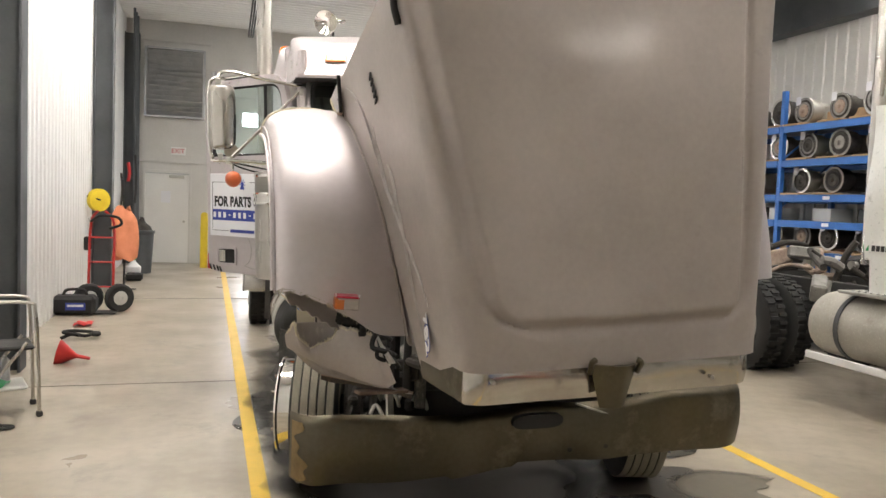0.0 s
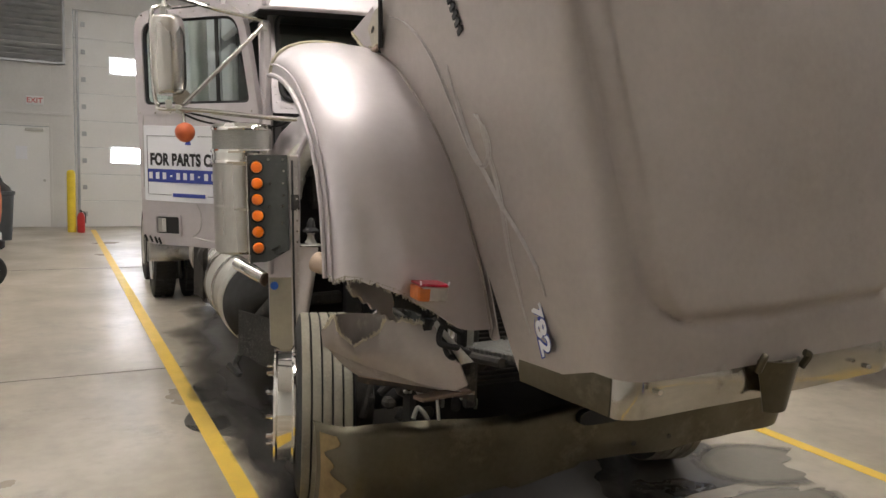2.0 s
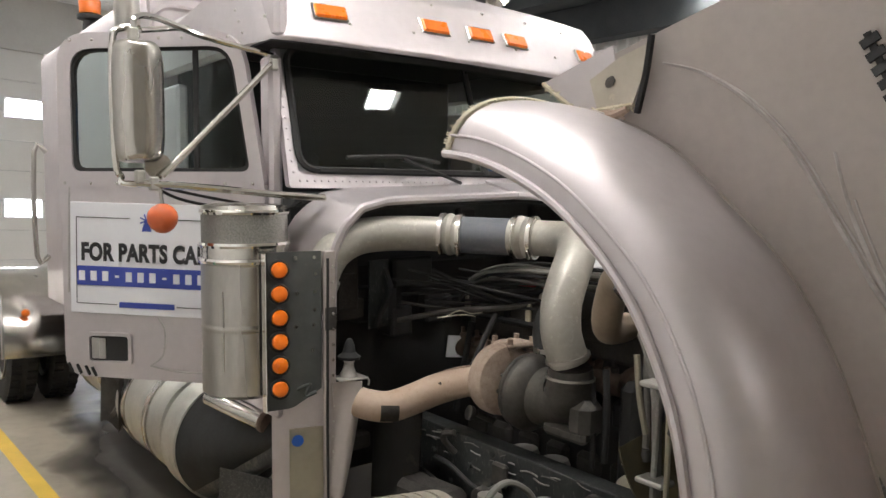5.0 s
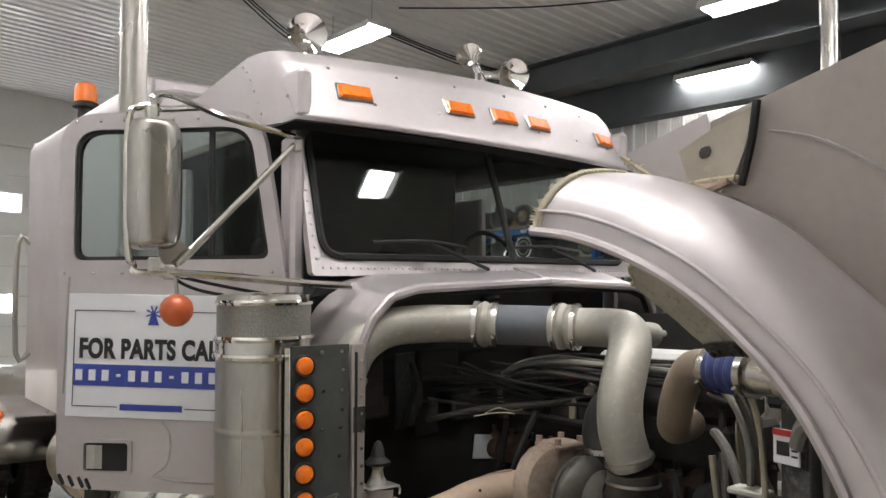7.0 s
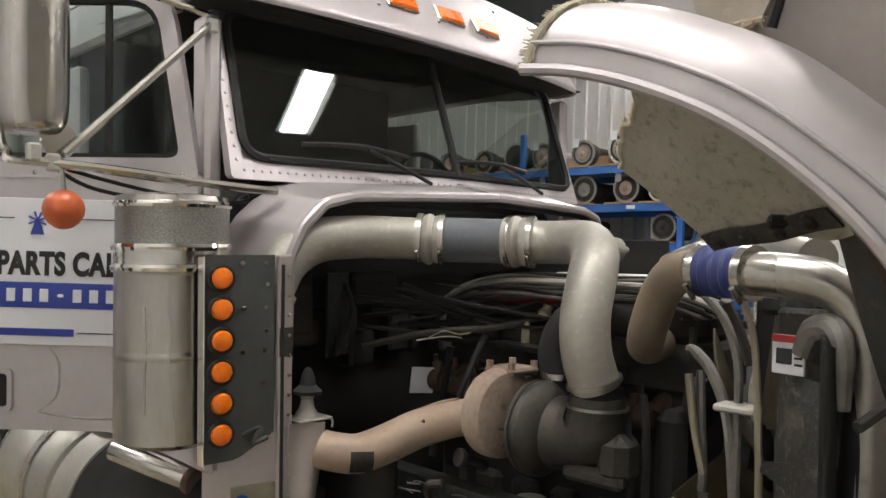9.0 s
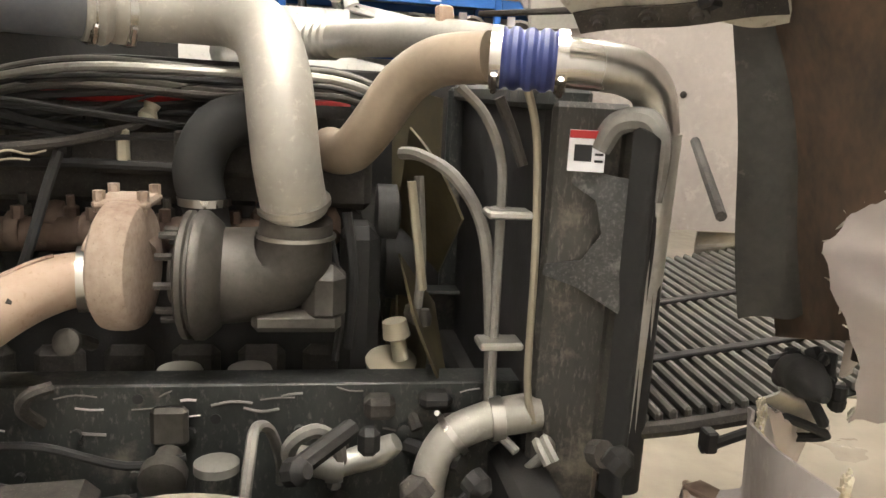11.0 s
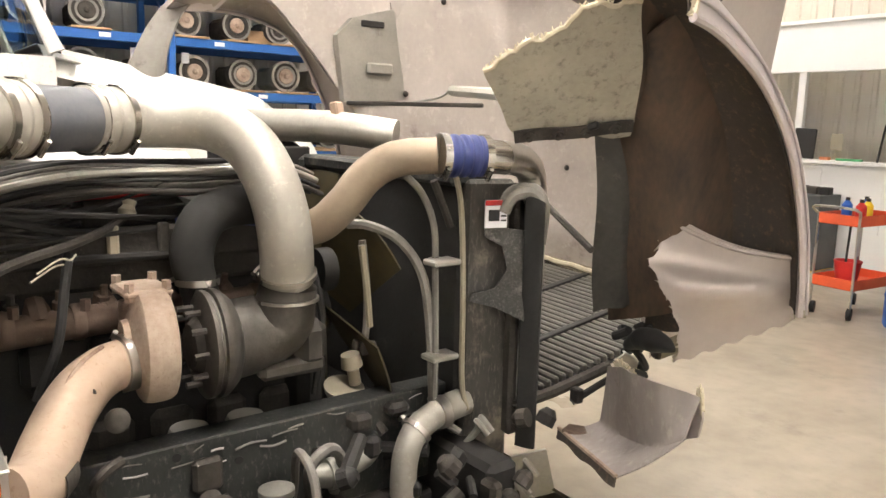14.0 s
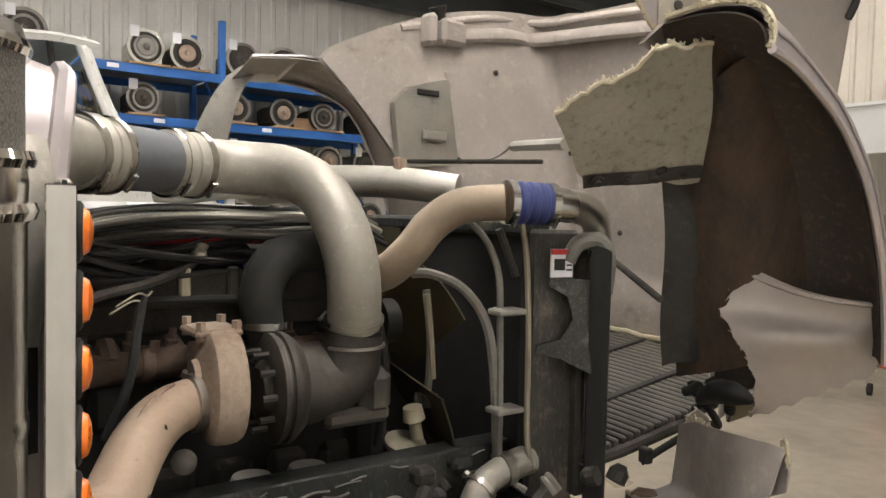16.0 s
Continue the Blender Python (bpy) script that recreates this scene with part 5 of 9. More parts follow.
# ---- wheels ----
def wheel(c, r, w, out, tyre_mat, name="wheel", dual=False, ribs=True, steer=0.0):
    """A wheel with its outer side towards out (-1 or 1 in x)."""
    c = Vector(c)
    xf = Matrix.Translation(c) @ Matrix.Rotation(radians(steer), 4, "Z") @ Matrix.Translation(-c)
    prof = [(r * 0.58, -w * 0.40), (r * 0.70, -w * 0.48), (r * 0.86, -w * 0.5), (r * 0.955, -w * 0.46)]
    if ribs:
        for k in range(5):
            x0 = -w * 0.43 + k * w * 0.176
            prof += [(r * 0.99, x0), (r, x0 + 0.006), (r, x0 + w * 0.135), (r * 0.975, x0 + w * 0.145), (r * 0.975, x0 + w * 0.168)]
    else:
        prof += [(r, -w * 0.4), (r, w * 0.4)]
    prof += [(r * 0.955, w * 0.46), (r * 0.86, w * 0.5), (r * 0.70, w * 0.48), (r * 0.58, w * 0.40)]
    tm = Mesh(xf).lathe(prof, c, (1, 0, 0), 64)
    lug = Mesh(xf)
    if not ribs:
        for k in range(40):
            a = 2 * math.pi * k / 40
            for s in (-1, 1):
                lug.box((0, 0, r + 0.004), (w * 0.34, 0.042, 0.022), 0.004, Matrix.Translation(c) @ Matrix.Rotation(a + 0.06 * s, 4, "X") @ Matrix.Translation((s * w * 0.26, 0, 0)))
    wob = part(name, tm, TYRED if ribs else tyre_mat, truck, "truck tyre with worn circumferential ribs" if ribs else "truck drive tyre with deep lugs", 25)
    if ribs:
        for k in range(5):
            x0 = -w * 0.43 + k * w * 0.176
            rib = Mesh(xf).lathe([(r * 0.985, x0 + 0.001), (r + 0.003, x0 + 0.005), (r + 0.003, x0 + w * 0.152), (r * 0.985, x0 + w * 0.160)], c, (1, 0, 0), 64)
            part("tread_rib", rib, tyre_mat, wob, "dusty worn tread rib")
    if not ribs:
        tagged(part("tread", lug, tyre_mat, wob, "deep tread lugs"), kind="stuff")
    o = out * w * 0.5
    rm = Mesh(xf).lathe([(r * 0.60, -o * 0.85), (r * 0.62, -o * 0.95), (r * 0.56, -o * 0.6), (r * 0.54, 0), (r * 0.56, o * 0.6), (r * 0.62, o * 0.98), (r * 0.60, o * 1.02), (r * 0.53, o * 0.7), (r * 0.36, o * 0.45 if not dual else o * 0.1), (r * 0.33, o * 0.55 if not dual else o * 0.2), (0.02, o * 0.55 if not dual else o * 0.2)], c, (1, 0, 0), 36)
    part("rim", rm, CHROME if not dual else ALU, wob, "polished rim")
    if ribs:
        w0 = out * (w * 0.5)
        rb = Mesh(xf).lathe([(r * 0.60, w0 * 0.9), (r * 0.645, w0), (r * 0.645, w0 + out * 0.012), (r * 0.61, w0 + out * 0.02), (r * 0.60, w0 + out * 0.085), (r * 0.62, w0 + out * 0.095), (r * 0.615, w0 + out * 0.105), (r * 0.57, w0 + out * 0.10), (r * 0.52, w0 + out * 0.075), (0.1, w0 + out * 0.07), (0.02, w0 + out * 0.07)], c, (1, 0, 0), 40)
        part("rim_barrel", rb, MIRROR, wob, "polished outer rim face")
        for k in range(10):
            a = 2 * math.pi * k / 10
            p = c + Vector((w0 + out * 0.07, 0.19 * math.cos(a), 0.19 * math.sin(a)))
            part("wheel_stud", Mesh(xf).lathe([(0.022, 0), (0.022, 0.012), (0.016, 0.014), (0.015, 0.04), (0.008, 0.042), (0.008, 0.07)], p, (out, 0, 0), 8), RUST if k % 3 == 0 else STEEL, wob, "wheel nut on its stud")
        return wob
    hx = o * 0.55 if not dual else o * 0.2
    hb = Mesh(xf).lathe([(0.105, hx), (0.10, hx + out * 0.03), (0.08, hx + out * 0.05), (0.075, hx + out * 0.07), (0.03, hx + out * 0.08)], c, (1, 0, 0), 20)
    part("hub", hb, STEEL, wob, "steel hub")
    for k in range(10):
        a = 2 * math.pi * k / 10
        p = c + Vector((hx, 0.15 * math.cos(a), 0.15 * math.sin(a)))
        part("wheel_nut", Mesh(xf).rod(p, p + Vector((out * 0.075, 0, 0)), 0.014, 6, 0.011), STEEL, wob)
    return wob


wheel((0.205, 6.02, 0.458), 0.458, 0.27, -1, TYRE, steer=-13)
wheel((2.17, 5.82, 0.468), 0.468, 0.27, 1, TYRE, steer=-13)
for y in (11.95, 13.32):
    for x, o in ((-0.06, -1), (0.28, -1), (2 * CX - 0.05, 1), (2 * CX - 0.39, 1)):
        wheel((x, y, 0.51), 0.51, 0.25, o, TYRED, dual=True, ribs=False)

# ---- frame rails, axle and under parts ----
for x, s in ((0.70, 1), (2 * CX - 0.70, -1)):
    m = Mesh()
    m.box((x, 9.6, 0.82), (0.012, 8.6, 0.30), 0.003)
    m.box((x + s * 0.04, 9.6, 0.965), (0.09, 8.6, 0.012), 0.003)
    m.box((x + s * 0.04, 9.6, 0.675), (0.09, 8.6, 0.012), 0.003)
    for k in range(16):
        y = 5.5 + 0.12 * k
        m.rod((x - s * 0.006, y, 0.76 + 0.1 * (k % 2)), (x - s * 0.02, y, 0.76 + 0.1 * (k % 2)), 0.012, 8)
    rail = part("frame_rail", m, RAILM, truck, "scuffed black frame rail")
    if s > 0:
        rs = random.Random(31)
        for k in range(22):
            y, z = rs.uniform(5.45, 6.7), 0.955 - 0.10 * rs.random() ** 1.6
            ln = rs.uniform(0.02, 0.09)
            part("scuff_mark", Mesh().tube([(x - 0.0065, y - ln / 2, z + rs.uniform(-0.006, 0.006)), (x - 0.0075, y, z), (x - 0.0065, y + ln / 2, z + rs.uniform(-0.01, 0.01))], rs.uniform(0.0015, 0.004), 5, 3), rs.choice((SCRAPE, GREYHOSE, GREYHOSE)), rail, "pale scuff on the rail")
m = Mesh()
m.rod((0.3, 5.98, 0.47), (2 * CX - 0.3, 5.98, 0.47), 0.06, 12)
m.box((0.72, 5.98, 0.60), (0.1, 1.3, 0.06), 0.01)
m.box((2 * CX - 0.72, 5.98, 0.60), (0.1, 1.3, 0.06), 0.01)
m.box((CX, 5.35, 0.63), (1.5, 0.12, 0.36), 0.02)
part("front_axle", m, BLACK, truck, "black front axle and leaf springs")
rn = random.Random(8)
for k in range(46):
    m = Mesh()
    p = Vector((rn.uniform(0.28, 0.75), rn.uniform(5.2, 5.9), rn.uniform(0.5, 0.95)))
    if k % 3 == 0:
        m.box(p, (rn.uniform(0.03, 0.07), rn.uniform(0.03, 0.08), rn.uniform(0.03, 0.07)), 0.014)
    elif k % 3 == 1:
        d = Vector((rn.uniform(-1, 1), rn.uniform(-1, 1), rn.uniform(-1, 1))).normalized() * rn.uniform(0.05, 0.2)
        m.rod(p - d / 2, p + d / 2, rn.uniform(0.008, 0.03), 8)
    else:
        m.lathe([(0.03, 0), (0.03, 0.03), (0.015, 0.05)], p, (rn.uniform(-1, 1), rn.uniform(-1, 1), rn.uniform(-1, 1)), 10)
    part(("mount_block", "link_rod", "brake_fitting")[k % 3], m, (CASTB, BLACK, BLACK, CASTB)[k % 4], truck, "greasy dark steering and brake part")
rn = random.Random(18)
for k in range(9):
    m = Mesh()
    p = Vector((rn.uniform(0.3, 0.6), rn.uniform(5.15, 5.35), rn.uniform(0.62, 0.9)))
    m.tube([p, p + Vector((0.03, 0.02, 0.04)), p + Vector((0.06, -0.01, 0.0)), p + Vector((0.08, 0.02, -0.05))], 0.01, 6)
    part("brake_line", m, ALU, truck, "bright bent brake line")

# ---- cab ----
# the body sits low on its aisle side
LEAN = Matrix.Translation((0.1, 0, 1.75)) @ Matrix.Rotation(radians(-2.06), 4, "Y") @ Matrix.Translation((-0.1, 0, -1.75))
Mesh.group = LEAN


def cab():
    ob = part("cab_shell", Mesh().box((CX, 8.40, 1.75), (2.02, 0.05, 1.5), 0.02), PAINT, truck, "silver-mauve riveted cab shell")
    # side posts, header and sill round the door opening; roof and back
    for x, s in ((0.13, 1), (2 * CX - 0.13, -1)):
        part("door_post", Mesh().box((x, 7.02, 1.75), (0.06, 0.10, 1.5), 0.015), PAINT, ob)
        part("rear_post", Mesh().box((x, 8.25, 1.75), (0.06, 0.36, 1.5), 0.015), PAINT, ob)
        part("door_sill", Mesh().box((x, 7.55, 1.05), (0.06, 1.2, 0.14), 0.015), PAINT, ob)
        part("door_header", Mesh().box((x, 7.66, 2.66), (0.06, 1.5, 0.20), 0.02), PAINT, ob)

    def roof(u, v):
        s = (u - 0.5) * 2
        x = CX + math.copysign(min(1.0, abs(s)), s) * 1.04
        edge = max(0.0, (abs(s) - 0.86) / 0.14)
        return Vector((x, 7.16 + 1.34 * v, 2.74 + 0.15 * (1 - edge ** 2.2) + 0.02 * v))
    part("roof", Mesh().sheet(roof, 30, 8, 0.02), PAINT, ob, "silver-mauve cab roof", 50)
    # windshield frame
    def shield(x, z, out=0.0):
        return Vector((CX + x, 6.815 + 0.09 * abs(x) / 0.95 + 0.165 * (z - 2.025) / 0.52 - out, z))

    def loop(pts, r, n=6, fill=8):
        """Rounded closed outline with points along its sides."""
        out = []
        k = len(pts)
        for i in range(k):
            p, a, b = Vector(pts[i]), Vector(pts[i - 1]), Vector(pts[(i + 1) % k])
            d0, d1 = (a - p).normalized() * r, (b - p).normalized() * r
            out += [p + d0 * (1 - j / n) ** 2 + d1 * (j / n) ** 2 for j in range(n + 1)]
            e, g = p + d1, b + (p - b).normalized() * r
            out += [e.lerp(g, (j + 1) / (fill + 1)) for j in range(fill)]
        return out
    ow = loop([(-1.0, 1.955), (-0.97, 2.61), (0.97, 2.61), (1.0, 1.955)], 0.02)
    iw = loop([(-0.945, 2.03), (-0.93, 2.555), (0.93, 2.555), (0.945, 2.03)], 0.085)
    fr = Mesh()
    n = len(ow)
    vs = [shield(p.x, p.y, 0.008) for p in ow] + [shield(p.x, p.y, 0.008) for p in iw] + [shield(p.x, p.y, -0.03) for p in ow] + [shield(p.x, p.y, -0.03) for p in iw]
    fs = []
    for i in range(n):
        j = (i + 1) % n
        fs += [(i, j, n + j, n + i), (2 * n + i, 3 * n + i, 3 * n + j, 2 * n + j), (i, 2 * n + i, 2 * n + j, j), (n + i, n + j, 3 * n + j, 3 * n + i)]
    fr.add(vs, fs)
    part("windshield_gasket", Mesh().tube([shield(p.x, p.y, 0.012) for p in iw] + [shield(iw[0].x, iw[0].y, 0.012)], 0.016, 6, 1), RUBBER, ob, "black rubber gasket")
    part("windshield_frame", fr, PAINT, ob, "riveted silver windshield frame", 50)
    rv = Mesh()
    for k in range(60):
        u = k / 59
        rv.lathe([(0.006, 0), (0.004, 0.004), (0, 0.005)], shield(-0.95 + 1.9 * u, 1.985, 0.008), (0, -1, 0.1), 6)
    for k in range(12):
        v = k / 11
        for s in (-1, 1):
            rv.lathe([(0.007, 0), (0.005, 0.004), (0, 0.006)], shield(s * 0.972, 2.02 + 0.5 * v, 0.008), (0, -1, 0.2), 6)
    tagged(part("rivets", rv, PAINT, ob), kind="stuff")
    for s in (-1, 1):
        gl = Mesh()

        def pane(u, v, s=s):
            x = 0.015 + 0.935 * u
            return Vector((CX + s * x, 6.815 + 0.085 * u + 0.165 * v, 2.025 + 0.52 * v))
        gl.sheet(pane, 8, 4, 0.008)
        part("windshield_pane", gl, WSGLASS, ob, "tinted windshield pane", 60)
    part("windshield_divider", Mesh().rod((CX, 6.80, 2.02), (CX, 6.972, 2.52), 0.017, 8), RUBBER, ob)
    for x0, tip in ((0.98, 0.42), (1.72, 1.18)):
        w = Mesh()
        w.tube([(x0, 6.80, 1.985), (x0 - 0.18, 6.775, 2.035), (x0 - 0.34, 6.785, 2.085)], 0.008, 6)
        w.tube([(x0 - 0.60, 6.83, 2.085), (x0 - 0.36, 6.79, 2.095), (x0 - 0.14, 6.79, 2.075)], 0.009, 6)
        part("wiper", w, BLACK, ob, "black windshield wiper")
    # sun visor
    def visor(u, v):
        s = (u - 0.5) * 2
        k = abs(s) / 0.86
        e = max(0.0, (abs(s) - 0.86) / 0.14)
        c = min(1.0, e / 0.5) * math.pi / 2
        x = CX + math.copysign(0.965 * min(1.0, k) + (0.135 if s > 0 else 0.10) * math.sin(c), s)
        y0 = 6.80 + 0.10 * min(1.0, k) ** 2 + 0.15 * (1 - math.cos(c)) + 1.5 * max(0.0, e - 0.5)
        prof = [(0.0, y0, 2.535), (0.12, y0 - 0.005, 2.555), (0.62, y0 + 0.14, 2.83), (0.86, y0 + 0.205, 2.90), (1.0, y0 + 0.27, 2.905)]
        k = (1 - 1.0 * max(0.0, e - 0.5)) * (1 - 0.14 * max(0.0, -s))
        y = interp(v, [(a, b) for a, b, c in prof])
        z = 2.535 + 0.02 * max(0.0, -s) + 0.12 * max(0.0, e - 0.5) + (interp(v, [(a, c) for a, b, c in prof]) - 2.535) * k
        return Vector((x, y, z))
    vis = part("sun_visor", Mesh().sheet(visor, 240, 30, 0.012), PAINT, ob, "silver-mauve drop sun visor with marker lamps", 40)
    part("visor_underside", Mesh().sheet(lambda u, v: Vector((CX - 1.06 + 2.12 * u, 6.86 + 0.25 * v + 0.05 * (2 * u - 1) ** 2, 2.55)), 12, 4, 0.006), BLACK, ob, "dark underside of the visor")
    for x in (0.36, 0.875, 1.145, 1.385, 1.985):
        u = ((x - CX) / 0.965 * 0.86 + 1) / 2
        p, q = visor(u, 0.36), visor(u, 0.46)
        d = (q - p).normalized()
        a = math.degrees(math.atan2(d.z, d.y))
        yaw = 11 * (x - CX)
        part("marker_lamp", Mesh().box((0, 0, 0), (0.145, 0.07, 0.022), 0.008, pose(p.x, p.y - 0.006, p.z + 0.012, a, 0, yaw)), AMBER, vis, "amber marker lamp")
        part("lamp_base", Mesh().box((0, 0, 0), (0.16, 0.082, 0.012), 0.004, pose(p.x, p.y - 0.0, p.z + 0.012, a, 0, yaw)), STEEL, vis)
    rv = Mesh()
    for k in range(14):
        p = visor(0.05 + 0.9 * k / 13, 0.60 if k % 2 else 0.3)
        rv.lathe([(0.009, 0), (0.006, 0.005), (0, 0.008)], p, (0, -0.9, 0.4), 8)
    for k in range(6):
        p = visor(0.03, 0.2 + 0.12 * k)
        rv.lathe([(0.008, 0), (0.005, 0.004), (0, 0.006)], p, (-0.3, -0.9, 0.4), 8)
    tagged(part("visor_screws", rv, STEEL, vis), kind="stuff")
    # inside
    part("cab_lining", Mesh().box((CX, 8.3, 1.9), (1.9, 0.04, 1.6), 0.01), INTER, ob, "dark lining of the cab's back wall")
    part("cab_floor", Mesh().box((CX, 7.6, 1.12), (1.9, 1.2, 0.06), 0.01), INTER, ob, "dark cab floor")
    part("dashboard", Mesh().box((CX, 7.12, 1.75), (1.84, 0.30, 0.38), 0.06), INTER, ob, "dark dashboard")
    part("headliner", Mesh().box((CX, 7.72, 2.72), (1.94, 1.2, 0.03), 0.01), INTER, ob, "dark headliner")
    for x in (0.75, 1.6):
        part("seat", Mesh().box((x, 7.95, 1.5), (0.5, 0.5, 0.14), 0.05), INTER, ob, "dark cab seat")
        part("seat_back", Mesh().box((x, 8.15, 1.85), (0.48, 0.14, 0.65), 0.05), INTER, ob, "dark seat back")
    st = Mesh().tube([(1.6 + 0.2 * math.cos(a), 7.42 + 0.07 * math.sin(a), 2.02 + 0.19 * math.sin(a)) for a in [2 * math.pi * k / 20 for k in range(21)]], 0.014, 8, 1)
    part("steering_wheel", st, BLACK, ob)
    # cowl: top, flanks and the rolled lip of the engine bay
    def lip(t):
        pts = [(0.215, 0.55), (0.215, 1.2), (0.228, 1.70), (0.27, 1.80), (0.34, 1.875), (0.46, 1.905), (CX, 1.93)]
        f = t * (len(pts) - 1)
        i = min(int(f), len(pts) - 2)
        return tuple(p + (q - p) * (f - i) for p, q in zip(pts[i], pts[i + 1]))
    for s in (-1, 1):
        def cowl(u, v, s=s):
            x, z = lip(u)
            back = max(0.0, min(1.0, (z - 1.66) / 0.22))
            x2, z2 = x - 0.10 * (1 - back) - 0.07 * back * (1 - (x - 0.24) / 0.9 if x < 1.1 else 0), z + 0.06 * back
            x, z = x + (x2 - x) * v, z + (z2 - z) * v
            y = 6.655 + 0.03 * (1 - back) + (0.33 - 0.10 * back) * v - 0.06 * back * (x - 0.24) / 0.9
            return Vector((x if s < 0 else 2 * CX - x, y, z))
        part("cowl", Mesh().sheet(cowl, 40, 6, 0.012), PAINT, ob, "silver-mauve cowl round the engine bay", 50)
        ps = [cowl(k / 40, 0) for k in range(41)]
        part("cowl_lip", Mesh().tube(ps, 0.019, 8, 1), PAINT, ob, "rolled lip of the engine bay")
        ps2 = [cowl(k / 40, 0) + Vector((0.0, 0.03, -0.02)) for k in range(8, 41)]
        part("cowl_seal", Mesh().tube(ps2, 0.014, 6, 1), RUBBER, ob, "black rubber seal")
    fw = Mesh()
    fw.box((CX, 7.0, 1.30), (1.72, 0.03, 1.26), 0.01)
    rn = random.Random(3)
    for k in range(30):
        x, y, z = rn.uniform(0.35, 1.9), 6.95, rn.uniform(0.8, 1.8)
        if abs(x - 1.1) < 0.25 and abs(z - 1.17) < 0.2:
            continue
        part("firewall_box", Mesh().box((x, y, z), (rn.uniform(0.05, 0.25), rn.uniform(0.04, 0.14), rn.uniform(0.04, 0.2)), 0.012), (BLACK, CASTB, BLACK)[k % 3], ob, "dark box on the firewall")
    part("firewall", fw, BLACK, ob, "black firewall")
    part("heat_shield", Mesh().sheet(lambda u, v: Vector((0.50 + 0.12 * u, 6.84 + 0.03 * u, 1.34 + 0.30 * v)), 4, 4, 0.01), RAILM, ob, "dark grey sheet behind the intake pipe")
    # added black sheet: stands for the darkness on the bay's far side
    part("far_bay_sheet", Mesh().sheet(lambda u, v: Vector((1.72 + 0.40 * u, 6.86 - 0.50 * u, 1.15 + 0.62 * v)), 4, 4, 0.05), BLACK, ob, "black sheet added to make the far side of the bay dark")
    part("white_tag", Mesh().box((0, 0, 0), (0.14, 0.004, 0.11), 0.001, pose(1.115, 6.978, 1.165, 0, 8, 0)), WHITEV, ob, "white sticker")
    # flank panel below the cowl
    pn = Mesh().sheet(lambda u, v: Vector((0.06 + 0.19 * u, 6.74 - 0.06 * u, 0.50 + 0.50 * v + 0.1 * (1 - u) * (1 - v))), 6, 8, 0.01)
    part("skirt_panel", pn, TANPANEL, ob, "tan dusty skirt panel under the cowl")
    part("blue_decal", Mesh().lathe([(0.024, 0), (0.024, 0.002)], (0.085, 6.72, 0.955), (-0.3, -0.95, 0), 12), BLUEDR, ob, "small blue sticker")
    post = part("bay_post", Mesh().box((0.202, 6.672, 1.10), (0.052, 0.022, 1.22), 0.005), HOODP, ob, "dull riveted post of the engine bay")
    for k in range(19):
        part("post_rivet", Mesh().lathe([(0.007, 0), (0.005, 0.004), (0.001, 0.006)], (0.213, 6.661, 0.53 + 0.062 * k), (0, -1, 0), 8), STEEL, post, "bright rivet")
    # shadow line along the post, drawn as a thin dark tube
    part("post_shadow_line", Mesh().tube([(0.188, 6.662, 0.52), (0.186, 6.66, 1.0), (0.19, 6.66, 1.68)], 0.006, 6, 3), RUBBER, post, "dark line beside the post, standing for its shadow")
    part("post_patch", Mesh().box((0.203, 6.6605, 1.44), (0.05, 0.003, 0.09), 0.001), CASTB, post, "dark patch on the post")
    return ob


cab()

# sleeper
def sleeper(u, v):
    s = (u - 0.5) * 2
    t = abs(s)
    if t < 0.5:
        x, z = t / 0.5 * 0.98, 3.10
    elif t < 0.62:
        a = (t - 0.5) / 0.12 * math.pi / 2
        x, z = 0.98 + 0.12 * math.sin(a), 2.98 + 0.12 * math.cos(a)
    else:
        x, z = 1.10, 2.98 - (t - 0.62) / 0.38 * 1.95
    y = 8.46 + 2.7 * v
    e = max(0, 0.06 - v) / 0.06
    return Vector((CX + math.copysign(x - 0.06 * e * e, s), y, z - 0.12 * e * e * (z > 2.9)))


slp = part("sleeper", Mesh().sheet(sleeper, 60, 30, 0.02), PAINT, truck, "silver-mauve sleeper box with riveted seams", 45)
m = Mesh()
part("sleeper_end", Mesh().box((CX, 11.13, 2.05), (2.16, 0.04, 2.05), 0.01), PAINT, slp)
part("sleeper_front", Mesh().box((CX, 8.50, 2.75), (2.1, 0.04, 0.6), 0.01), PAINT, slp)
m = Mesh()
for k in range(26):
    for y in (8.55, 9.7):
        m.lathe([(0.008, 0), (0.005, 0.005), (0, 0.006)], (CX - 1.10, y, 1.1 + 0.075 * k), (-1, 0, 0), 6)
tagged(part("sleeper_rivets", m, PAINT, slp), kind="stuff")
part("grab_handle", Mesh().tube([(0.03, 11.0, 1.4), (-0.06, 11.02, 1.4), (-0.06, 11.02, 2.25), (0.03, 11.0, 2.25)], 0.02, 8, 3), STEEL, slp, "steel grab handle")

# stack, beacon, horns
part("upright_exhaust", Mesh().lathe([(0.066, 1.1), (0.066, 5.0), (0.055, 5.0)], (-0.09, 8.25, 0), seg=20), STEEL, truck, "tall polished exhaust stack")
m = Mesh().lathe([(0.06, -0.13), (0.05, -0.02), (0.09, -0.01), (0.09, 0.02), (0.05, 0.03)], (0.20, 10.2, 3.22), seg=16)
bc = part("beacon_base", m, BLACK, truck, "black beacon base")
part("beacon_dome", Mesh().lathe([(0.075, 0.03), (0.078, 0.12), (0.065, 0.16), (0.03, 0.175), (0, 0.178)], (0.20, 10.2, 3.22), seg=16), AMBER, bc, "amber beacon dome")
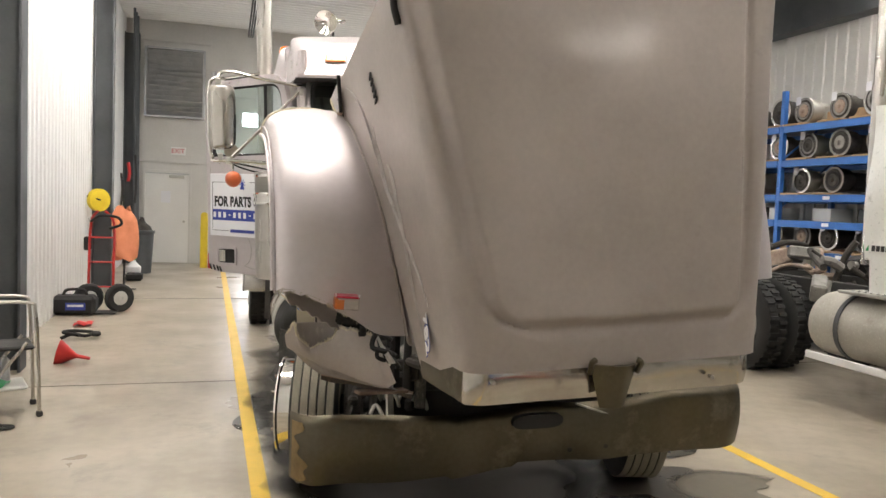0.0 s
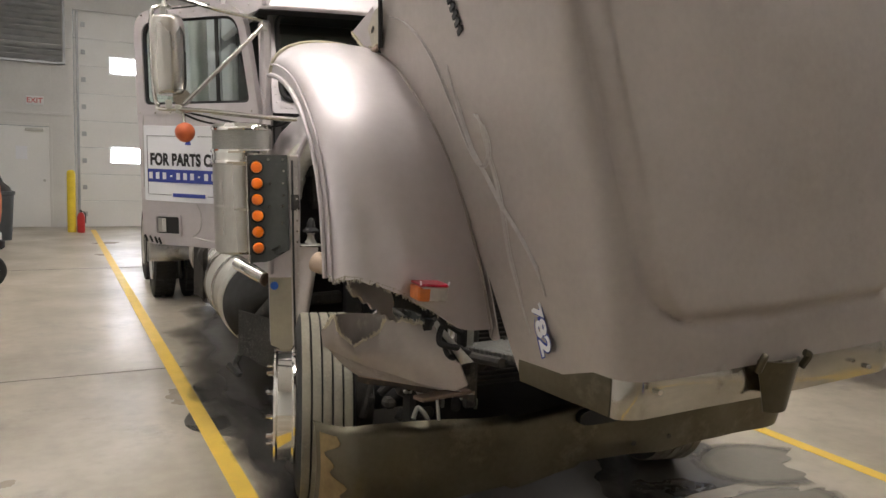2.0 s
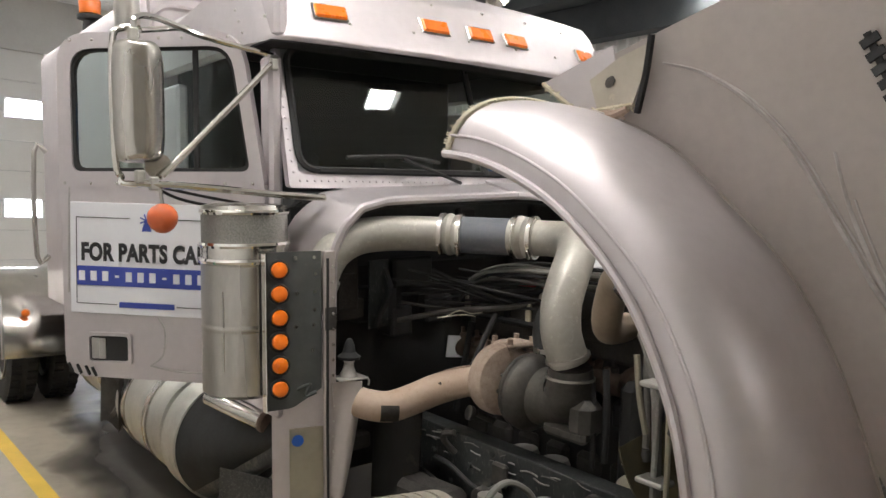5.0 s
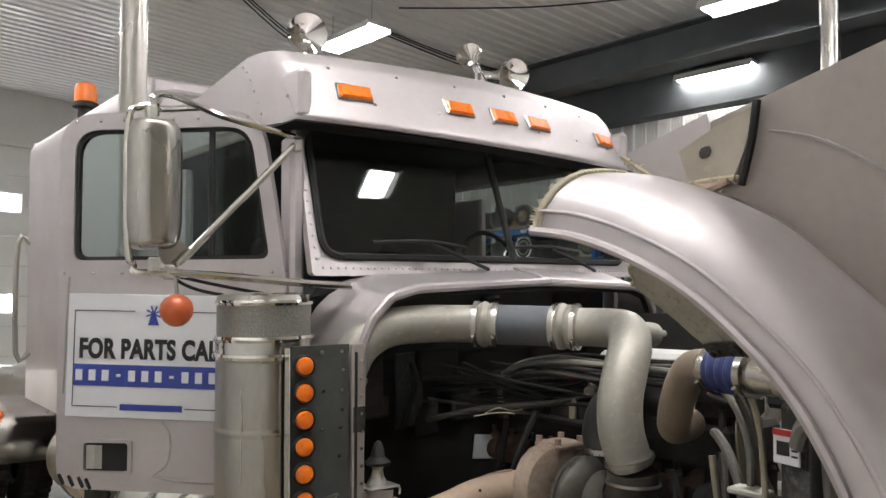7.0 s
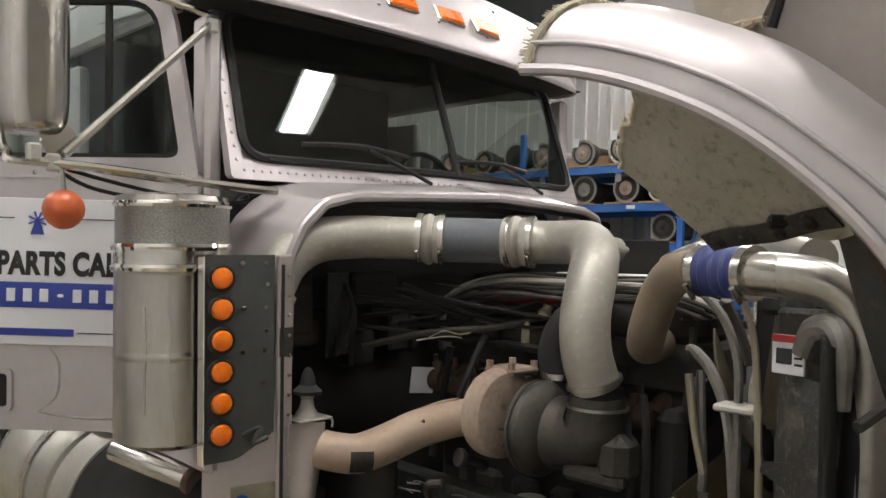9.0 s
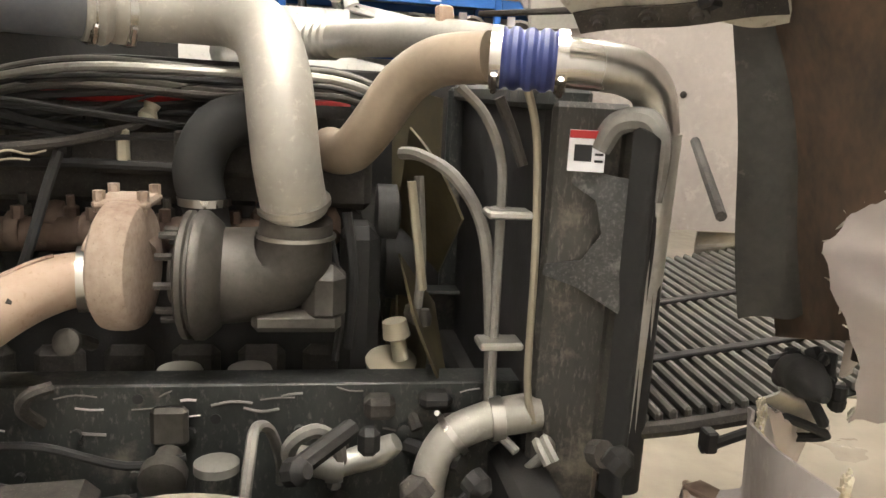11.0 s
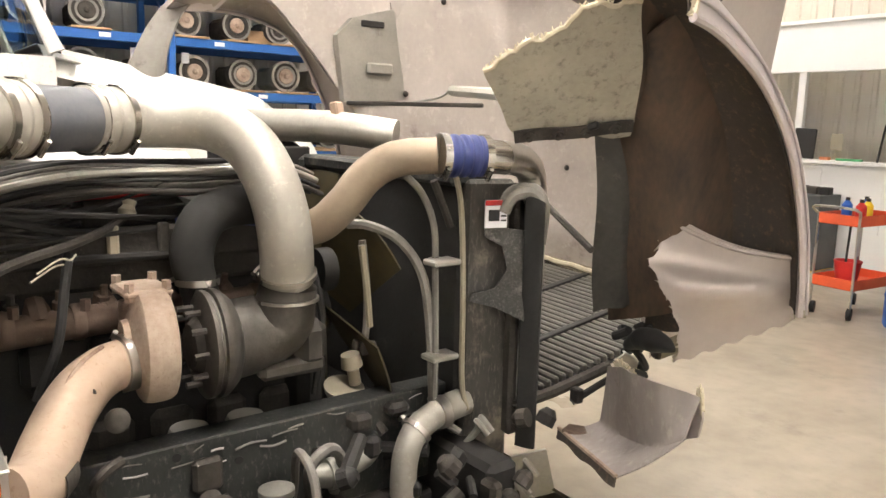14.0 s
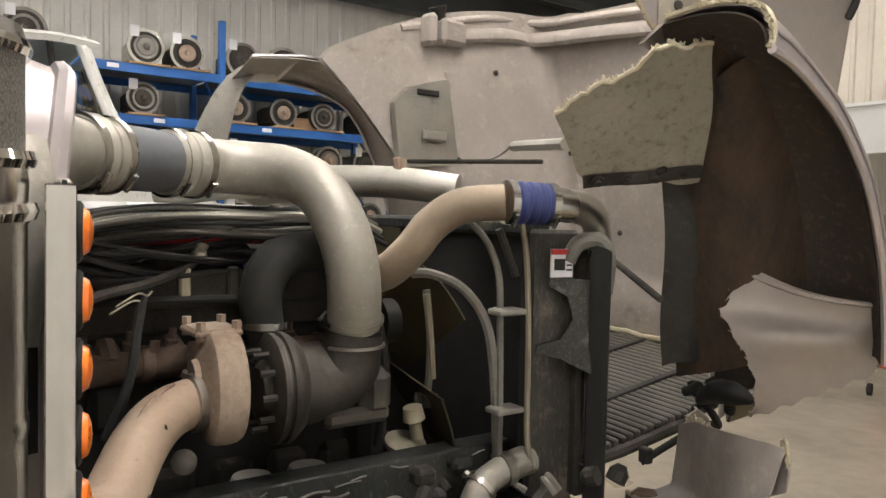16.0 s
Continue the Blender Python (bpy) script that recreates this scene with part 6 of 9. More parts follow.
for x, y, z, r, d in ((0.39, 7.40, 3.06, 0.088, (0.42, 1, 0.28)), (1.50, 7.42, 3.105, 0.07, (0.9, 0.5, -0.3)), (1.66, 7.38, 3.10, 0.088, (0.42, 1, 0.28))):
    m = Mesh().lathe([(0.004, -0.10), (r * 0.5, -0.125), (r * 0.85, -0.155), (r, -0.165), (r * 1.02, -0.16), (r * 0.6, -0.11), (r * 0.36, -0.05), (r * 0.28, 0.12), (r * 0.2, 0.30), (r * 0.3, 0.32)], (x, y, z), d, 24)
    m.rod((x, y, z), (x, y, 2.91), 0.02, 8)
    part("air_horn", m, MIRROR, truck, "chrome air horn on the roof")

# ---- open door with mirror and sign ----
HG = Vector((0.075, 6.975, 0))
DD = Vector((-0.69, 0.724, 0)).normalized()
DN = Vector((DD.y * -1, DD.x, 0)).normalized()   # outward, to the aisle and the front


def on_door(s, z, out=0.0):
    return HG + DD * s + DN * out + Vector((0, 0, z))


def rounded(pts, r, n=5):
    """A closed outline in (s, z) with rounded corners."""
    out = []
    k = len(pts)
    for i in range(k):
        p, a, b = Vector(pts[i]), Vector(pts[i - 1]), Vector(pts[(i + 1) % k])
        rr = r[i] if isinstance(r, (list, tuple)) else r
        d0, d1 = (a - p).normalized() * rr, (b - p).normalized() * rr
        for j in range(n + 1):
            t = j / n
            out.append(p + d0 * (1 - t) ** 2 + d1 * t ** 2)
    return out


def ring(outer, inner, z_out, z_in):
    """A frame between two outlines with the same number of points, from out to in depth."""
    m = Mesh()
    n = len(outer)
    vs = [on_door(p.x, p.y, z_out) for p in outer] + [on_door(p.x, p.y, z_out) for p in inner] + [on_door(p.x, p.y, z_in) for p in outer] + [on_door(p.x, p.y, z_in) for p in inner]
    fs = []
    for i in range(n):
        j = (i + 1) % n
        fs += [(i, j, n + j, n + i), (2 * n + i, 3 * n + i, 3 * n + j, 2 * n + j), (i, 2 * n + i, 2 * n + j, j), (n + i, n + j, 3 * n + j, 3 * n + i)]
    return m.add(vs, fs)


def cab_door():
    low = rounded([(0.0, 1.12), (0.0, 1.97), (0.915, 1.97), (0.915, 1.135)], [0.05, 0.01, 0.01, 0.10])
    m = Mesh()
    m.prism([on_door(p.x, p.y, 0.0) for p in low], DN * -0.05)
    ob = part("cab_door", m, PAINT, truck, "silver-mauve cab door standing open", 40)
    o = rounded([(0.0, 1.97), (0.10, 2.60), (0.915, 2.60), (0.915, 1.97)], [0.01, 0.14, 0.14, 0.01])
    i = rounded([(0.06, 2.02), (0.14, 2.535), (0.855, 2.535), (0.855, 2.02)], [0.04, 0.10, 0.10, 0.04])
    part("window_frame", ring(o, i, 0.004, -0.045), PAINT, ob, "silver window frame", 40)
    i2 = rounded([(0.075, 2.035), (0.152, 2.522), (0.842, 2.522), (0.842, 2.035)], [0.04, 0.10, 0.10, 0.04])
    part("window_seal", ring(i, i2, -0.006, -0.03), RUBBER, ob, "black window seal")
    part("window_divider", Mesh().box((0, 0, 0), (0.022, 0.02, 0.5), 0.004, Matrix.Translation(on_door(0.30, 2.28, -0.018)) @ Matrix.Rotation(math.atan2(DD.y, DD.x), 4, "Z")), RUBBER, ob)
    g = Mesh()
    gp = rounded([(0.076, 2.036), (0.153, 2.521), (0.841, 2.521), (0.841, 2.036)], [0.04, 0.10, 0.10, 0.04])
    g.prism([on_door(p.x, p.y, -0.016) for p in gp], DN * -0.006)
    part("window_pane", g, DOORGLASS, ob, "greenish door glass")
    part("belt_trim", Mesh().prism([on_door(0.0, 1.955, 0.006), on_door(0.915, 1.955, 0.006), on_door(0.915, 1.985, 0.006), on_door(0.0, 1.985, 0.006)], DN * -0.008), PAINT, ob)
    rv = Mesh()
    for k in range(8):
        rv.lathe([(0.008, 0), (0.005, 0.004), (0, 0.006)], on_door(0.05 + 0.12 * k, 1.97, 0.006), DN, 6)
        rv.lathe([(0.008, 0), (0.005, 0.004), (0, 0.006)], on_door(0.15 + 0.10 * k, 2.57, 0.004), DN, 6)
    tagged(part("door_rivets", rv, STEEL, ob), kind="stuff")
    h = ring(rounded([(0.60, 1.19), (0.60, 1.33), (0.81, 1.33), (0.81, 1.19)], 0.02), rounded([(0.615, 1.205), (0.615, 1.315), (0.795, 1.315), (0.795, 1.205)], 0.015), 0.012, -0.004)
    part("handle_bezel", h, PAINT, ob, "door handle bezel")
    hb = Mesh().prism([on_door(p.x, p.y, 0.002) for p in rounded([(0.617, 1.207), (0.617, 1.313), (0.793, 1.313), (0.793, 1.207)], 0.015)], DN * -0.006)
    part("handle_pocket", hb, BLACK, ob, "dark handle pocket")
    part("handle_paddle", Mesh().prism([on_door(0.72, 1.215, 0.008), on_door(0.785, 1.215, 0.008), on_door(0.785, 1.305, 0.008), on_door(0.72, 1.305, 0.008)], DN * -0.008), STEEL, ob, "steel door paddle")
    for pts in (((0.48, 1.40), (0.45, 1.34), (0.46, 1.24), (0.52, 1.19)), ((0.52, 1.19), (0.40, 1.17), (0.2, 1.165), (0.05, 1.16)), ((0.87, 2.0), (0.88, 1.8), (0.89, 1.5))):
        part("pinstripe", Mesh().tube([on_door(s, z, 0.0) for s, z in pts], 0.004, 6, 5), CLEARL, ob, "thin pale pinstripe")
    m = Mesh()
    for s, z in ((0.84, 1.165), (0.80, 1.16), (0.77, 1.155), (0.88, 1.17)):
        m.tube([on_door(s, z - 0.02, 0.0), on_door(s + 0.01, z, 0.002), on_door(s + 0.02, z + 0.02, 0.0)], 0.007, 5)
    part("scuff", m, BLACK, ob, "dark scuff marks")
    return ob


cab_door()

# mirror on tubular arms
def mirror():
    c = Vector((-0.43, 6.94, 2.265))
    xf = Matrix.Translation(c) @ Matrix.Rotation(radians(-12), 4, "Z")
    m = Mesh()

    def shell(u, v):
        a = 2 * math.pi * u
        ca, sa = math.cos(a), math.sin(a)
        rx = math.copysign(abs(ca) ** 0.38, ca)
        rz = math.copysign(abs(sa) ** 0.38, sa)
        c = math.pi / 2 * v
        return xf @ Vector((0.094 * rx * (0.12 + 0.88 * math.cos(c * 0.93)), 0.05 - 0.085 * math.sin(c), 0.224 * rz * (0.80 + 0.20 * math.cos(c) ** 0.5 if v < 0.999 else 0.80)))
    m.sheet(shell, 48, 14, 0.004)
    ends = [shell(k / 40, 1.0) for k in range(40)]
    m.prism(ends, (0, 0.002, 0))
    mo = part("mirror", m, STEEL, truck, "brushed steel door mirror head", 50)
    part("mirror_glass", Mesh().prism([shell(k / 40, 0.03) for k in range(40)], (0, 0.004, 0)), CHROME, mo, "mirror glass")
    a = Mesh()
    xL = -0.485
    a.tube([(xL, 6.98, 1.99), (xL - 0.02, 6.98, 2.06), (xL - 0.02, 6.99, 2.46), (xL + 0.02, 7.0, 2.53), (-0.405, 6.98, 2.535)], 0.012, 8, 4)
    a.tube([(xL, 6.98, 1.99), (-0.485, 6.95, 1.965), (-0.375, 6.93, 1.965)], 0.012, 8, 4)
    a.tube([(-0.430, 6.94, 2.49), (-0.435, 6.95, 2.56), (-0.345, 7.0, 2.585), (-0.145, 7.05, 2.55), (0.13, 7.0, 2.50)], 0.012, 8, 4)
    a.tube([(-0.355, 6.93, 1.99), (0.12, 6.97, 2.47)], 0.013, 8, 1)
    a.tube([(-0.445, 6.94, 1.965), (-0.245, 6.90, 1.955), (0.1, 6.84, 1.925), (0.26, 6.80, 1.915)], 0.014, 8, 4)
    a.tube([(-0.345, 6.93, 1.96), (0.02, 6.92, 1.93)], 0.009, 8, 1)
    a.tube([(-0.405, 7.0, 2.53), (-0.325, 7.1, 2.56), (-0.165, 7.16, 2.60)], 0.012, 8, 3)
    part("mirror_arm", a, CHROME, mo, "bent chrome tube arms")
    for p in ((-0.445, 6.94, 2.50), (-0.435, 6.93, 1.99), (-0.385, 6.93, 1.965), (0.12, 6.97, 2.46)):
        part("mirror_clamp", Mesh().box(p, (0.035, 0.03, 0.05), 0.006), ALU, mo)
    part("mirror_boss", Mesh().lathe([(0.05, 0), (0.045, 0.03), (0.02, 0.05)], (-0.360, 6.95, 2.03), (0, 1, 0), 14), STEEL, mo)
    t = Mesh().lathe([(0, -0.056), (0.012, -0.0545), (0.023, -0.051), (0.041, -0.037), (0.053, -0.017), (0.056, 0.003), (0.052, 0.023), (0.039, 0.042), (0.02, 0.053), (0.009, 0.056)], (-0.352, 6.943, 1.836), seg=24)
    part("orange_ball", t, AMBERD, mo, "dusty orange ball lamp under the mirror")
    part("ball_stem", Mesh().rod((-0.352, 6.943, 1.89), (-0.36, 6.94, 1.96), 0.008, 8), STEEL, mo)
    w = Mesh()
    w.tube([(-0.375, 6.94, 1.95), (-0.245, 6.98, 1.90), (0.0, 6.9, 1.86), (0.16, 6.86, 1.88), (0.22, 6.83, 1.91)], 0.006, 6)
    w.tube([(-0.345, 6.94, 1.95), (-0.145, 6.95, 1.91), (0.1, 6.9, 1.87), (0.18, 6.85, 1.90)], 0.006, 6)
    part("mirror_cable", w, RUBBER, mo)


mirror()


def parts_sign():
    s0, s1, z0, z1 = 0.165, 0.865, 1.41, 1.885
    c = on_door((s0 + s1) / 2, (z0 + z1) / 2, 0.02)
    e = empty("door_sign", LEAN @ c, "white vinyl sign with black and blue lettering fixed to the door", "sign")
    x = -DD
    base = Matrix(((x.x, 0, DN.x, c.x), (x.y, 0, DN.y, c.y), (0, 1, 0, c.z), (0, 0, 0, 1))) @ Matrix.Rotation(radians(-1.2), 4, "Z")
    w, h = s1 - s0, z1 - z0
    part("board", Mesh().box((0, 0, 0), (w, h, 0.008), 0.002, base @ Matrix.Translation((0, 0, -0.005))), WHITEV, e)
    bw = 0.0035
    for y, xa, xb in ((h / 2 - 0.065, -w / 2 + 0.03, -0.075), (h / 2 - 0.065, 0.075, w / 2 - 0.03), (-0.196, -w / 2 + 0.03, -0.135), (-0.196, 0.135, w / 2 - 0.03)):
        part("border", Mesh().box(((xa + xb) / 2, y, 0.001), (xb - xa, bw, 0.002), 0.0005, base), INK, e, "thin black border")
    for s in (-1, 1):
        part("border", Mesh().box((s * (w / 2 - 0.03), -0.01, 0.001), (bw, h - 0.11, 0.002), 0.0005, base), INK, e, "thin black border")
    part("heading", letters("FOR PARTS CALL", INK, 0.102, LEAN @ base @ Matrix.Translation((0, 0.023, 0.001)), wide=0.73, bold=0.044, spread=1.06), None, e, "black heading letters")
    part("phone_band", Mesh().box((0, -0.076, 0.0008), (w - 0.065, 0.083, 0.002), 0.0005, base), BLUEINK, e, "blue band")
    for k in range(12):
        m = Mesh()
        xk = -w / 2 + 0.055 + k * (w - 0.11) / 11
        if k in (3, 7):
            m.box((xk, -0.076, 0.0025), (0.018, 0.01, 0.002), 0.0005, base)
        else:
            m.box((xk, -0.076, 0.0025), (0.028, 0.042, 0.002), 0.0005, base)
        part("phone_bar", m, WHITEV, e, "white bar of writing")
    m = Mesh()
    m.box((0, -0.196, 0.001), (0.25, 0.024, 0.002), 0.0005, base)
    part("web_bar", m, BLUEINK, e, "blue bar of writing")
    m = Mesh()
    for k in range(4):
        m.box((0, 0, 0), (0.062, 0.006, 0.002), 0.0005, base @ Matrix.Translation((0, 0.165, 0.001)) @ Matrix.Rotation(radians(45 * k + 20), 4, "Z"))
    m.prism([base @ Vector((-0.022, 0.12, 0)), base @ Vector((0.022, 0.12, 0)), base @ Vector((0.008, 0.165, 0)), base @ Vector((-0.008, 0.165, 0))], DN * 0.002)
    part("emblem", m, BLUEINK, e, "blue windmill-like emblem")


parts_sign()

# ---- air cleaner with its lamp bar ----
def air_cleaner():
    c = (-0.04, 6.915, 0)
    r = 0.170
    m = Mesh().lathe([(r * 0.9, 1.14), (r, 1.155), (r, 1.157), (r, 1.165), (r, 1.395), (r, 1.400), (r * 1.012, 1.405), (r * 1.012, 1.418), (r, 1.423), (r, 1.428), (r, 1.65), (r, 1.655), (r * 1.03, 1.663), (r * 1.03, 1.672), (r * 1.0, 1.675)], c, seg=40)
    ob = part("air_cleaner", m, STEEL, truck, "brushed stainless air cleaner canister")
    part("intake_screen", Mesh().lathe([(r * 0.985, 1.735), (r * 0.985, 1.855)], c, seg=40), MESHM, ob, "perforated intake screen")
    for z0, z1, k in ((1.662, 1.682, 1.055), (1.722, 1.742, 1.045), (1.85, 1.868, 1.015)):
        part("canister_band", Mesh().lathe([(r * k, z0), (r * (k + 0.02), (z0 + z1) / 2), (r * k, z1), (r * 0.99, z1 + 0.002)], c, seg=40), MIRROR, ob, "bright band")
    part("canister_neck", Mesh().lathe([(r * 1.0, 1.675), (r * 1.01, 1.70), (r * 1.0, 1.735)], c, seg=40), CHROME, ob, "bright neck under the screen")
    part("canister_lid", Mesh().lathe([(r, 1.868), (r * 0.97, 1.885), (r * 0.7, 1.893), (0.02, 1.895)], c, seg=40), STEEL, ob, "stainless lid")
    part("seam_mark", Mesh().tube([(-0.175, 6.815, 1.56), (-0.172, 6.812, 1.45), (-0.174, 6.814, 1.25)], 0.004, 6), CHROME, ob, "bright rub mark")
    pl = Mesh().sheet(lambda u, v: Vector((-0.048 + 0.215 * u, 6.702 - 0.03 * u, 1.10 + 0.61 * v + (0.12 * (1 - v)) * max(0, u - 0.45))), 8, 8, 0.006)
    part("lamp_bar", pl, BARM, ob, "dark lamp bar beside the canister")
    dx = 0.0915
    for k in range(6):
        p = Vector((-0.006, 6.686, 1.643 - dx * k))
        d = Vector((-0.2, -1, 0)).normalized()
        part("lamp_grommet", Mesh().lathe([(0.041, 0), (0.041, 0.006), (0.035, 0.010), (0.030, 0.006)], p, d, 20), RUBBER, ob)
        part("amber_lamp", Mesh().lathe([(0.0315, 0), (0.0315, 0.010), (0.027, 0.017), (0.014, 0.021), (0, 0.022)], p, d, 20), AMBER, ob, "round amber lamp")
    for x, z in ((0.07, 1.685), (0.15, 1.685), (0.155, 1.62), (0.075, 1.55), (0.15, 1.48), (0.145, 1.42), (0.07, 1.42), (0.14, 1.32), (0.15, 1.55)):
        part("lamp_bar_bolt", Mesh().lathe([(0.009, 0), (0.006, 0.006)], (x - 0.01, 6.680, z), (-0.1, -1, 0), 8), STEEL, ob)
    part("polished_edge", Mesh().box((-0.056, 6.71, 1.40), (0.005, 0.036, 0.61), 0.0015), MIRROR, ob, "polished return edge of the lamp bar")
    part("bent_bracket", Mesh().tube([(0.07, 6.69, 1.17), (0.11, 6.66, 1.19), (0.09, 6.66, 1.15), (0.13, 6.65, 1.16)], 0.008, 6), RAILM, ob)


air_cleaner()
Mesh.group = None

# ---- side tanks, steps and rear fenders ----
def tank(x, y0, y1, z, r, mat, label, name="fuel_tank", bands=2):
    m = Mesh().lathe([(0.02, y0 - 0.03), (r * 0.7, y0 - 0.025), (r * 0.94, y0), (r, y0 + 0.04), (r, y1 - 0.04), (r * 0.94, y1), (r * 0.7, y1 + 0.025)], (x, 0, z), (0, 1, 0), 40)
    ob = part(name, m, mat, truck, label)
    for k in range(bands):
        y = y0 + (y1 - y0) * (k + 0.5) / bands
        part("tank_strap", Mesh().lathe([(r + 0.002, y - 0.03), (r + 0.01, y - 0.03), (r + 0.01, y + 0.03), (r + 0.002, y + 0.03)], (x, 0, z), (0, 1, 0), 40), STEEL, ob, "steel tank strap")
    return ob


tank(0.30, 8.06, 8.86, 0.66, 0.31, ALU, "dull aluminium fuel tank with a dented end")
def cone_side(u, v, a0, a1, p0, p1, r=0.31):
    """From an arc of the tank's rim forward to a short edge p0 to p1."""
    a = a0 + (a1 - a0) * v
    q = Vector((0.30 + r * math.cos(a), 7.74, 0.66 + r * math.sin(a)))
    return q.lerp(p0.lerp(p1, v), u) + Vector((-0.03, 0, -0.03)) * math.sin(math.pi * u) * math.sin(math.pi * v)


T0, T1, T2 = Vector((0.18, 6.97, 0.915)), Vector((0.165, 7.0, 0.86)), Vector((0.20, 7.02, 0.78))
sh = part("tank_shroud", Mesh().sheet(lambda u, v: cone_side(u, v, 1.7, 3.95, T0, T1), 12, 20, 0.008), RUBBER, truck, "torn black cover ahead of the tank")
part("shroud_flap", Mesh().sheet(lambda u, v: cone_side(u, v, 3.96, 4.35, T1, T2, 0.305), 10, 6, 0.008), RAILM, sh, "dark grey torn flap of the cover")
part("tank_band", Mesh().lathe([(0.318, 7.74), (0.326, 7.745), (0.326, 7.93), (0.318, 7.935)], (0.30, 0, 0.66), (0, 1, 0), 48), ALU, truck, "pale tank band")
part("tank_end", Mesh().lathe([(0.02, 7.70), (0.26, 7.71), (0.305, 7.74)], (0.30, 0, 0.66), (0, 1, 0), 32), BLACK, truck, "black tank end")
tank(0.34, 8.95, 10.4, 0.70, 0.28, STEEL, "polished rear fuel tank")
m = Mesh()
m.sheet(lambda u, v: Vector((0.0 + 0.30 * u, 7.22 - 0.30 * u, 0.42 + 0.30 * v - 0.06 * u + 0.015 * math.sin(11 * u) * (1 - v))), 14, 8, 0.008)
m.tube([(0.05, 7.3, 0.45), (0.0, 7.32, 0.35), (0.02, 7.28, 0.28), (-0.04, 7.36, 0.33)], 0.022, 6)
part("torn_step", m, SCUFF, truck, "torn step bracket hanging under the cab")
m = Mesh()
m.tube([(0.02, 8.85, 0.95), (-0.03, 8.8, 0.85), (0.03, 8.75, 0.7), (0.0, 8.9, 0.55)], 0.03, 6)
m.sheet(lambda u, v: Vector((-0.02 + 0.05 * math.sin(4 * u), 8.7 + 0.25 * u, 0.5 + 0.42 * v + 0.03 * math.sin(9 * u))), 8, 6, 0.006)
part("torn_mount", m, CASTB, truck, "torn dark tank mount")
el = part("chrome_elbow", Mesh().tube([(0.03, 7.42, 0.99), (0.08, 7.25, 0.965), (0.15, 7.10, 0.932)], 0.042, 16, 5), CHROME, truck, "bright pipe elbow under the cab")
part("elbow_end", Mesh().lathe([(0.044, -0.012), (0.048, 0.0), (0.044, 0.012)], (0.15, 7.10, 0.932), (0.45, -0.85, -0.2), 18), MANIF, el, "red-brown pipe end")
for s in (-1, 1):
    def quarter(u, v, s=s):
        a = math.pi / 2 * min(1.0, u / 0.85)
        return Vector((CX + s * (0.80 + 0.60 * v), 11.95 - 0.70 * math.sin(a) - 0.02 * math.sin(math.pi * v), 0.53 + 0.69 * math.cos(a) - 0.14 * max(0.0, u - 0.85)))
    qf = part("rear_fender", Mesh().sheet(quarter, 24, 8, 0.008), CHROME, truck, "polished quarter fender ahead of the drive wheels", 50)
    part("fender_rim", Mesh().tube([quarter(k / 24, 1.0) for k in range(25)], 0.014, 8, 1), STEEL, qf, "rolled rim of the quarter fender")
part("side_marker", Mesh().lathe([(0.035, 0), (0.03, 0.03), (0.01, 0.04)], (-0.09, 11.25, 0.89), (-0.3, -1, 0), 14), AMBER, truck, "amber side marker")
m = Mesh()
m.box((CX, 12.6, 1.08), (0.9, 1.5, 0.06), 0.02)
m.rod((0.1, 11.95, 0.51), (2.18, 11.95, 0.51), 0.09, 12)
m.rod((0.1, 13.32, 0.51), (2.18, 13.32, 0.51), 0.09, 12)
part("rear_axles", m, BLACK, truck, "black drive axles and fifth wheel")

# ---- engine bay ----
def clamp(parent, at, axis, r, w=0.018, mat=None):
    a = Vector(axis).normalized()
    m = Mesh().lathe([(r, -w / 2), (r + 0.005, -w / 2), (r + 0.005, w / 2), (r, w / 2)], at, a, 24)
    u = a.orthogonal().normalized()
    m.rod(Vector(at) + u * (r + 0.012) - a.cross(u) * 0.02, Vector(at) + u * (r + 0.012) + a.cross(u) * 0.025, 0.007, 6)
    return part("hose_clamp", m, mat or STEEL, parent, "steel hose clamp")


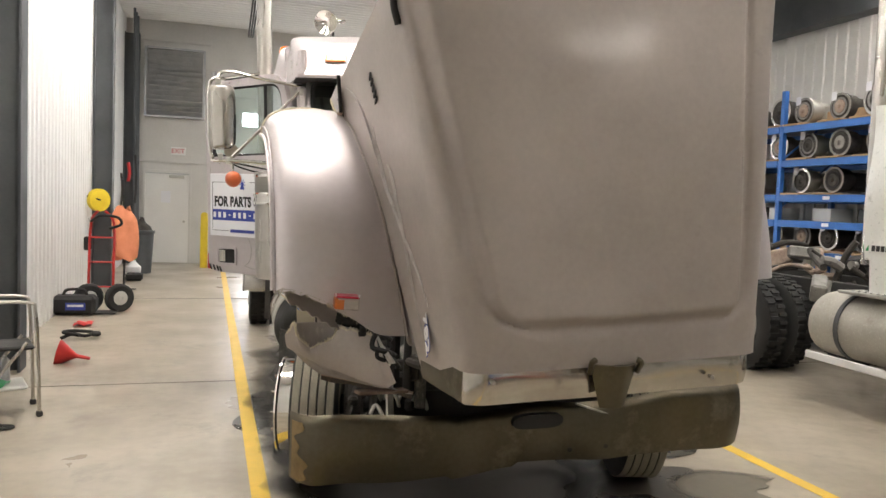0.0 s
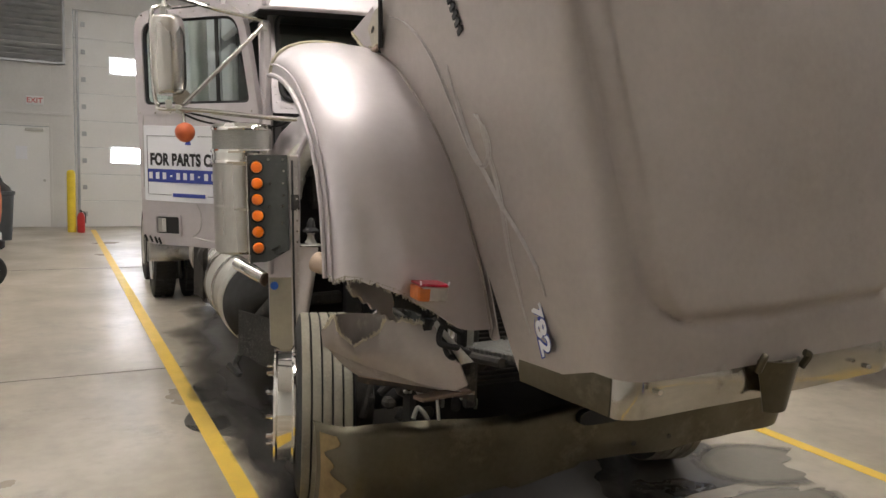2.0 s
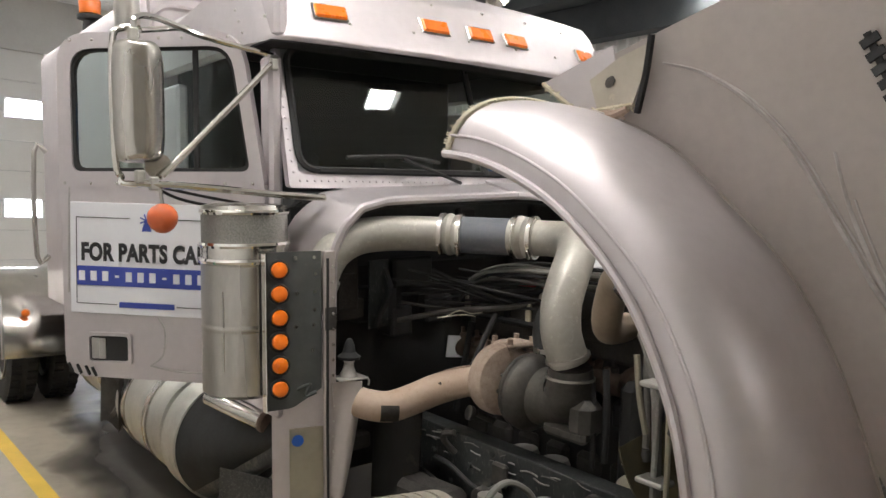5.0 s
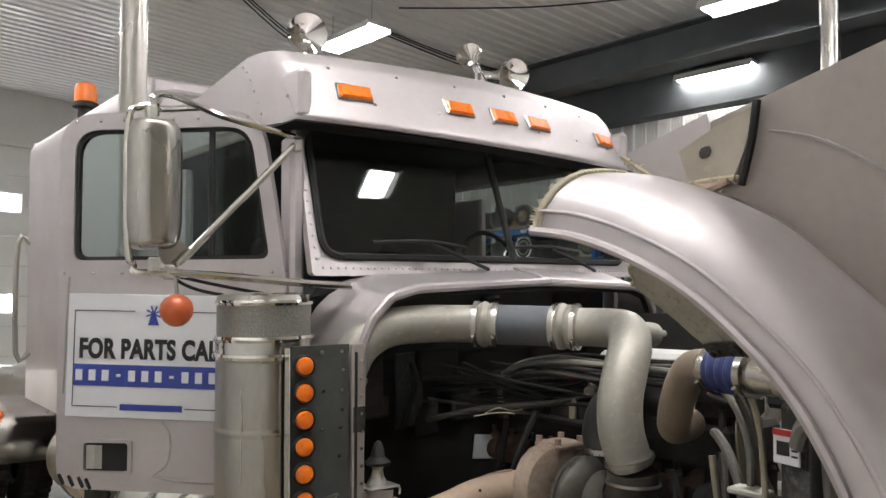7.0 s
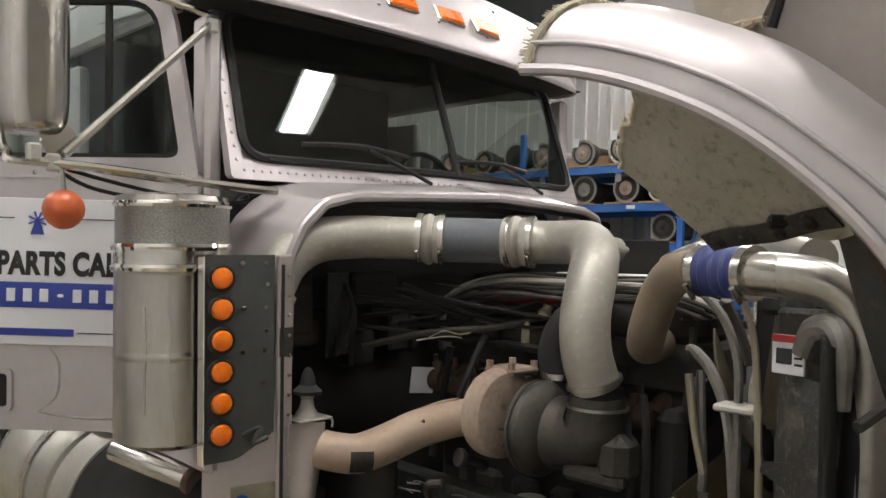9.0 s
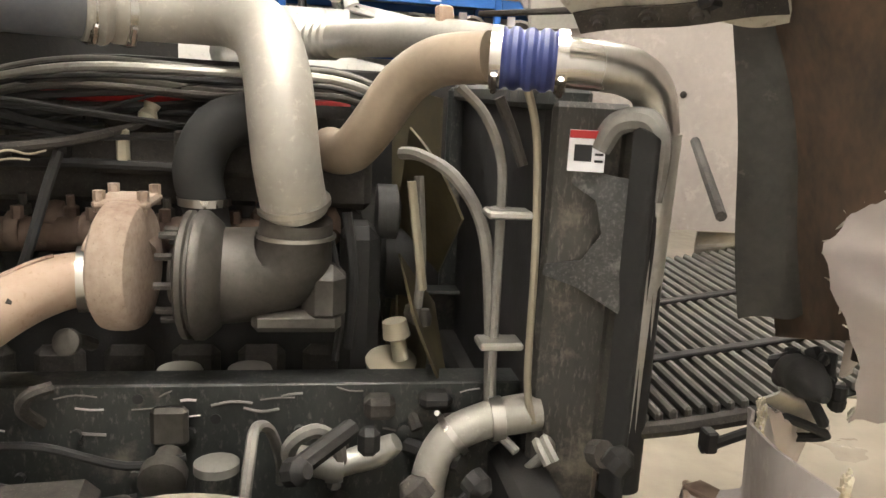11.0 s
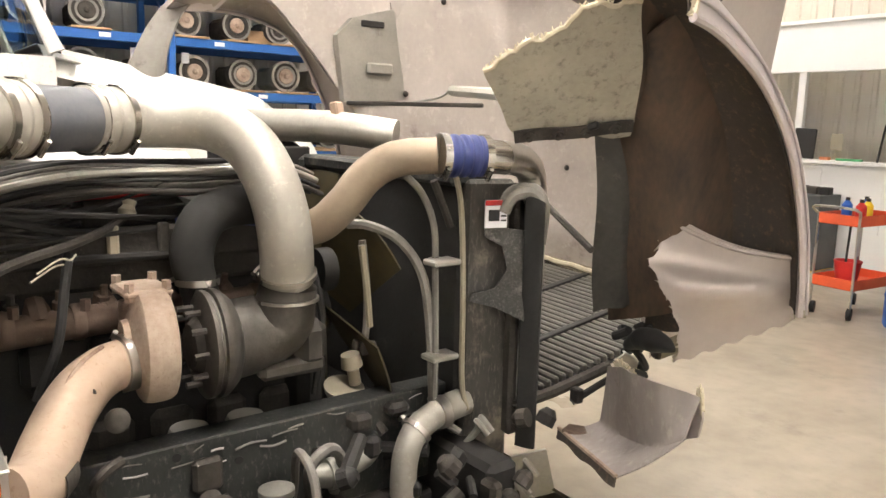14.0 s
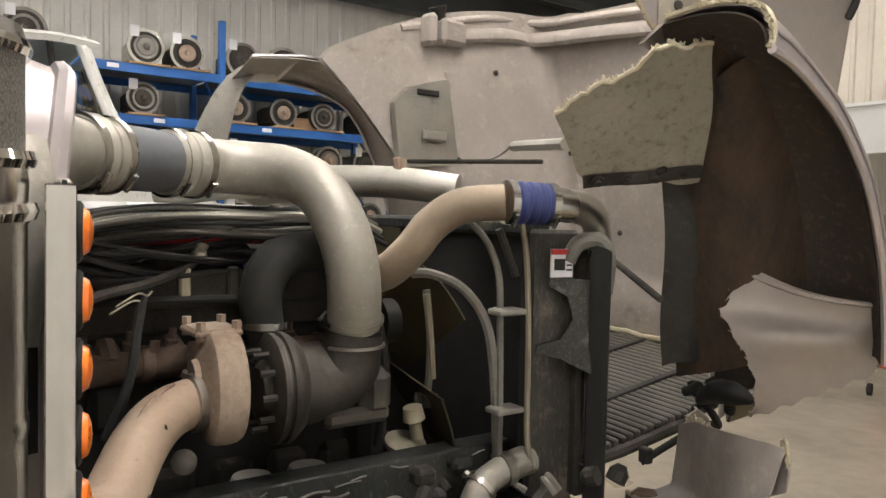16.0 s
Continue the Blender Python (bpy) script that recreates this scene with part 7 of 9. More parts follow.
def engine():
    b = Mesh()
    b.box((CX + 0.06, 6.22, 1.02), (0.42, 1.02, 0.62), 0.03)
    b.box((CX + 0.06, 6.22, 0.66), (0.36, 1.0, 0.2), 0.05)
    ob = part("engine", b, BLACK, truck, "dirty black inline diesel engine")
    for k in range(6):
        part("port_boss", Mesh().box((CX - 0.17, 5.80 + 0.165 * k, 1.15), (0.06, 0.10, 0.12), 0.02), BLACK, ob)
        part("side_plate", Mesh().box((CX - 0.16, 5.80 + 0.165 * k, 0.92), (0.05, 0.12, 0.09), 0.02), CASTB, ob)
    h = Mesh()
    h.box((CX + 0.05, 6.2, 1.40), (0.38, 1.02, 0.16), 0.02)
    for k in range(3):
        h.box((CX + 0.03, 5.87 + 0.34 * k, 1.53), (0.34, 0.30, 0.11), 0.03)
    for k in range(7):
        h.rod((CX - 0.12, 5.72 + 0.165 * k, 1.46), (CX - 0.12, 5.72 + 0.165 * k, 1.535), 0.012, 6)
    part("cylinder_head", h, CASTB, ob, "dusty cylinder heads and covers")
    # exhaust manifold
    mf = Mesh()
    mf.tube([(0.975, 6.75, 1.25), (0.965, 6.55, 1.25), (0.96, 6.3, 1.26), (0.96, 6.1, 1.26), (0.96, 5.8, 1.26)], 0.042, 12)
    for k in range(6):
        y = 5.80 + 0.165 * k
        mf.tube([(0.95, y, 1.26), (0.985, y, 1.285), (1.03, y, 1.30)], 0.034, 10)
        mf.lathe([(0.046, -0.016), (0.050, -0.01), (0.050, 0.01), (0.046, 0.016)], (0.96, y + 0.075, 1.26), (0, 1, 0), 14)
        mf.rod((0.93, y + 0.06, 1.295), (0.93, y + 0.06, 1.325), 0.014, 6)
    part("exhaust_manifold", mf, MANIF, ob, "rusty exhaust manifold")
    for k in range(9):
        y = 5.86 + 0.11 * k
        part("head_stud", Mesh().lathe([(0.018, 0), (0.018, 0.02), (0.010, 0.024), (0.010, 0.05)], (0.975 - 0.01 * (k % 2), y, 1.30), (-0.2, 0, 1), 8), MANIF if k % 3 else CASTB, ob, "rusty stud")
    part("side_cover", Mesh().box((0.955, 6.3, 1.455), (0.03, 0.9, 0.10), 0.012), CASTB, ob, "dusty dark side cover")
    part("cover_rib", Mesh().tube([(0.93, 6.75, 1.42), (0.925, 6.4, 1.43), (0.925, 6.1, 1.425)], 0.012, 8), RUBBER, ob, "line along the side cover")
    for k in range(5):
        y = 6.15 + 0.13 * k
        part("cover_clip", Mesh().box((0.93, y, 1.47), (0.02, 0.03, 0.09), 0.006), (CASTB, TANPANEL, BLACK)[k % 3], ob, "small clip")
    for pts, r in ((((0.80, 6.5, 1.12), (0.79, 6.45, 1.25), (0.83, 6.42, 1.38), (0.86, 6.40, 1.46)), 0.012), (((0.84, 6.62, 1.0), (0.86, 6.6, 1.2), (0.88, 6.58, 1.4)), 0.014), (((0.78, 5.80, 1.30), (0.76, 5.77, 1.15), (0.77, 5.78, 1.0)), 0.010), (((0.80, 5.76, 1.35), (0.79, 5.74, 1.2), (0.80, 5.75, 1.02)), 0.012)):
        part("black_hose", Mesh().tube(pts, r, 8, 6), RUBBER, ob, "thin black hose")
    # turbocharger
    t = Mesh().lathe([(0.06, -0.028), (0.118, -0.026), (0.133, -0.021), (0.140, -0.010), (0.143, 0.008), (0.143, 0.036), (0.139, 0.05), (0.128, 0.058), (0.104, 0.064), (0.074, 0.076), (0.07, 0.09)], (0.75, 6.222, 1.228), (0.10, 1, 0), 48)
    t.box((0.815, 6.245, 1.362), (0.15, 0.12, 0.022), 0.008)
    t.tube([(0.78, 6.24, 1.25), (0.83, 6.245, 1.29), (0.84, 6.245, 1.33)], [0.06, 0.055, 0.05], 12, 4)
    tb = part("turbine_housing", t, RUST, ob, "rust-pitted turbine housing")
    for sx in (-1, 1):
        for sy in (-1, 1):
            part("flange_bolt", Mesh().rod((0.815 + sx * 0.06, 6.245 + sy * 0.045, 1.345), (0.815 + sx * 0.06, 6.245 + sy * 0.045, 1.392), 0.013, 6), RUST, tb)
    t = Mesh().lathe([(0.06, 0.16), (0.085, 0.13), (0.075, 0.10), (0.05, 0.08)], (0.758, 5.985, 1.205), (0.0, 1, 0), 24)
    ch = part("centre_housing", t, CASTB, ob, "dark turbo centre housing")
    for k in range(10):
        a = 2 * math.pi * k / 10
        part("housing_bolt", Mesh().rod((0.767 + 0.10 * math.cos(a), 6.09, 1.205 + 0.10 * math.sin(a)), (0.765 + 0.10 * math.cos(a), 6.165, 1.205 + 0.10 * math.sin(a)), 0.009, 6), CASTB, ch)
    t = Mesh().lathe([(0.09, -0.06), (0.122, -0.045), (0.142, -0.022), (0.147, -0.014), (0.147, 0.0), (0.138, 0.004), (0.138, 0.01), (0.145, 0.014), (0.145, 0.026), (0.12, 0.036), (0.06, 0.04)], (0.765, 6.085, 1.205), (0.05, 1, 0), 48)
    part("compressor_cover", t, CASTA, ob, "dull aluminium compressor cover")
    t = Mesh()
    t.tube([(0.78, 6.06, 1.20), (0.785, 5.97, 1.205), (0.765, 5.895, 1.235), (0.748, 5.877, 1.295), (0.741, 5.872, 1.345)], [0.112, 0.108, 0.098, 0.084, 0.079], 24, 6)
    t.box((0.76, 5.81, 1.17), (0.12, 0.10, 0.14), 0.03)
    t.box((0.73, 5.87, 1.11), (0.05, 0.2, 0.05), 0.015)
    part("inlet_elbow", t, CASTA, ob, "dusty cast inlet elbow")
    # black boost elbow out of the compressor
    t = Mesh().tube([(0.84, 6.06, 1.18), (0.85, 6.08, 1.32), (0.855, 6.10, 1.43), (0.865, 6.06, 1.525), (0.89, 5.97, 1.555), (0.91, 5.85, 1.55)], [0.05, 0.05, 0.058, 0.06, 0.06, 0.055], 16, 5)
    part("boost_elbow", t, RUBBER, ob, "black rubber boost elbow")
    clamp(ob, (0.852, 6.085, 1.36), (0, 0, 1), 0.056)
    # exhaust down pipe
    t = Mesh().tube([(0.735, 6.27, 1.205), (0.715, 6.35, 1.20), (0.67, 6.415, 1.182), (0.60, 6.47, 1.153), (0.52, 6.52, 1.112), (0.435, 6.56, 1.085), (0.36, 6.60, 1.095), (0.335, 6.63, 1.105)], [0.06, 0.06, 0.062, 0.063, 0.063, 0.063, 0.062, 0.06], 20, 6)
    ex = part("exhaust_pipe", t, TANP, ob, "tan heat-stained exhaust pipe")
    part("dark_pipe_patch", Mesh().sheet(lambda u, v: Vector((0.40 + 0.065 * u, 6.575 - 0.035 * u, 1.088 - 0.002 * u)) + (Vector((-0.45, -0.85, 0.0)).normalized() * math.cos(-0.9 + 1.2 * v) + Vector((0, 0, 1)) * math.sin(-0.9 + 1.2 * v)) * 0.0655, 6, 10, 0.002), CASTB, ex, "brown-black patch")
    part("dent_mark", Mesh().tube([(0.582, 6.422, 1.195), (0.598, 6.41, 1.175), (0.61, 6.402, 1.158)], 0.007, 6, 4), CASTB, ex, "dark dent")
    clamp(ob, (0.725, 6.315, 1.203), (-0.2, 1, 0), 0.066, 0.03)
    clamp(ob, (0.735, 6.285, 1.205), (-0.2, 1, 0), 0.07, 0.012, RUST)
    part("pipe_weld", Mesh().tube([(0.70, 6.37, 1.258), (0.66, 6.42, 1.243), (0.60, 6.47, 1.214), (0.52, 6.52, 1.173)], 0.006, 6), RUST, ob)
    # intake pipe from the air cleaner over to the turbo
    R = 0.073
    ax = Vector((0.60, -0.80, 0.0)).normalized()
    t = Mesh().tube([(0.205, 6.78, 1.50), (0.22, 6.755, 1.61), (0.265, 6.735, 1.705), (0.36, 6.71, 1.765), (0.50, 6.67, 1.783), (0.62, 6.62, 1.786), (0.715, 6.56, 1.786)], R, 28, 7)
    part("intake_pipe", t, PIPE, ob, "dusty silver intake pipe")
    part("elbow_cuff", Mesh().tube([(0.203, 6.785, 1.47), (0.21, 6.772, 1.54), (0.222, 6.755, 1.60)], R + 0.006, 28, 4), PIPE, ob, "dusty cuff on the elbow")
    def hump(at, d, w):
        """A two-hump hose with a rolled edge at each end."""
        q = [(R + 0.004, 0), (R + 0.010, 0.004), (R + 0.010, 0.02), (R + 0.005, 0.024), (R + 0.013, 0.032), (R + 0.017, 0.044), (R + 0.013, 0.056), (R + 0.006, 0.062), (R + 0.011, 0.070), (R + 0.011, w - 0.006), (R + 0.004, w)]
        part("hump_hose", Mesh().lathe(q, at, d, 32), PIPE, ob, "dusty hump hose")
    hump((0.690, 6.585, 1.786), ax, 0.10)
    t = Mesh().tube([(0.745, 6.515, 1.786), (0.815, 6.425, 1.786), (0.885, 6.34, 1.786)], R + 0.004, 28, 4)
    part("rubber_sleeve", t, DARKHOSE, ob, "blue-grey rubber sleeve")
    bx = Vector((0.42, -0.90, 0.0)).normalized()
    hump((0.882, 6.35, 1.786), bx, 0.11)
    t = Mesh().tube([(0.925, 6.27, 1.786), (0.955, 6.19, 1.787), (0.945, 6.10, 1.786), (0.90, 6.015, 1.778), (0.83, 5.95, 1.735), (0.762, 5.92, 1.655), (0.715, 5.905, 1.56), (0.708, 5.893, 1.46), (0.738, 5.876, 1.36)], R, 28, 8)
    part("intake_bend", t, PIPE, ob, "dusty silver intake bend")
    for p, d in (((0.900, 6.335, 1.786), bx), ((0.925, 6.262, 1.786), bx), ((0.698, 6.575, 1.786), ax), ((0.745, 6.513, 1.786), ax)):
        clamp(ob, p, d, R + 0.012)
    clamp(ob, (0.732, 5.879, 1.378), (-0.25, 0.15, 1), R + 0.004, 0.012)
    clamp(ob, (0.745, 5.874, 1.305), (0, 0, 1), 0.084, 0.008)
    t = Mesh().tube([(0.93, 6.07, 1.775), (1.03, 6.05, 1.77), (1.10, 6.04, 1.765)], 0.045, 14)
    t.lathe([(0.03, 0), (0.03, 0.02), (0.012, 0.025), (0.012, 0.06)], (1.10, 6.04, 1.77), (0.9, -0.1, 0), 12)
    part("breather_stub", t, PIPE, ob, "pipe stub with a clamp")
    # charge pipe, blue hose and cooler pipe
    t = Mesh().tube([(0.96, 5.80, 1.485), (0.87, 5.785, 1.482), (0.785, 5.75, 1.50), (0.725, 5.705, 1.565), (0.685, 5.655, 1.645), (0.635, 5.59, 1.695), (0.565, 5.495, 1.708)], 0.052, 20, 6)
    part("charge_pipe", t, BROWNP, ob, "brown-stained charge pipe")
    pr = []
    for k in range(5):
        h = 0.03 * k
        pr += [(0.056, h), (0.062, h + 0.008), (0.062, h + 0.018), (0.056, h + 0.026)]
    hx = Vector((-0.28, -1, -0.02)).normalized()
    part("blue_hose", Mesh().lathe(pr, (0.564, 5.49, 1.708), hx, 28), BLUEHOSE, ob, "blue corrugated silicone hose")
    for d in (0.008, 0.136):
        clamp(ob, Vector((0.564, 5.49, 1.708)) + hx * d, hx, 0.058, 0.022)
    t = Mesh().tube([(0.545, 5.125, 1.575), (0.55, 5.125, 1.4), (0.55, 5.13, 1.15), (0.55, 5.13, 0.92)], [0.041, 0.040, 0.040, 0.039], 18, 6)
    part("cooler_pipe_leg", t, ALU, ob, "grimy lower leg of the cooler pipe")
    t = Mesh().tube([(0.53, 5.37, 1.706), (0.523, 5.29, 1.702), (0.525, 5.215, 1.692), (0.535, 5.16, 1.655), (0.545, 5.13, 1.57)], [0.05, 0.05, 0.049, 0.045, 0.041], 20, 7)
    part("cooler_pipe", t, STEEL, ob, "pale aluminium charge-cooler pipe")
    # belts and fan
    f = Mesh()
    f.lathe([(0.10, 0), (0.11, 0.03), (0.10, 0.08), (0.05, 0.1)], (CX + 0.02, 5.56, 1.15), (0, 1, 0), 24)
    part("fan_hub", f, BLACK, ob, "black fan hub")
    for k in range(6):
        a = 2 * math.pi * k / 6 + 0.2
        xf = Matrix.Translation((CX + 0.02, 5.55, 1.15)) @ Matrix.Rotation(a, 4, "Y")
        bl = Mesh()
        bl.sheet(lambda u, v, xf=xf: xf @ Vector((-0.08 - 0.05 * u + (0.16 + 0.10 * u) * v, -0.05 + 0.11 * v, 0.09 + 0.36 * u + 0.03 * math.sin(math.pi * v) * u)), 6, 6, 0.006)
        part("fan_blade", bl, FANM, ob, "dusty fan blade")
    # pulleys, brackets, filters
    pl = Mesh()
    pl.lathe([(0.09, 0), (0.09, 0.05), (0.07, 0.05), (0.03, 0.06)], (CX + 0.2, 5.68, 0.9), (0, -1, 0), 20)
    pl.lathe([(0.07, 0), (0.07, 0.05), (0.03, 0.06)], (0.95, 5.68, 1.33), (0, -1, 0), 20)
    pl.box((0.95, 5.72, 1.05), (0.16, 0.1, 0.5), 0.03)
    part("accessory_drive", pl, BLACK, ob, "dark belt drive")
    for y in (5.98, 6.14):
        fl = Mesh().lathe([(0.05, 0), (0.058, 0.01), (0.058, 0.15), (0.05, 0.17)], (0.80, y, 0.80), seg=20)
        part("oil_filter", fl, FILTER, ob, "white spin-on filter")
        part("filter_print", Mesh().box((0.742, y, 0.90), (0.004, 0.03, 0.018), 0.001), INK, ob, "black print on the filter")
    t = Mesh().lathe([(0.026, 0), (0.03, 0.008), (0.03, 0.02), (0.022, 0.024), (0.01, 0.024)], (0.70, 6.345, 1.07), (-1, 0.25, 0.3), 20)
    t.rod((0.72, 6.345, 1.07), (0.80, 6.33, 1.03), 0.016, 8)
    part("oil_cap", t, CASTA, ob, "round dusty cap")
    t = Mesh().lathe([(0.06, 0), (0.065, 0.02), (0.04, 0.035)], (0.84, 5.64, 0.955), (-0.3, 0, 1), 20)
    t.lathe([(0.02, 0), (0.02, 0.05), (0.035, 0.06), (0.03, 0.1)], (0.80, 5.62, 0.99), (0, 0.2, 1), 12)
    part("pump_cover", t, TANPANEL, ob, "tan pump cover")
    # fuel and coolant lines over the head
    rn = random.Random(21)
    for k in range(13):
        z0 = 1.60 + 0.02 * (k % 4)
        x0 = 0.86 + 0.020 * k
        pts = [(x0 + 0.02 + rn.uniform(-0.04, 0.04), 6.72 - rn.uniform(0, 0.1), z0 - 0.06 - rn.uniform(0.0, 0.10)), (x0 + 0.01, 6.56, z0 - 0.03), (x0, 6.35, z0 + 0.01), (x0 + 0.01, 6.05, z0 + 0.015 * math.sin(k)), (x0 + 0.03, 5.8, z0 + 0.01), (x0 + 0.08, 5.66, z0 - 0.03)]
        part("fluid_line", Mesh().tube(pts, rn.choice((0.006, 0.008, 0.011)), 8, 5), rn.choice((GREYHOSE, CASTB, RUBBER, ALU, RUBBER)), ob, "grey line along the engine")
    t = Mesh().tube([(0.60, 6.75, 1.40), (0.74, 6.55, 1.46), (0.86, 6.38, 1.485), (0.94, 6.27, 1.515), (0.975, 6.225, 1.545)], 0.012, 8)
    part("sensor_hose", t, CASTB, ob, "grey sensor hose")
    part("yellow_fitting", Mesh().lathe([(0.02, 0), (0.024, 0.015), (0.016, 0.03), (0.02, 0.045)], (0.965, 6.235, 1.53), (0.3, -0.3, 0.9), 12), TANPANEL, ob, "yellowed fitting")
    for k in range(26):
        p = Vector((rn.uniform(0.6, 1.05), rn.uniform(6.62, 6.95), rn.uniform(1.42, 1.66)))
        q = Vector((rn.uniform(0.93, 1.15), rn.uniform(5.9, 6.5), rn.uniform(1.45, 1.64)))
        mid = (p + q) / 2 + Vector((rn.uniform(-0.05, 0.05), rn.uniform(-0.05, 0.05), rn.uniform(-0.05, 0.02)))
        part("wiring", Mesh().tube([p, mid, q], rn.uniform(0.004, 0.011), 6, 6), rn.choice((RUBBER, RUBBER, CASTB, RUBBER, RUBBER, RAILM)), ob, "engine wiring")
    for pts in (((0.68, 6.5, 1.45), (0.70, 6.45, 1.475), (0.74, 6.42, 1.465), (0.78, 6.40, 1.47)), ((0.64, 6.52, 1.44), (0.72, 6.46, 1.455), (0.77, 6.43, 1.45))):
        part("yellow_wire", Mesh().tube(pts, 0.0025, 6), TANPANEL, ob, "yellow wire")
    part("red_line", Mesh().tube([(1.02, 6.5, 1.58), (1.03, 6.2, 1.585), (1.05, 5.75, 1.585)], 0.014, 8), RED, ob, "red line")
    part("blue_line", Mesh().tube([(0.98, 6.1, 1.50), (0.93, 5.95, 1.515), (0.90, 5.85, 1.50)], 0.02, 8), BLUEHOSE, ob, "blue line")
    # canister beside the bay post
    cn = part("pressure_canister", Mesh().lathe([(0.012, 0.065), (0.044, 0.07), (0.047, 0.082), (0.036, 0.09), (0.026, 0.10), (0.022, 0.125), (0.012, 0.15), (0.006, 0.155)], (0.315, 6.68, 1.20), seg=20), RUBBER, ob, "small black canister with a cap")
    part("canister_neck", Mesh().lathe([(0.038, 0.0), (0.034, 0.012), (0.024, 0.03), (0.019, 0.055), (0.03, 0.072)], (0.315, 6.68, 1.20), seg=18), FILTER, cn, "pale plastic neck")
    part("canister_foot", Mesh().box((0.315, 6.67, 1.196), (0.13, 0.09, 0.008), 0.003), ALU, cn, "thin bent foot plate")
    part("foot_hook", Mesh().tube([(0.37, 6.64, 1.196), (0.385, 6.635, 1.185), (0.38, 6.63, 1.165)], 0.004, 6), STEEL, cn)

    def hang(u, v):
        w = 0.118 - 0.075 * v ** 1.3
        return Vector((0.226 + w * u + 0.012 * v, 6.655 + 0.012 * math.sin(5 * u + 2 * v) - 0.02 * u, 1.188 - 0.47 * v + 0.012 * math.sin(9 * u) * v))
    part("bay_bracket", Mesh().sheet(hang, 10, 14, 0.005), HOODP, ob, "dull bent sheet hanging in the engine bay")
    part("tag_plate", Mesh().tube([(0.60, 6.86, 1.62), (0.62, 6.84, 1.52), (0.57, 6.84, 1.42), (0.55, 6.84, 1.36)], 0.012, 8), RUBBER, ob, "black hose on the firewall")
    # far side pipe and plank
    t = Mesh().tube([(1.72, 6.15, 1.72), (1.55, 5.95, 1.76), (1.32, 5.70, 1.775), (1.15, 5.52, 1.775), (0.98, 5.36, 1.75)], 0.055, 16, 5)
    part("far_charge_pipe", t, ALU, ob, "pale pipe on the far side")
    for k in range(4):
        part("hose_ring", Mesh().lathe([(0.056, 0), (0.064, 0.008), (0.056, 0.016)], Vector((1.40, 5.785, 1.772)) + Vector((0.68, 0.73, 0)) * 0.03 * k, (0.68, 0.73, 0), 16), ALU, ob)
    part("pipe_bracket", Mesh().box((0, 0, 0), (0.03, 0.05, 0.12), 0.006, pose(1.12, 5.50, 1.80, 0, 10, 30)), TANP, ob, "rusty pipe bracket")
    part("loose_plank", Mesh().box((0, 0, 0), (0.03, 0.5, 0.015), 0.003, pose(1.08, 5.22, 1.86, 0, 0, -52)), CASTB, ob, "flat dark strip")
    part("white_reservoir", Mesh().box((0, 0, 0), (0.35, 0.5, 0.05), 0.02, pose(1.45, 6.2, 1.66, 0, 0, 20)), WCLEAN, ob, "pale plastic cover")
    return ob


engine()


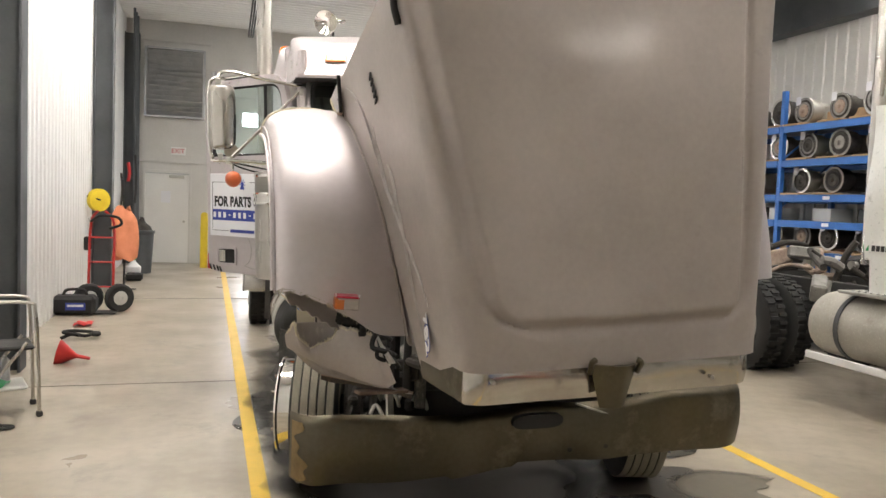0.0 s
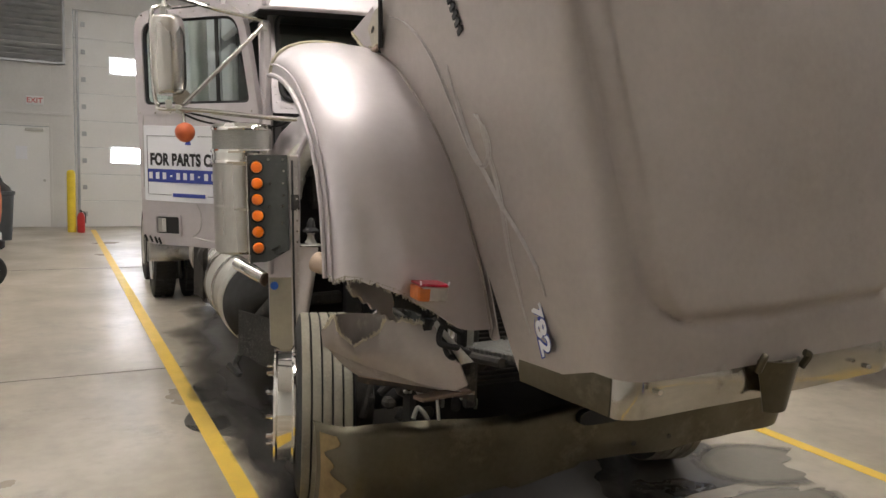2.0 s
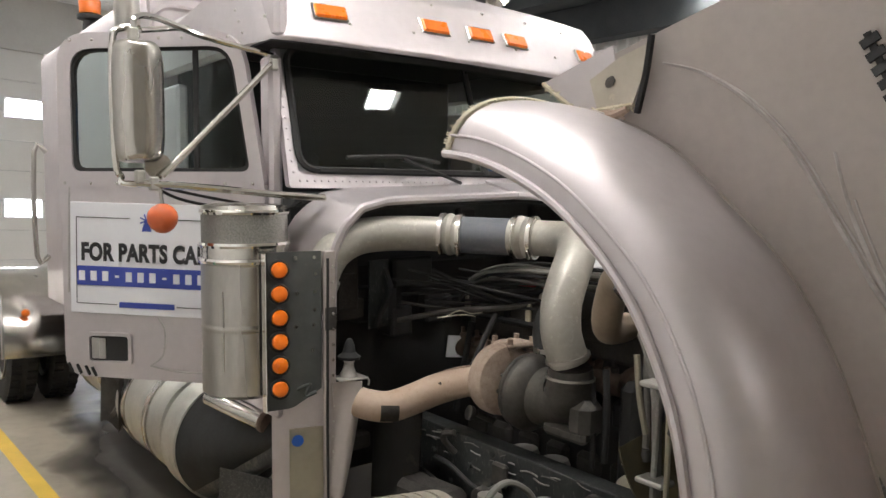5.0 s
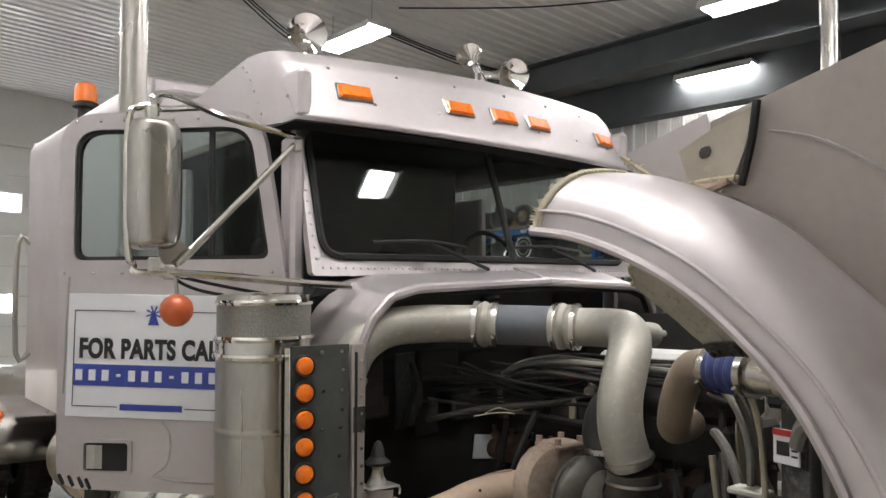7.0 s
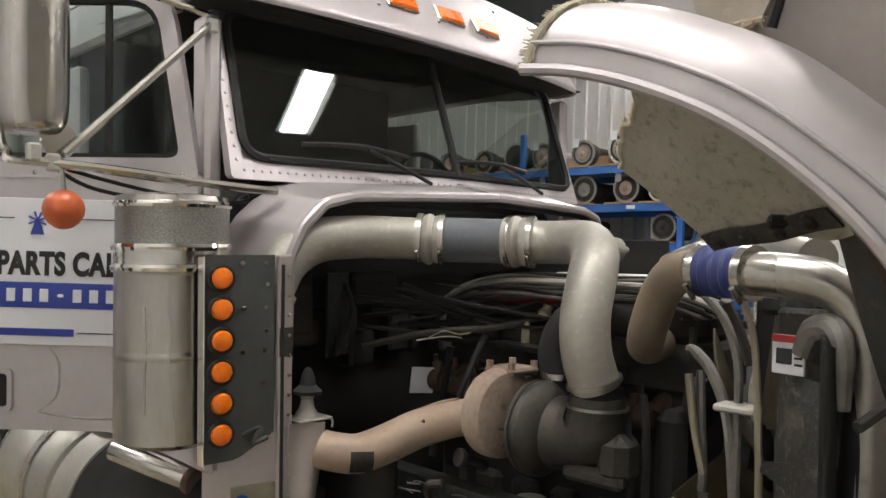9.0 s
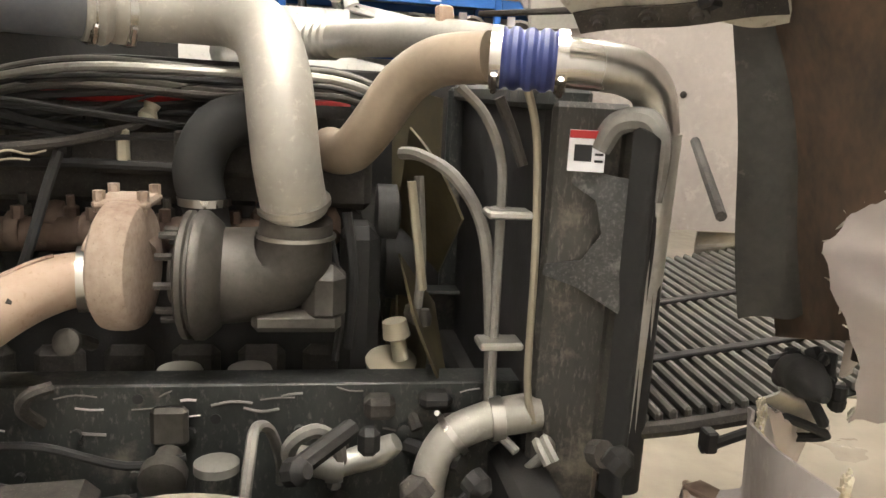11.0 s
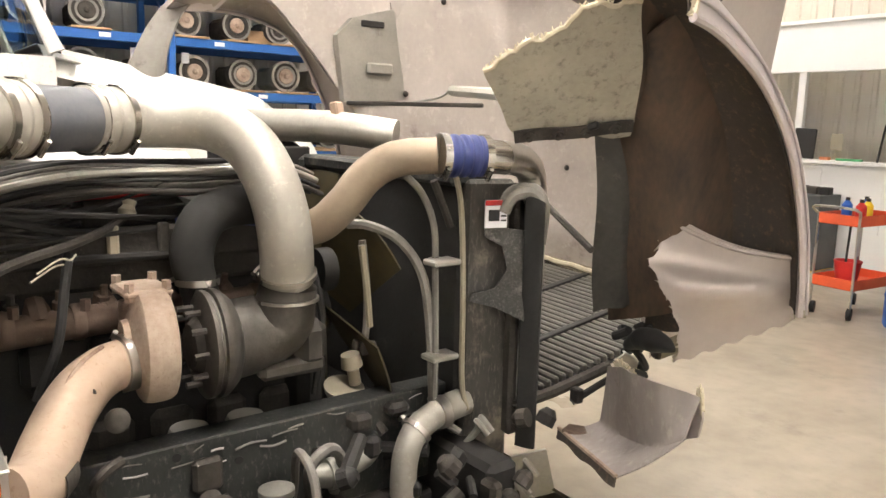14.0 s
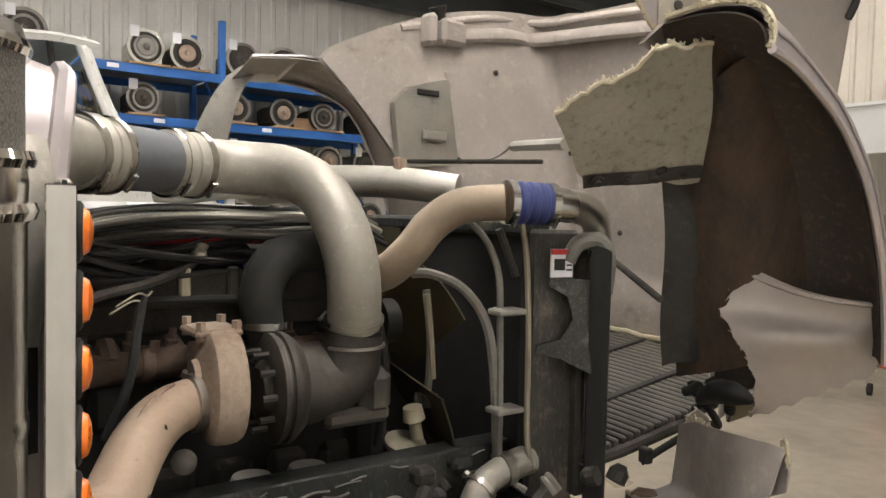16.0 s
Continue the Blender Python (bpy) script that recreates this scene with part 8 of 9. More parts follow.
def radiator():
    m = Mesh()
    m.box((CX + 0.02, 5.34, 1.18), (0.98, 0.10, 0.90), 0.012)
    ob = part("radiator", m, BLACK, truck, "dirty radiator core")
    part("side_tank", Mesh().box((0, 0, 0), (0.06, 0.17, 0.98), 0.012, pose(0.655, 5.295, 1.15, 0, 0, -13)), TANKB, ob, "dusty black radiator side tank")
    part("fan_shroud", Mesh().box((1.66, 5.60, 1.20), (0.02, 0.42, 1.0), 0.006), BLACK, ob, "black far side of the fan shroud")
    part("side_tank", Mesh().box((2 * CX - 0.62, 5.36, 1.17), (0.07, 0.17, 0.98), 0.012), RAILM, ob, "black radiator side tank")
    part("top_bar", Mesh().box((CX + 0.02, 5.36, 1.645), (1.0, 0.14, 0.05), 0.012), RAILM, ob, "black radiator top bar")
    fin = Mesh()
    for k in range(40):
        fin.box((CX + 0.02, 5.285, 0.76 + k * 0.021), (0.92, 0.012, 0.006), 0.001)
    tagged(part("core_fins", fin, CASTB, ob), kind="stuff")
    c = Mesh()
    c.box((0.60, 5.215, 1.22), (0.05, 0.05, 0.82), 0.012)
    part("cooler_tank", c, CASTB, ob, "dusty charge-cooler tank")
    # scuffed bracket plate with a bite out of it
    pl = [(0.611, 5.34, 1.503), (0.54, 5.205, 1.485), (0.525, 5.21, 1.34), (0.525, 5.245, 1.21), (0.575, 5.325, 1.255), (0.611, 5.39, 1.272), (0.611, 5.385, 1.295), (0.585, 5.315, 1.31), (0.57, 5.28, 1.37), (0.58, 5.295, 1.44), (0.611, 5.34, 1.47)]
    part("bracket_plate", Mesh().prism(pl, (-0.008, 0.004, 0)), SCUFF, ob, "scuffed black bracket plate")
    lb = pose(0.574, 5.328, 1.542, 0, 0, -13)
    part("warning_label", Mesh().box((0, 0, 0), (0.006, 0.075, 0.085), 0.001, lb), WHITEV, ob, "white and red warning label")
    part("label_head", Mesh().box((-0.004, 0, 0.034), (0.004, 0.075, 0.016), 0.001, lb), RED, ob)
    part("label_mark", Mesh().box((-0.004, 0.008, -0.004), (0.004, 0.036, 0.034), 0.001, lb), INK, ob)
    for k in range(3):
        part("label_bar", Mesh().box((-0.004, -0.025, 0.008 - 0.014 * k), (0.003, 0.018, 0.005), 0.001, lb), INK, ob)
    # rolled rubber baffle at the front edge
    bf = Mesh().sheet(lambda u, v: Vector((0.56 - 0.085 * math.sin(math.pi * (0.12 + 0.6 * u)), 5.25 - 0.045 * u, 0.80 + 0.80 * v - 0.03 * u * v)), 10, 12, 0.006)
    part("baffle_lining", bf, RUBBER, ob, "black rubber sheet beside the radiator")
    bf = Mesh().sheet(lambda u, v: Vector((0.565 - 0.025 * math.sin(math.pi * u * 1.2) - 0.01 * u, 5.20 - 0.05 * u + 0.02 * math.cos(4 * u), 0.78 + 0.80 * v - 0.04 * u * v)), 10, 12, 0.006)
    part("rubber_baffle", bf, RUBBER, ob, "black rubber radiator baffle")
    part("baffle_roll", Mesh().tube([(0.575, 5.30, 1.545), (0.56, 5.275, 1.60), (0.525, 5.225, 1.61), (0.505, 5.20, 1.56), (0.505, 5.20, 1.45)], [0.022, 0.026, 0.026, 0.022, 0.014], 10, 5), GREYHOSE, ob, "rolled edge of the baffle")
    part("torn_foot", Mesh().sheet(lambda u, v: Vector((0.50 - 0.05 * u, 5.24 - 0.10 * u + 0.05 * v, 0.62 + 0.16 * v + 0.02 * u)), 4, 4, 0.01), ALU, ob, "bent pale bracket foot")
    # lines tied to the side tank
    for pts, r, mt in ((((0.83, 5.64, 1.45), (0.82, 5.63, 1.32), (0.825, 5.625, 1.2), (0.83, 5.63, 1.12)), 0.012, GREYHOSE),
                       (((0.80, 5.66, 1.44), (0.80, 5.64, 1.3), (0.815, 5.62, 1.18)), 0.011, TANPANEL),
                       (((0.70, 5.58, 1.66), (0.69, 5.52, 1.6), (0.68, 5.48, 1.5), (0.675, 5.475, 1.35), (0.665, 5.475, 1.1), (0.66, 5.47, 0.92), (0.60, 5.42, 0.86)), 0.011, GREYHOSE),
                       (((0.85, 5.68, 1.50), (0.80, 5.64, 1.50), (0.74, 5.57, 1.46), (0.70, 5.51, 1.36), (0.685, 5.485, 1.2), (0.68, 5.47, 0.95)), 0.015, GREYHOSE),
                       (((0.62, 5.45, 1.66), (0.625, 5.42, 1.55), (0.625, 5.405, 1.3), (0.625, 5.40, 1.02), (0.62, 5.38, 0.92)), 0.009, TANPANEL),
                       (((0.66, 5.5, 1.64), (0.66, 5.47, 1.58), (0.65, 5.44, 1.5)), 0.012, CASTB)):
        part("cooling_line", Mesh().tube(pts, r, 8, 5), mt, ob, "line clipped beside the radiator")
    for z in (1.395, 1.10):
        cl = Mesh().box((0.655, 5.465, z), (0.07, 0.10, 0.018), 0.005)
        cl.lathe([(0.024, -0.01), (0.028, 0.0), (0.024, 0.01)], (0.672, 5.475, z), seg=14)
        part("line_clip", cl, ALU, ob, "metal line clip")
    en = Mesh()
    for d in ((0, 0), (0.025, 0.01), (-0.015, -0.02)):
        en.lathe([(0.014, 0), (0.018, 0.02), (0.012, 0.04)], (0.828 + d[0], 5.63 + d[1], 1.09), (0, 0.1, 1), 10)
    part("line_end", en, CASTA, ob, "line end fittings")
    lo = Mesh().tube([(0.66, 5.36, 0.93), (0.655, 5.42, 0.925), (0.65, 5.50, 0.91), (0.635, 5.57, 0.88), (0.625, 5.61, 0.81), (0.62, 5.62, 0.70)], [0.045, 0.045, 0.042, 0.042, 0.04, 0.04], 16, 5)
    part("lower_hose", lo, PIPE, ob, "dusty lower radiator hose")
    clamp(ob, (0.652, 5.46, 0.918), (0, 1, -0.1), 0.046, 0.03)
    clamp(ob, (0.64, 5.56, 0.885), (-0.1, 0.8, -0.6), 0.046, 0.016)
    return ob


Mesh.group = Matrix.Translation((-0.025, -0.045, -0.01))
radiator()
Mesh.group = None
m = Mesh().lathe([(0.03, 0), (0.03, 0.05), (0.05, 0.055), (0.05, 0.09), (0.03, 0.1)], (0.66, 6.14, 0.82), (-1, 0, -0.2), 14)
m.box((0.67, 6.14, 0.885), (0.03, 0.08, 0.09), 0.01)
part("shock_mount", m, CASTA, truck, "dusty shock mount bolted to the rail")
m = Mesh().tube([(0.67, 5.86, 0.80), (0.65, 5.80, 0.795), (0.65, 5.74, 0.80), (0.65, 5.68, 0.82), (0.64, 5.64, 0.85)], [0.03, 0.036, 0.03, 0.034, 0.022], 12, 5)
m.lathe([(0.045, -0.02), (0.048, 0), (0.045, 0.02)], (0.65, 5.78, 0.797), (0, 1, 0), 12)
part("steering_coupling", m, ALU, truck, "pale dusty steering coupling on the rail")
m = Mesh().tube([(0.66, 6.4, 0.9), (0.62, 6.42, 0.95), (0.60, 6.4, 0.99), (0.62, 6.36, 1.0)], 0.014, 8)
part("oil_pipe", m, CASTB, truck, "short curved pipe over the rail")
part("loop_hose", Mesh().tube([(0.64, 5.86, 0.76), (0.60, 5.88, 0.86), (0.60, 5.82, 0.90), (0.62, 5.77, 0.84), (0.65, 5.78, 0.74)], 0.017, 8), GREYHOSE, truck, "grey hose loop over the rail")

part("brake_hose", Mesh().tube([(0.40, 5.97, 0.66), (0.40, 5.96, 0.80), (0.445, 5.95, 0.91), (0.522, 5.944, 0.945), (0.605, 5.92, 0.90), (0.655, 5.90, 0.80), (0.67, 5.90, 0.74)], 0.012, 8, 6), GREYHOSE, truck, "grey hose looped over behind the wheel")
dm = part("damper", Mesh().lathe([(0.045, 0), (0.045, 0.30), (0.03, 0.31)], (0.50, 6.02, 0.56), (0.04, 0, 1), 18), RAILM, truck, "dark damper tube behind the wheel")
part("damper_cap", Mesh().lathe([(0.046, 0.30), (0.046, 0.318), (0.02, 0.325)], (0.50, 6.02, 0.56), (0.04, 0, 1), 18), ALU, dm, "pale cap")
t = Mesh().lathe([(0.05, -0.05), (0.17, -0.05), (0.19, -0.03), (0.19, 0.05), (0.15, 0.06), (0.05, 0.06)], (0.40, 6.0, 0.47), (0.97, -0.22, 0), 28)
part("brake_drum", t, CASTB, truck, "greasy brake drum behind the wheel")
t = Mesh().box((0, 0, 0), (0.16, 0.30, 0.26), 0.03, pose(0.56, 6.42, 0.66, 0, 0, 6))
t.lathe([(0.07, 0), (0.07, 0.05), (0.04, 0.09), (0.02, 0.16)], (0.56, 6.26, 0.70), (0, -1, 0.15), 16)
part("steering_gear", t, CASTB, truck, "greasy steering gear on the rail")
t = Mesh().tube([(0.55, 6.42, 0.52), (0.50, 6.35, 0.42), (0.42, 6.15, 0.36), (0.36, 6.02, 0.36)], [0.035, 0.03, 0.028, 0.035], 12, 5)
part("drag_link", t, BLACK, truck, "black steering drag link")
t = Mesh().lathe([(0.05, 0), (0.075, 0.01), (0.085, 0.05), (0.085, 0.10), (0.07, 0.14), (0.02, 0.15)], (0.52, 6.18, 0.62), (-0.3, 0.5, 0.6), 18)
part("brake_chamber", t, CASTB, truck, "dusty brake chamber")
# added black sheet that closes off the lit floor and keeps this space dark
part("under_cab_sheet", Mesh().sheet(lambda u, v: Vector((0.60 - 0.02 * math.sin(3 * u), 6.55 + 0.35 * u, 0.30 + 0.75 * v)), 6, 6, 0.008), BLACK, truck, "black sheet added to darken the space under the cab")
for k, (p, q) in enumerate((((0.64, 6.5, 0.86), (0.63, 6.1, 0.83)), ((0.63, 6.6, 0.78), (0.62, 6.2, 0.74)))):
    a, b = Vector(p), Vector(q)
    part("rail_hose", Mesh().tube([a, a.lerp(b, 0.3) + Vector((-0.02, 0, 0.015)), a.lerp(b, 0.7) + Vector((-0.015, 0, -0.02)), b], 0.010 + 0.003 * k, 8, 5), RUBBER, truck, "hose along the frame rail")
for k in range(22):
    y = 5.55 + 0.055 * k
    z = 0.74 + 0.05 * ((k * 7) % 5)
    if k % 3 == 0:
        part("rail_hole", Mesh().lathe([(0.012, 0), (0.012, 0.002)], (0.6925, y, z), (-1, 0, 0), 10), INK, truck, "dark bolt hole in the rail")

# ---- things in the aisle ----
def hand_truck():
    p = B @ Vector((-1.67, 12.9, 0))
    e = empty("hand_truck", p, "red hand truck with black tyres parked by the wall", "hand truck")
    xf = Matrix.Translation(p)
    m = Mesh()
    for s in (-1, 1):
        m.tube([xf @ Vector((s * 0.16, 0.10, 0.08)), xf @ Vector((s * 0.16, 0.14, 0.7)), xf @ Vector((s * 0.15, 0.20, 1.25)), xf @ Vector((s * 0.05, 0.12, 1.42))], 0.018, 8, 4)
    for z in (0.35, 0.7, 1.05):
        m.rod(xf @ Vector((-0.16, 0.13, z)), xf @ Vector((0.16, 0.13, z)), 0.012, 8)
    part("frame", m, RED, e, "red tube frame")
    m = Mesh().tube([xf @ Vector((-0.15, 0.2, 1.27)), xf @ Vector((0.0, 0.05, 1.36)), xf @ Vector((0.22, 0.05, 1.34)), xf @ Vector((0.26, 0.1, 1.24)), xf @ Vector((0.1, 0.18, 1.18))], 0.02, 8, 5)
    part("handle", m, BLACK, e, "black looped handle")
    part("toe_plate", Mesh().box((0, -0.08, 0.02), (0.5, 0.3, 0.015), 0.003, xf), BLACK, e)
    for s in (-1, 1):
        c = xf @ Vector((s * 0.20 + 0.05, 0.08, 0.20))
        w = part("wheel", Mesh().lathe([(0.10, -0.04), (0.17, -0.05), (0.2, -0.03), (0.2, 0.03), (0.17, 0.05), (0.10, 0.04)], c, (0.55, -0.84, 0), 28), TYRED, e, "black pneumatic wheel")
        part("hub", Mesh().lathe([(0.10, -0.045), (0.06, -0.05), (0.03, -0.06), (0.03, 0.06), (0.06, 0.05), (0.10, 0.045)], c, (0.55, -0.84, 0), 20), GREYW, w, "grey hub")
    q = B @ Vector((-1.95, 12.75, 0))
    e = empty("battery_pack", q, "black jump-start pack with a printed front on the floor", "battery pack")
    part("case", Mesh().box((q.x, q.y, 0.14), (0.55, 0.3, 0.26), 0.05), BLACK, e)
    part("front_print", Mesh().box((q.x + 0.03, q.y - 0.152, 0.13), (0.25, 0.004, 0.10), 0.001), BLUEINK, e, "dark blue printed label")
    part("print_bars", Mesh().box((q.x + 0.03, q.y - 0.156, 0.14), (0.2, 0.004, 0.03), 0.001), WHITEV, e, "pale bar of writing")
    part("handle", Mesh().tube([(q.x - 0.15, q.y, 0.26), (q.x - 0.1, q.y, 0.34), (q.x + 0.1, q.y, 0.34), (q.x + 0.15, q.y, 0.26)], 0.02, 8), BLACK, e)


hand_truck()


def wall_things():
    p = B @ Vector((-1.95, 15.4, 0))
    e = empty("hose_reel", p + Vector((0, 0, 1.55)), "yellow cable reel fixed to the wall", "reel")
    c = B @ Vector((-2.0, 15.3, 1.55))
    part("drum", Mesh().lathe([(0.17, -0.05), (0.19, -0.045), (0.19, 0.045), (0.17, 0.05), (0.05, 0.06)], c, (0.7, -0.7, 0), 28), YELRE, e)
    part("crank", Mesh().tube([c + Vector((0.05, -0.08, 0)), c + Vector((-0.08, -0.1, 0.04)), c + Vector((-0.16, -0.1, 0.06))], 0.014, 8), BLACK, e, "black crank handle")
    part("wall_bracket", Mesh().rod(c, B @ Vector((-2.19, 15.3, 1.55)), 0.03, 8), BLACK, e)
    p = B @ Vector((-1.62, 15.6, 0))
    e = empty("work_vest", p, "orange work garment hanging over a stand", "vest")

    def cloth(u, v):
        a = 2 * math.pi * u
        z = 0.55 + 0.87 * v
        r = 0.16 - 0.05 * (v - 0.4) ** 2 + 0.03 * math.sin(3 * a + 4 * v) - 0.06 * max(0, v - 0.8) / 0.2
        return Vector((p.x + 1.25 * r * math.cos(a), p.y + r * math.sin(a) * 0.8, z + 0.05 * math.sin(2 * a)))
    part("cloth", Mesh().sheet(cloth, 40, 24, 0.006), COAT, e, "", 60)
    m = Mesh()
    m.rod((p.x, p.y, 0), (p.x, p.y, 1.44), 0.02, 8)
    m.rod((p.x - 0.2, p.y, 0.012), (p.x + 0.2, p.y, 0.012), 0.012, 8)
    m.rod((p.x, p.y - 0.2, 0.012), (p.x, p.y + 0.2, 0.012), 0.012, 8)
    part("stand", m, BLACK, e, "black stand")
    p = B @ Vector((-1.55, 18.2, 0))
    e = empty("trash_can", p, "grey wheeled bin with bottles on top", "bin")
    part("body", Mesh().lathe([(0.19, 0.04), (0.24, 0.85), (0.26, 0.87), (0.26, 0.92), (0.2, 0.93)], p, seg=20), DARKST, e)
    part("bag", Mesh().lathe([(0.22, 0.90), (0.18, 1.0), (0.08, 1.08), (0.03, 1.2)], p, seg=14), CASTB, e, "dark bag")
    q = B @ Vector((-1.62, 17.3, 0))
    e = empty("jug", q, "white and green plastic jug on the floor", "jug")
    part("body", Mesh().lathe([(0.12, 0), (0.14, 0.05), (0.14, 0.25), (0.05, 0.34), (0.04, 0.38)], q, seg=16), WCLEAN, e)
    part("cap", Mesh().lathe([(0.05, 0.38), (0.05, 0.43), (0.02, 0.44)], q, seg=14), GREEN, e, "green cap")
    part("tray", Mesh().box((q.x + 0.05, q.y - 0.25, 0.08), (0.3, 0.2, 0.15), 0.03), BLACK, e)
    # tools and cables along the column
    for k, (dz, h, mt) in enumerate(((1.45, 0.6, CASTB), (1.9, 0.35, RED), (1.5, 0.9, RUBBER))):
        a = B @ Vector((-1.80 + 0.12 * k, 16.9 - 0.2, dz))
        thing("hanging_tool", Mesh().tube([a, a + Vector((0.02, 0, h * 0.5)), a + Vector((0, 0, h))], 0.03 if k == 1 else 0.02, 8), mt, "tool hanging on the column hook", "tool", "hanging tools")
    m = Mesh()
    for k in range(3):
        m.tube([B @ Vector((-1.8, 20.2 - 0.4 * k, 1.0)), B @ Vector((-1.82, 20.2 - 0.4 * k, 3.5)), B @ Vector((-1.85, 20.2 - 0.4 * k, 5.7))], 0.03, 6, 3)
    thing("conduit", m, DARKST, "dark conduits running up the corner column", "conduit", kind="structure")
    s = B @ Vector((-2.1, 14.6, 1.2))
    e = empty("wall_switch", s, "wall handle and lock box on the white wall", "switch")
    part("lever", Mesh().tube([s + Vector((0, 0.3, 0.05)), s + Vector((0.08, 0.1, 0.0)), s + Vector((0.1, -0.1, 0.08))], 0.02, 6), GALV, e)
    part("lock_box", Mesh().box((s.x, s.y + 0.2, s.z - 0.35), (0.1, 0.16, 0.22), 0.02), BLACK, e)


wall_things()


def folding_chair():
    p = Vector((-1.98, 7.72, 0))
    e = empty("folding_chair", p, "worn steel folding stool with a flat top", "stool")
    xf = Matrix.Translation(p) @ Matrix.Rotation(radians(20), 4, "Z")
    for sy in (-1, 1):
        t = Mesh()
        t.tube([xf @ Vector((0.20, sy * 0.19, 0.012)), xf @ Vector((0.19, sy * 0.19, 0.4)), xf @ Vector((0.17, sy * 0.19, 0.78)), xf @ Vector((0.12, sy * 0.19, 0.86)), xf @ Vector((-0.2, sy * 0.19, 0.87))], 0.014, 8, 4)
        part("front_leg", t, STEEL, e, "bent steel tube leg")
        t = Mesh().tube([xf @ Vector((-0.3, sy * 0.17, 0.012)), xf @ Vector((0.12, sy * 0.17, 0.56))], 0.013, 8, 1)
        part("rear_leg", t, STEEL, e)
        part("foot", Mesh().box((0.20, sy * 0.19, 0.02), (0.045, 0.045, 0.04), 0.008, xf), RUBBER, e, "black rubber foot")
    part("seat", Mesh().box((-0.03, 0, 0.52), (0.40, 0.36, 0.03), 0.012, xf), BLACK, e, "black seat board")
    part("lower_shelf", Mesh().box((-0.05, 0, 0.22), (0.36, 0.34, 0.025), 0.01, xf), GREYW, e, "grey step")
    for k, (x, y) in enumerate(((-0.08, 0.05), (0.0, 0.1))):
        c = xf @ Vector((x, y, 0.2325))
        g = empty("spray_can", c, "small blue and white spray can on the stool", "spray can", "spray cans")
        part("can", Mesh().lathe([(0.03, 0), (0.032, 0.005), (0.032, 0.15), (0.02, 0.17)], c, seg=14), BLUEDR if k == 0 else WCLEAN, g)
        part("nozzle", Mesh().lathe([(0.012, 0.17), (0.012, 0.19)], c, seg=8), WCLEAN, g)
    c = xf @ Vector((-0.12, -0.08, 0.2325))
    thing("green_rag", Mesh().sheet(lambda u, v: c + Vector((0.22 * u - 0.1, 0.2 * v - 0.1, 0.012 + 0.02 * abs(math.sin(7 * u + 3 * v)))), 10, 10, 0.004), GREEN, "crumpled dark green rag on the stool step", "rag")


folding_chair()


def floor_clutter():
    p = Vector((-1.90, 9.52, 0))
    e = empty("red_funnel", p, "red plastic funnel lying on the floor", "funnel")
    part("cone", Mesh().lathe([(0.13, 0), (0.125, 0.02), (0.03, 0.16), (0.02, 0.18), (0.016, 0.30)], p + Vector((-0.12, 0, 0.10)), (0.95, 0.05, -0.22), 20), RED, e)
    m = Mesh()
    q = Vector((-2.25, 10.75, 0.02))
    m.tube([q, q + Vector((0.1, 0.1, 0.03)), q + Vector((0.25, 0.02, 0.02)), q + Vector((0.3, 0.2, 0.03)), q + Vector((0.1, 0.25, 0.04)), q + Vector((0.0, 0.1, 0.05)), q + Vector((0.2, -0.05, 0.04))], 0.02, 8)
    m.box(q + Vector((0.35, 0.1, 0.03)), (0.1, 0.07, 0.06), 0.02)
    thing("air_hose", m, RUBBER, "black air hose coiled on the floor by the wall", "hose")
    thing("red_rag", Mesh().sheet(lambda u, v: Vector((-2.30 + 0.2 * u, 11.6 + 0.25 * v, 0.015 + 0.03 * abs(math.sin(5 * u + 4 * v)))), 8, 8, 0.005), RED, "crumpled red shop rag on the floor", "rag")
    thing("cable_end", Mesh().tube([(-2.0, 7.25, 0.012), (-1.87, 7.27, 0.012), (-1.83, 7.33, 0.012), (-1.95, 7.36, 0.012)], 0.011, 8), RUBBER, "black cable end on the floor", "cable")
    for k, (x, y, a) in enumerate(((1.53, 5.6, 14),)):
        thing("flat_scrap", Mesh().box((0, 0, 0.006), (0.26, 0.2, 0.004), 0.001, pose(x, y, 0.002, 0, 0, a)), ALU, "flat bare metal scrap on the floor", "scrap", "scrap sheets")
    thing("floor_mat", Mesh().box((0, 0, 0.0075), (0.5, 0.35, 0.015), 0.004, pose(0.55, 4.95, 0, 0, 0, 5)), GREYW, "pale absorbent pad on the floor", "pad")


floor_clutter()

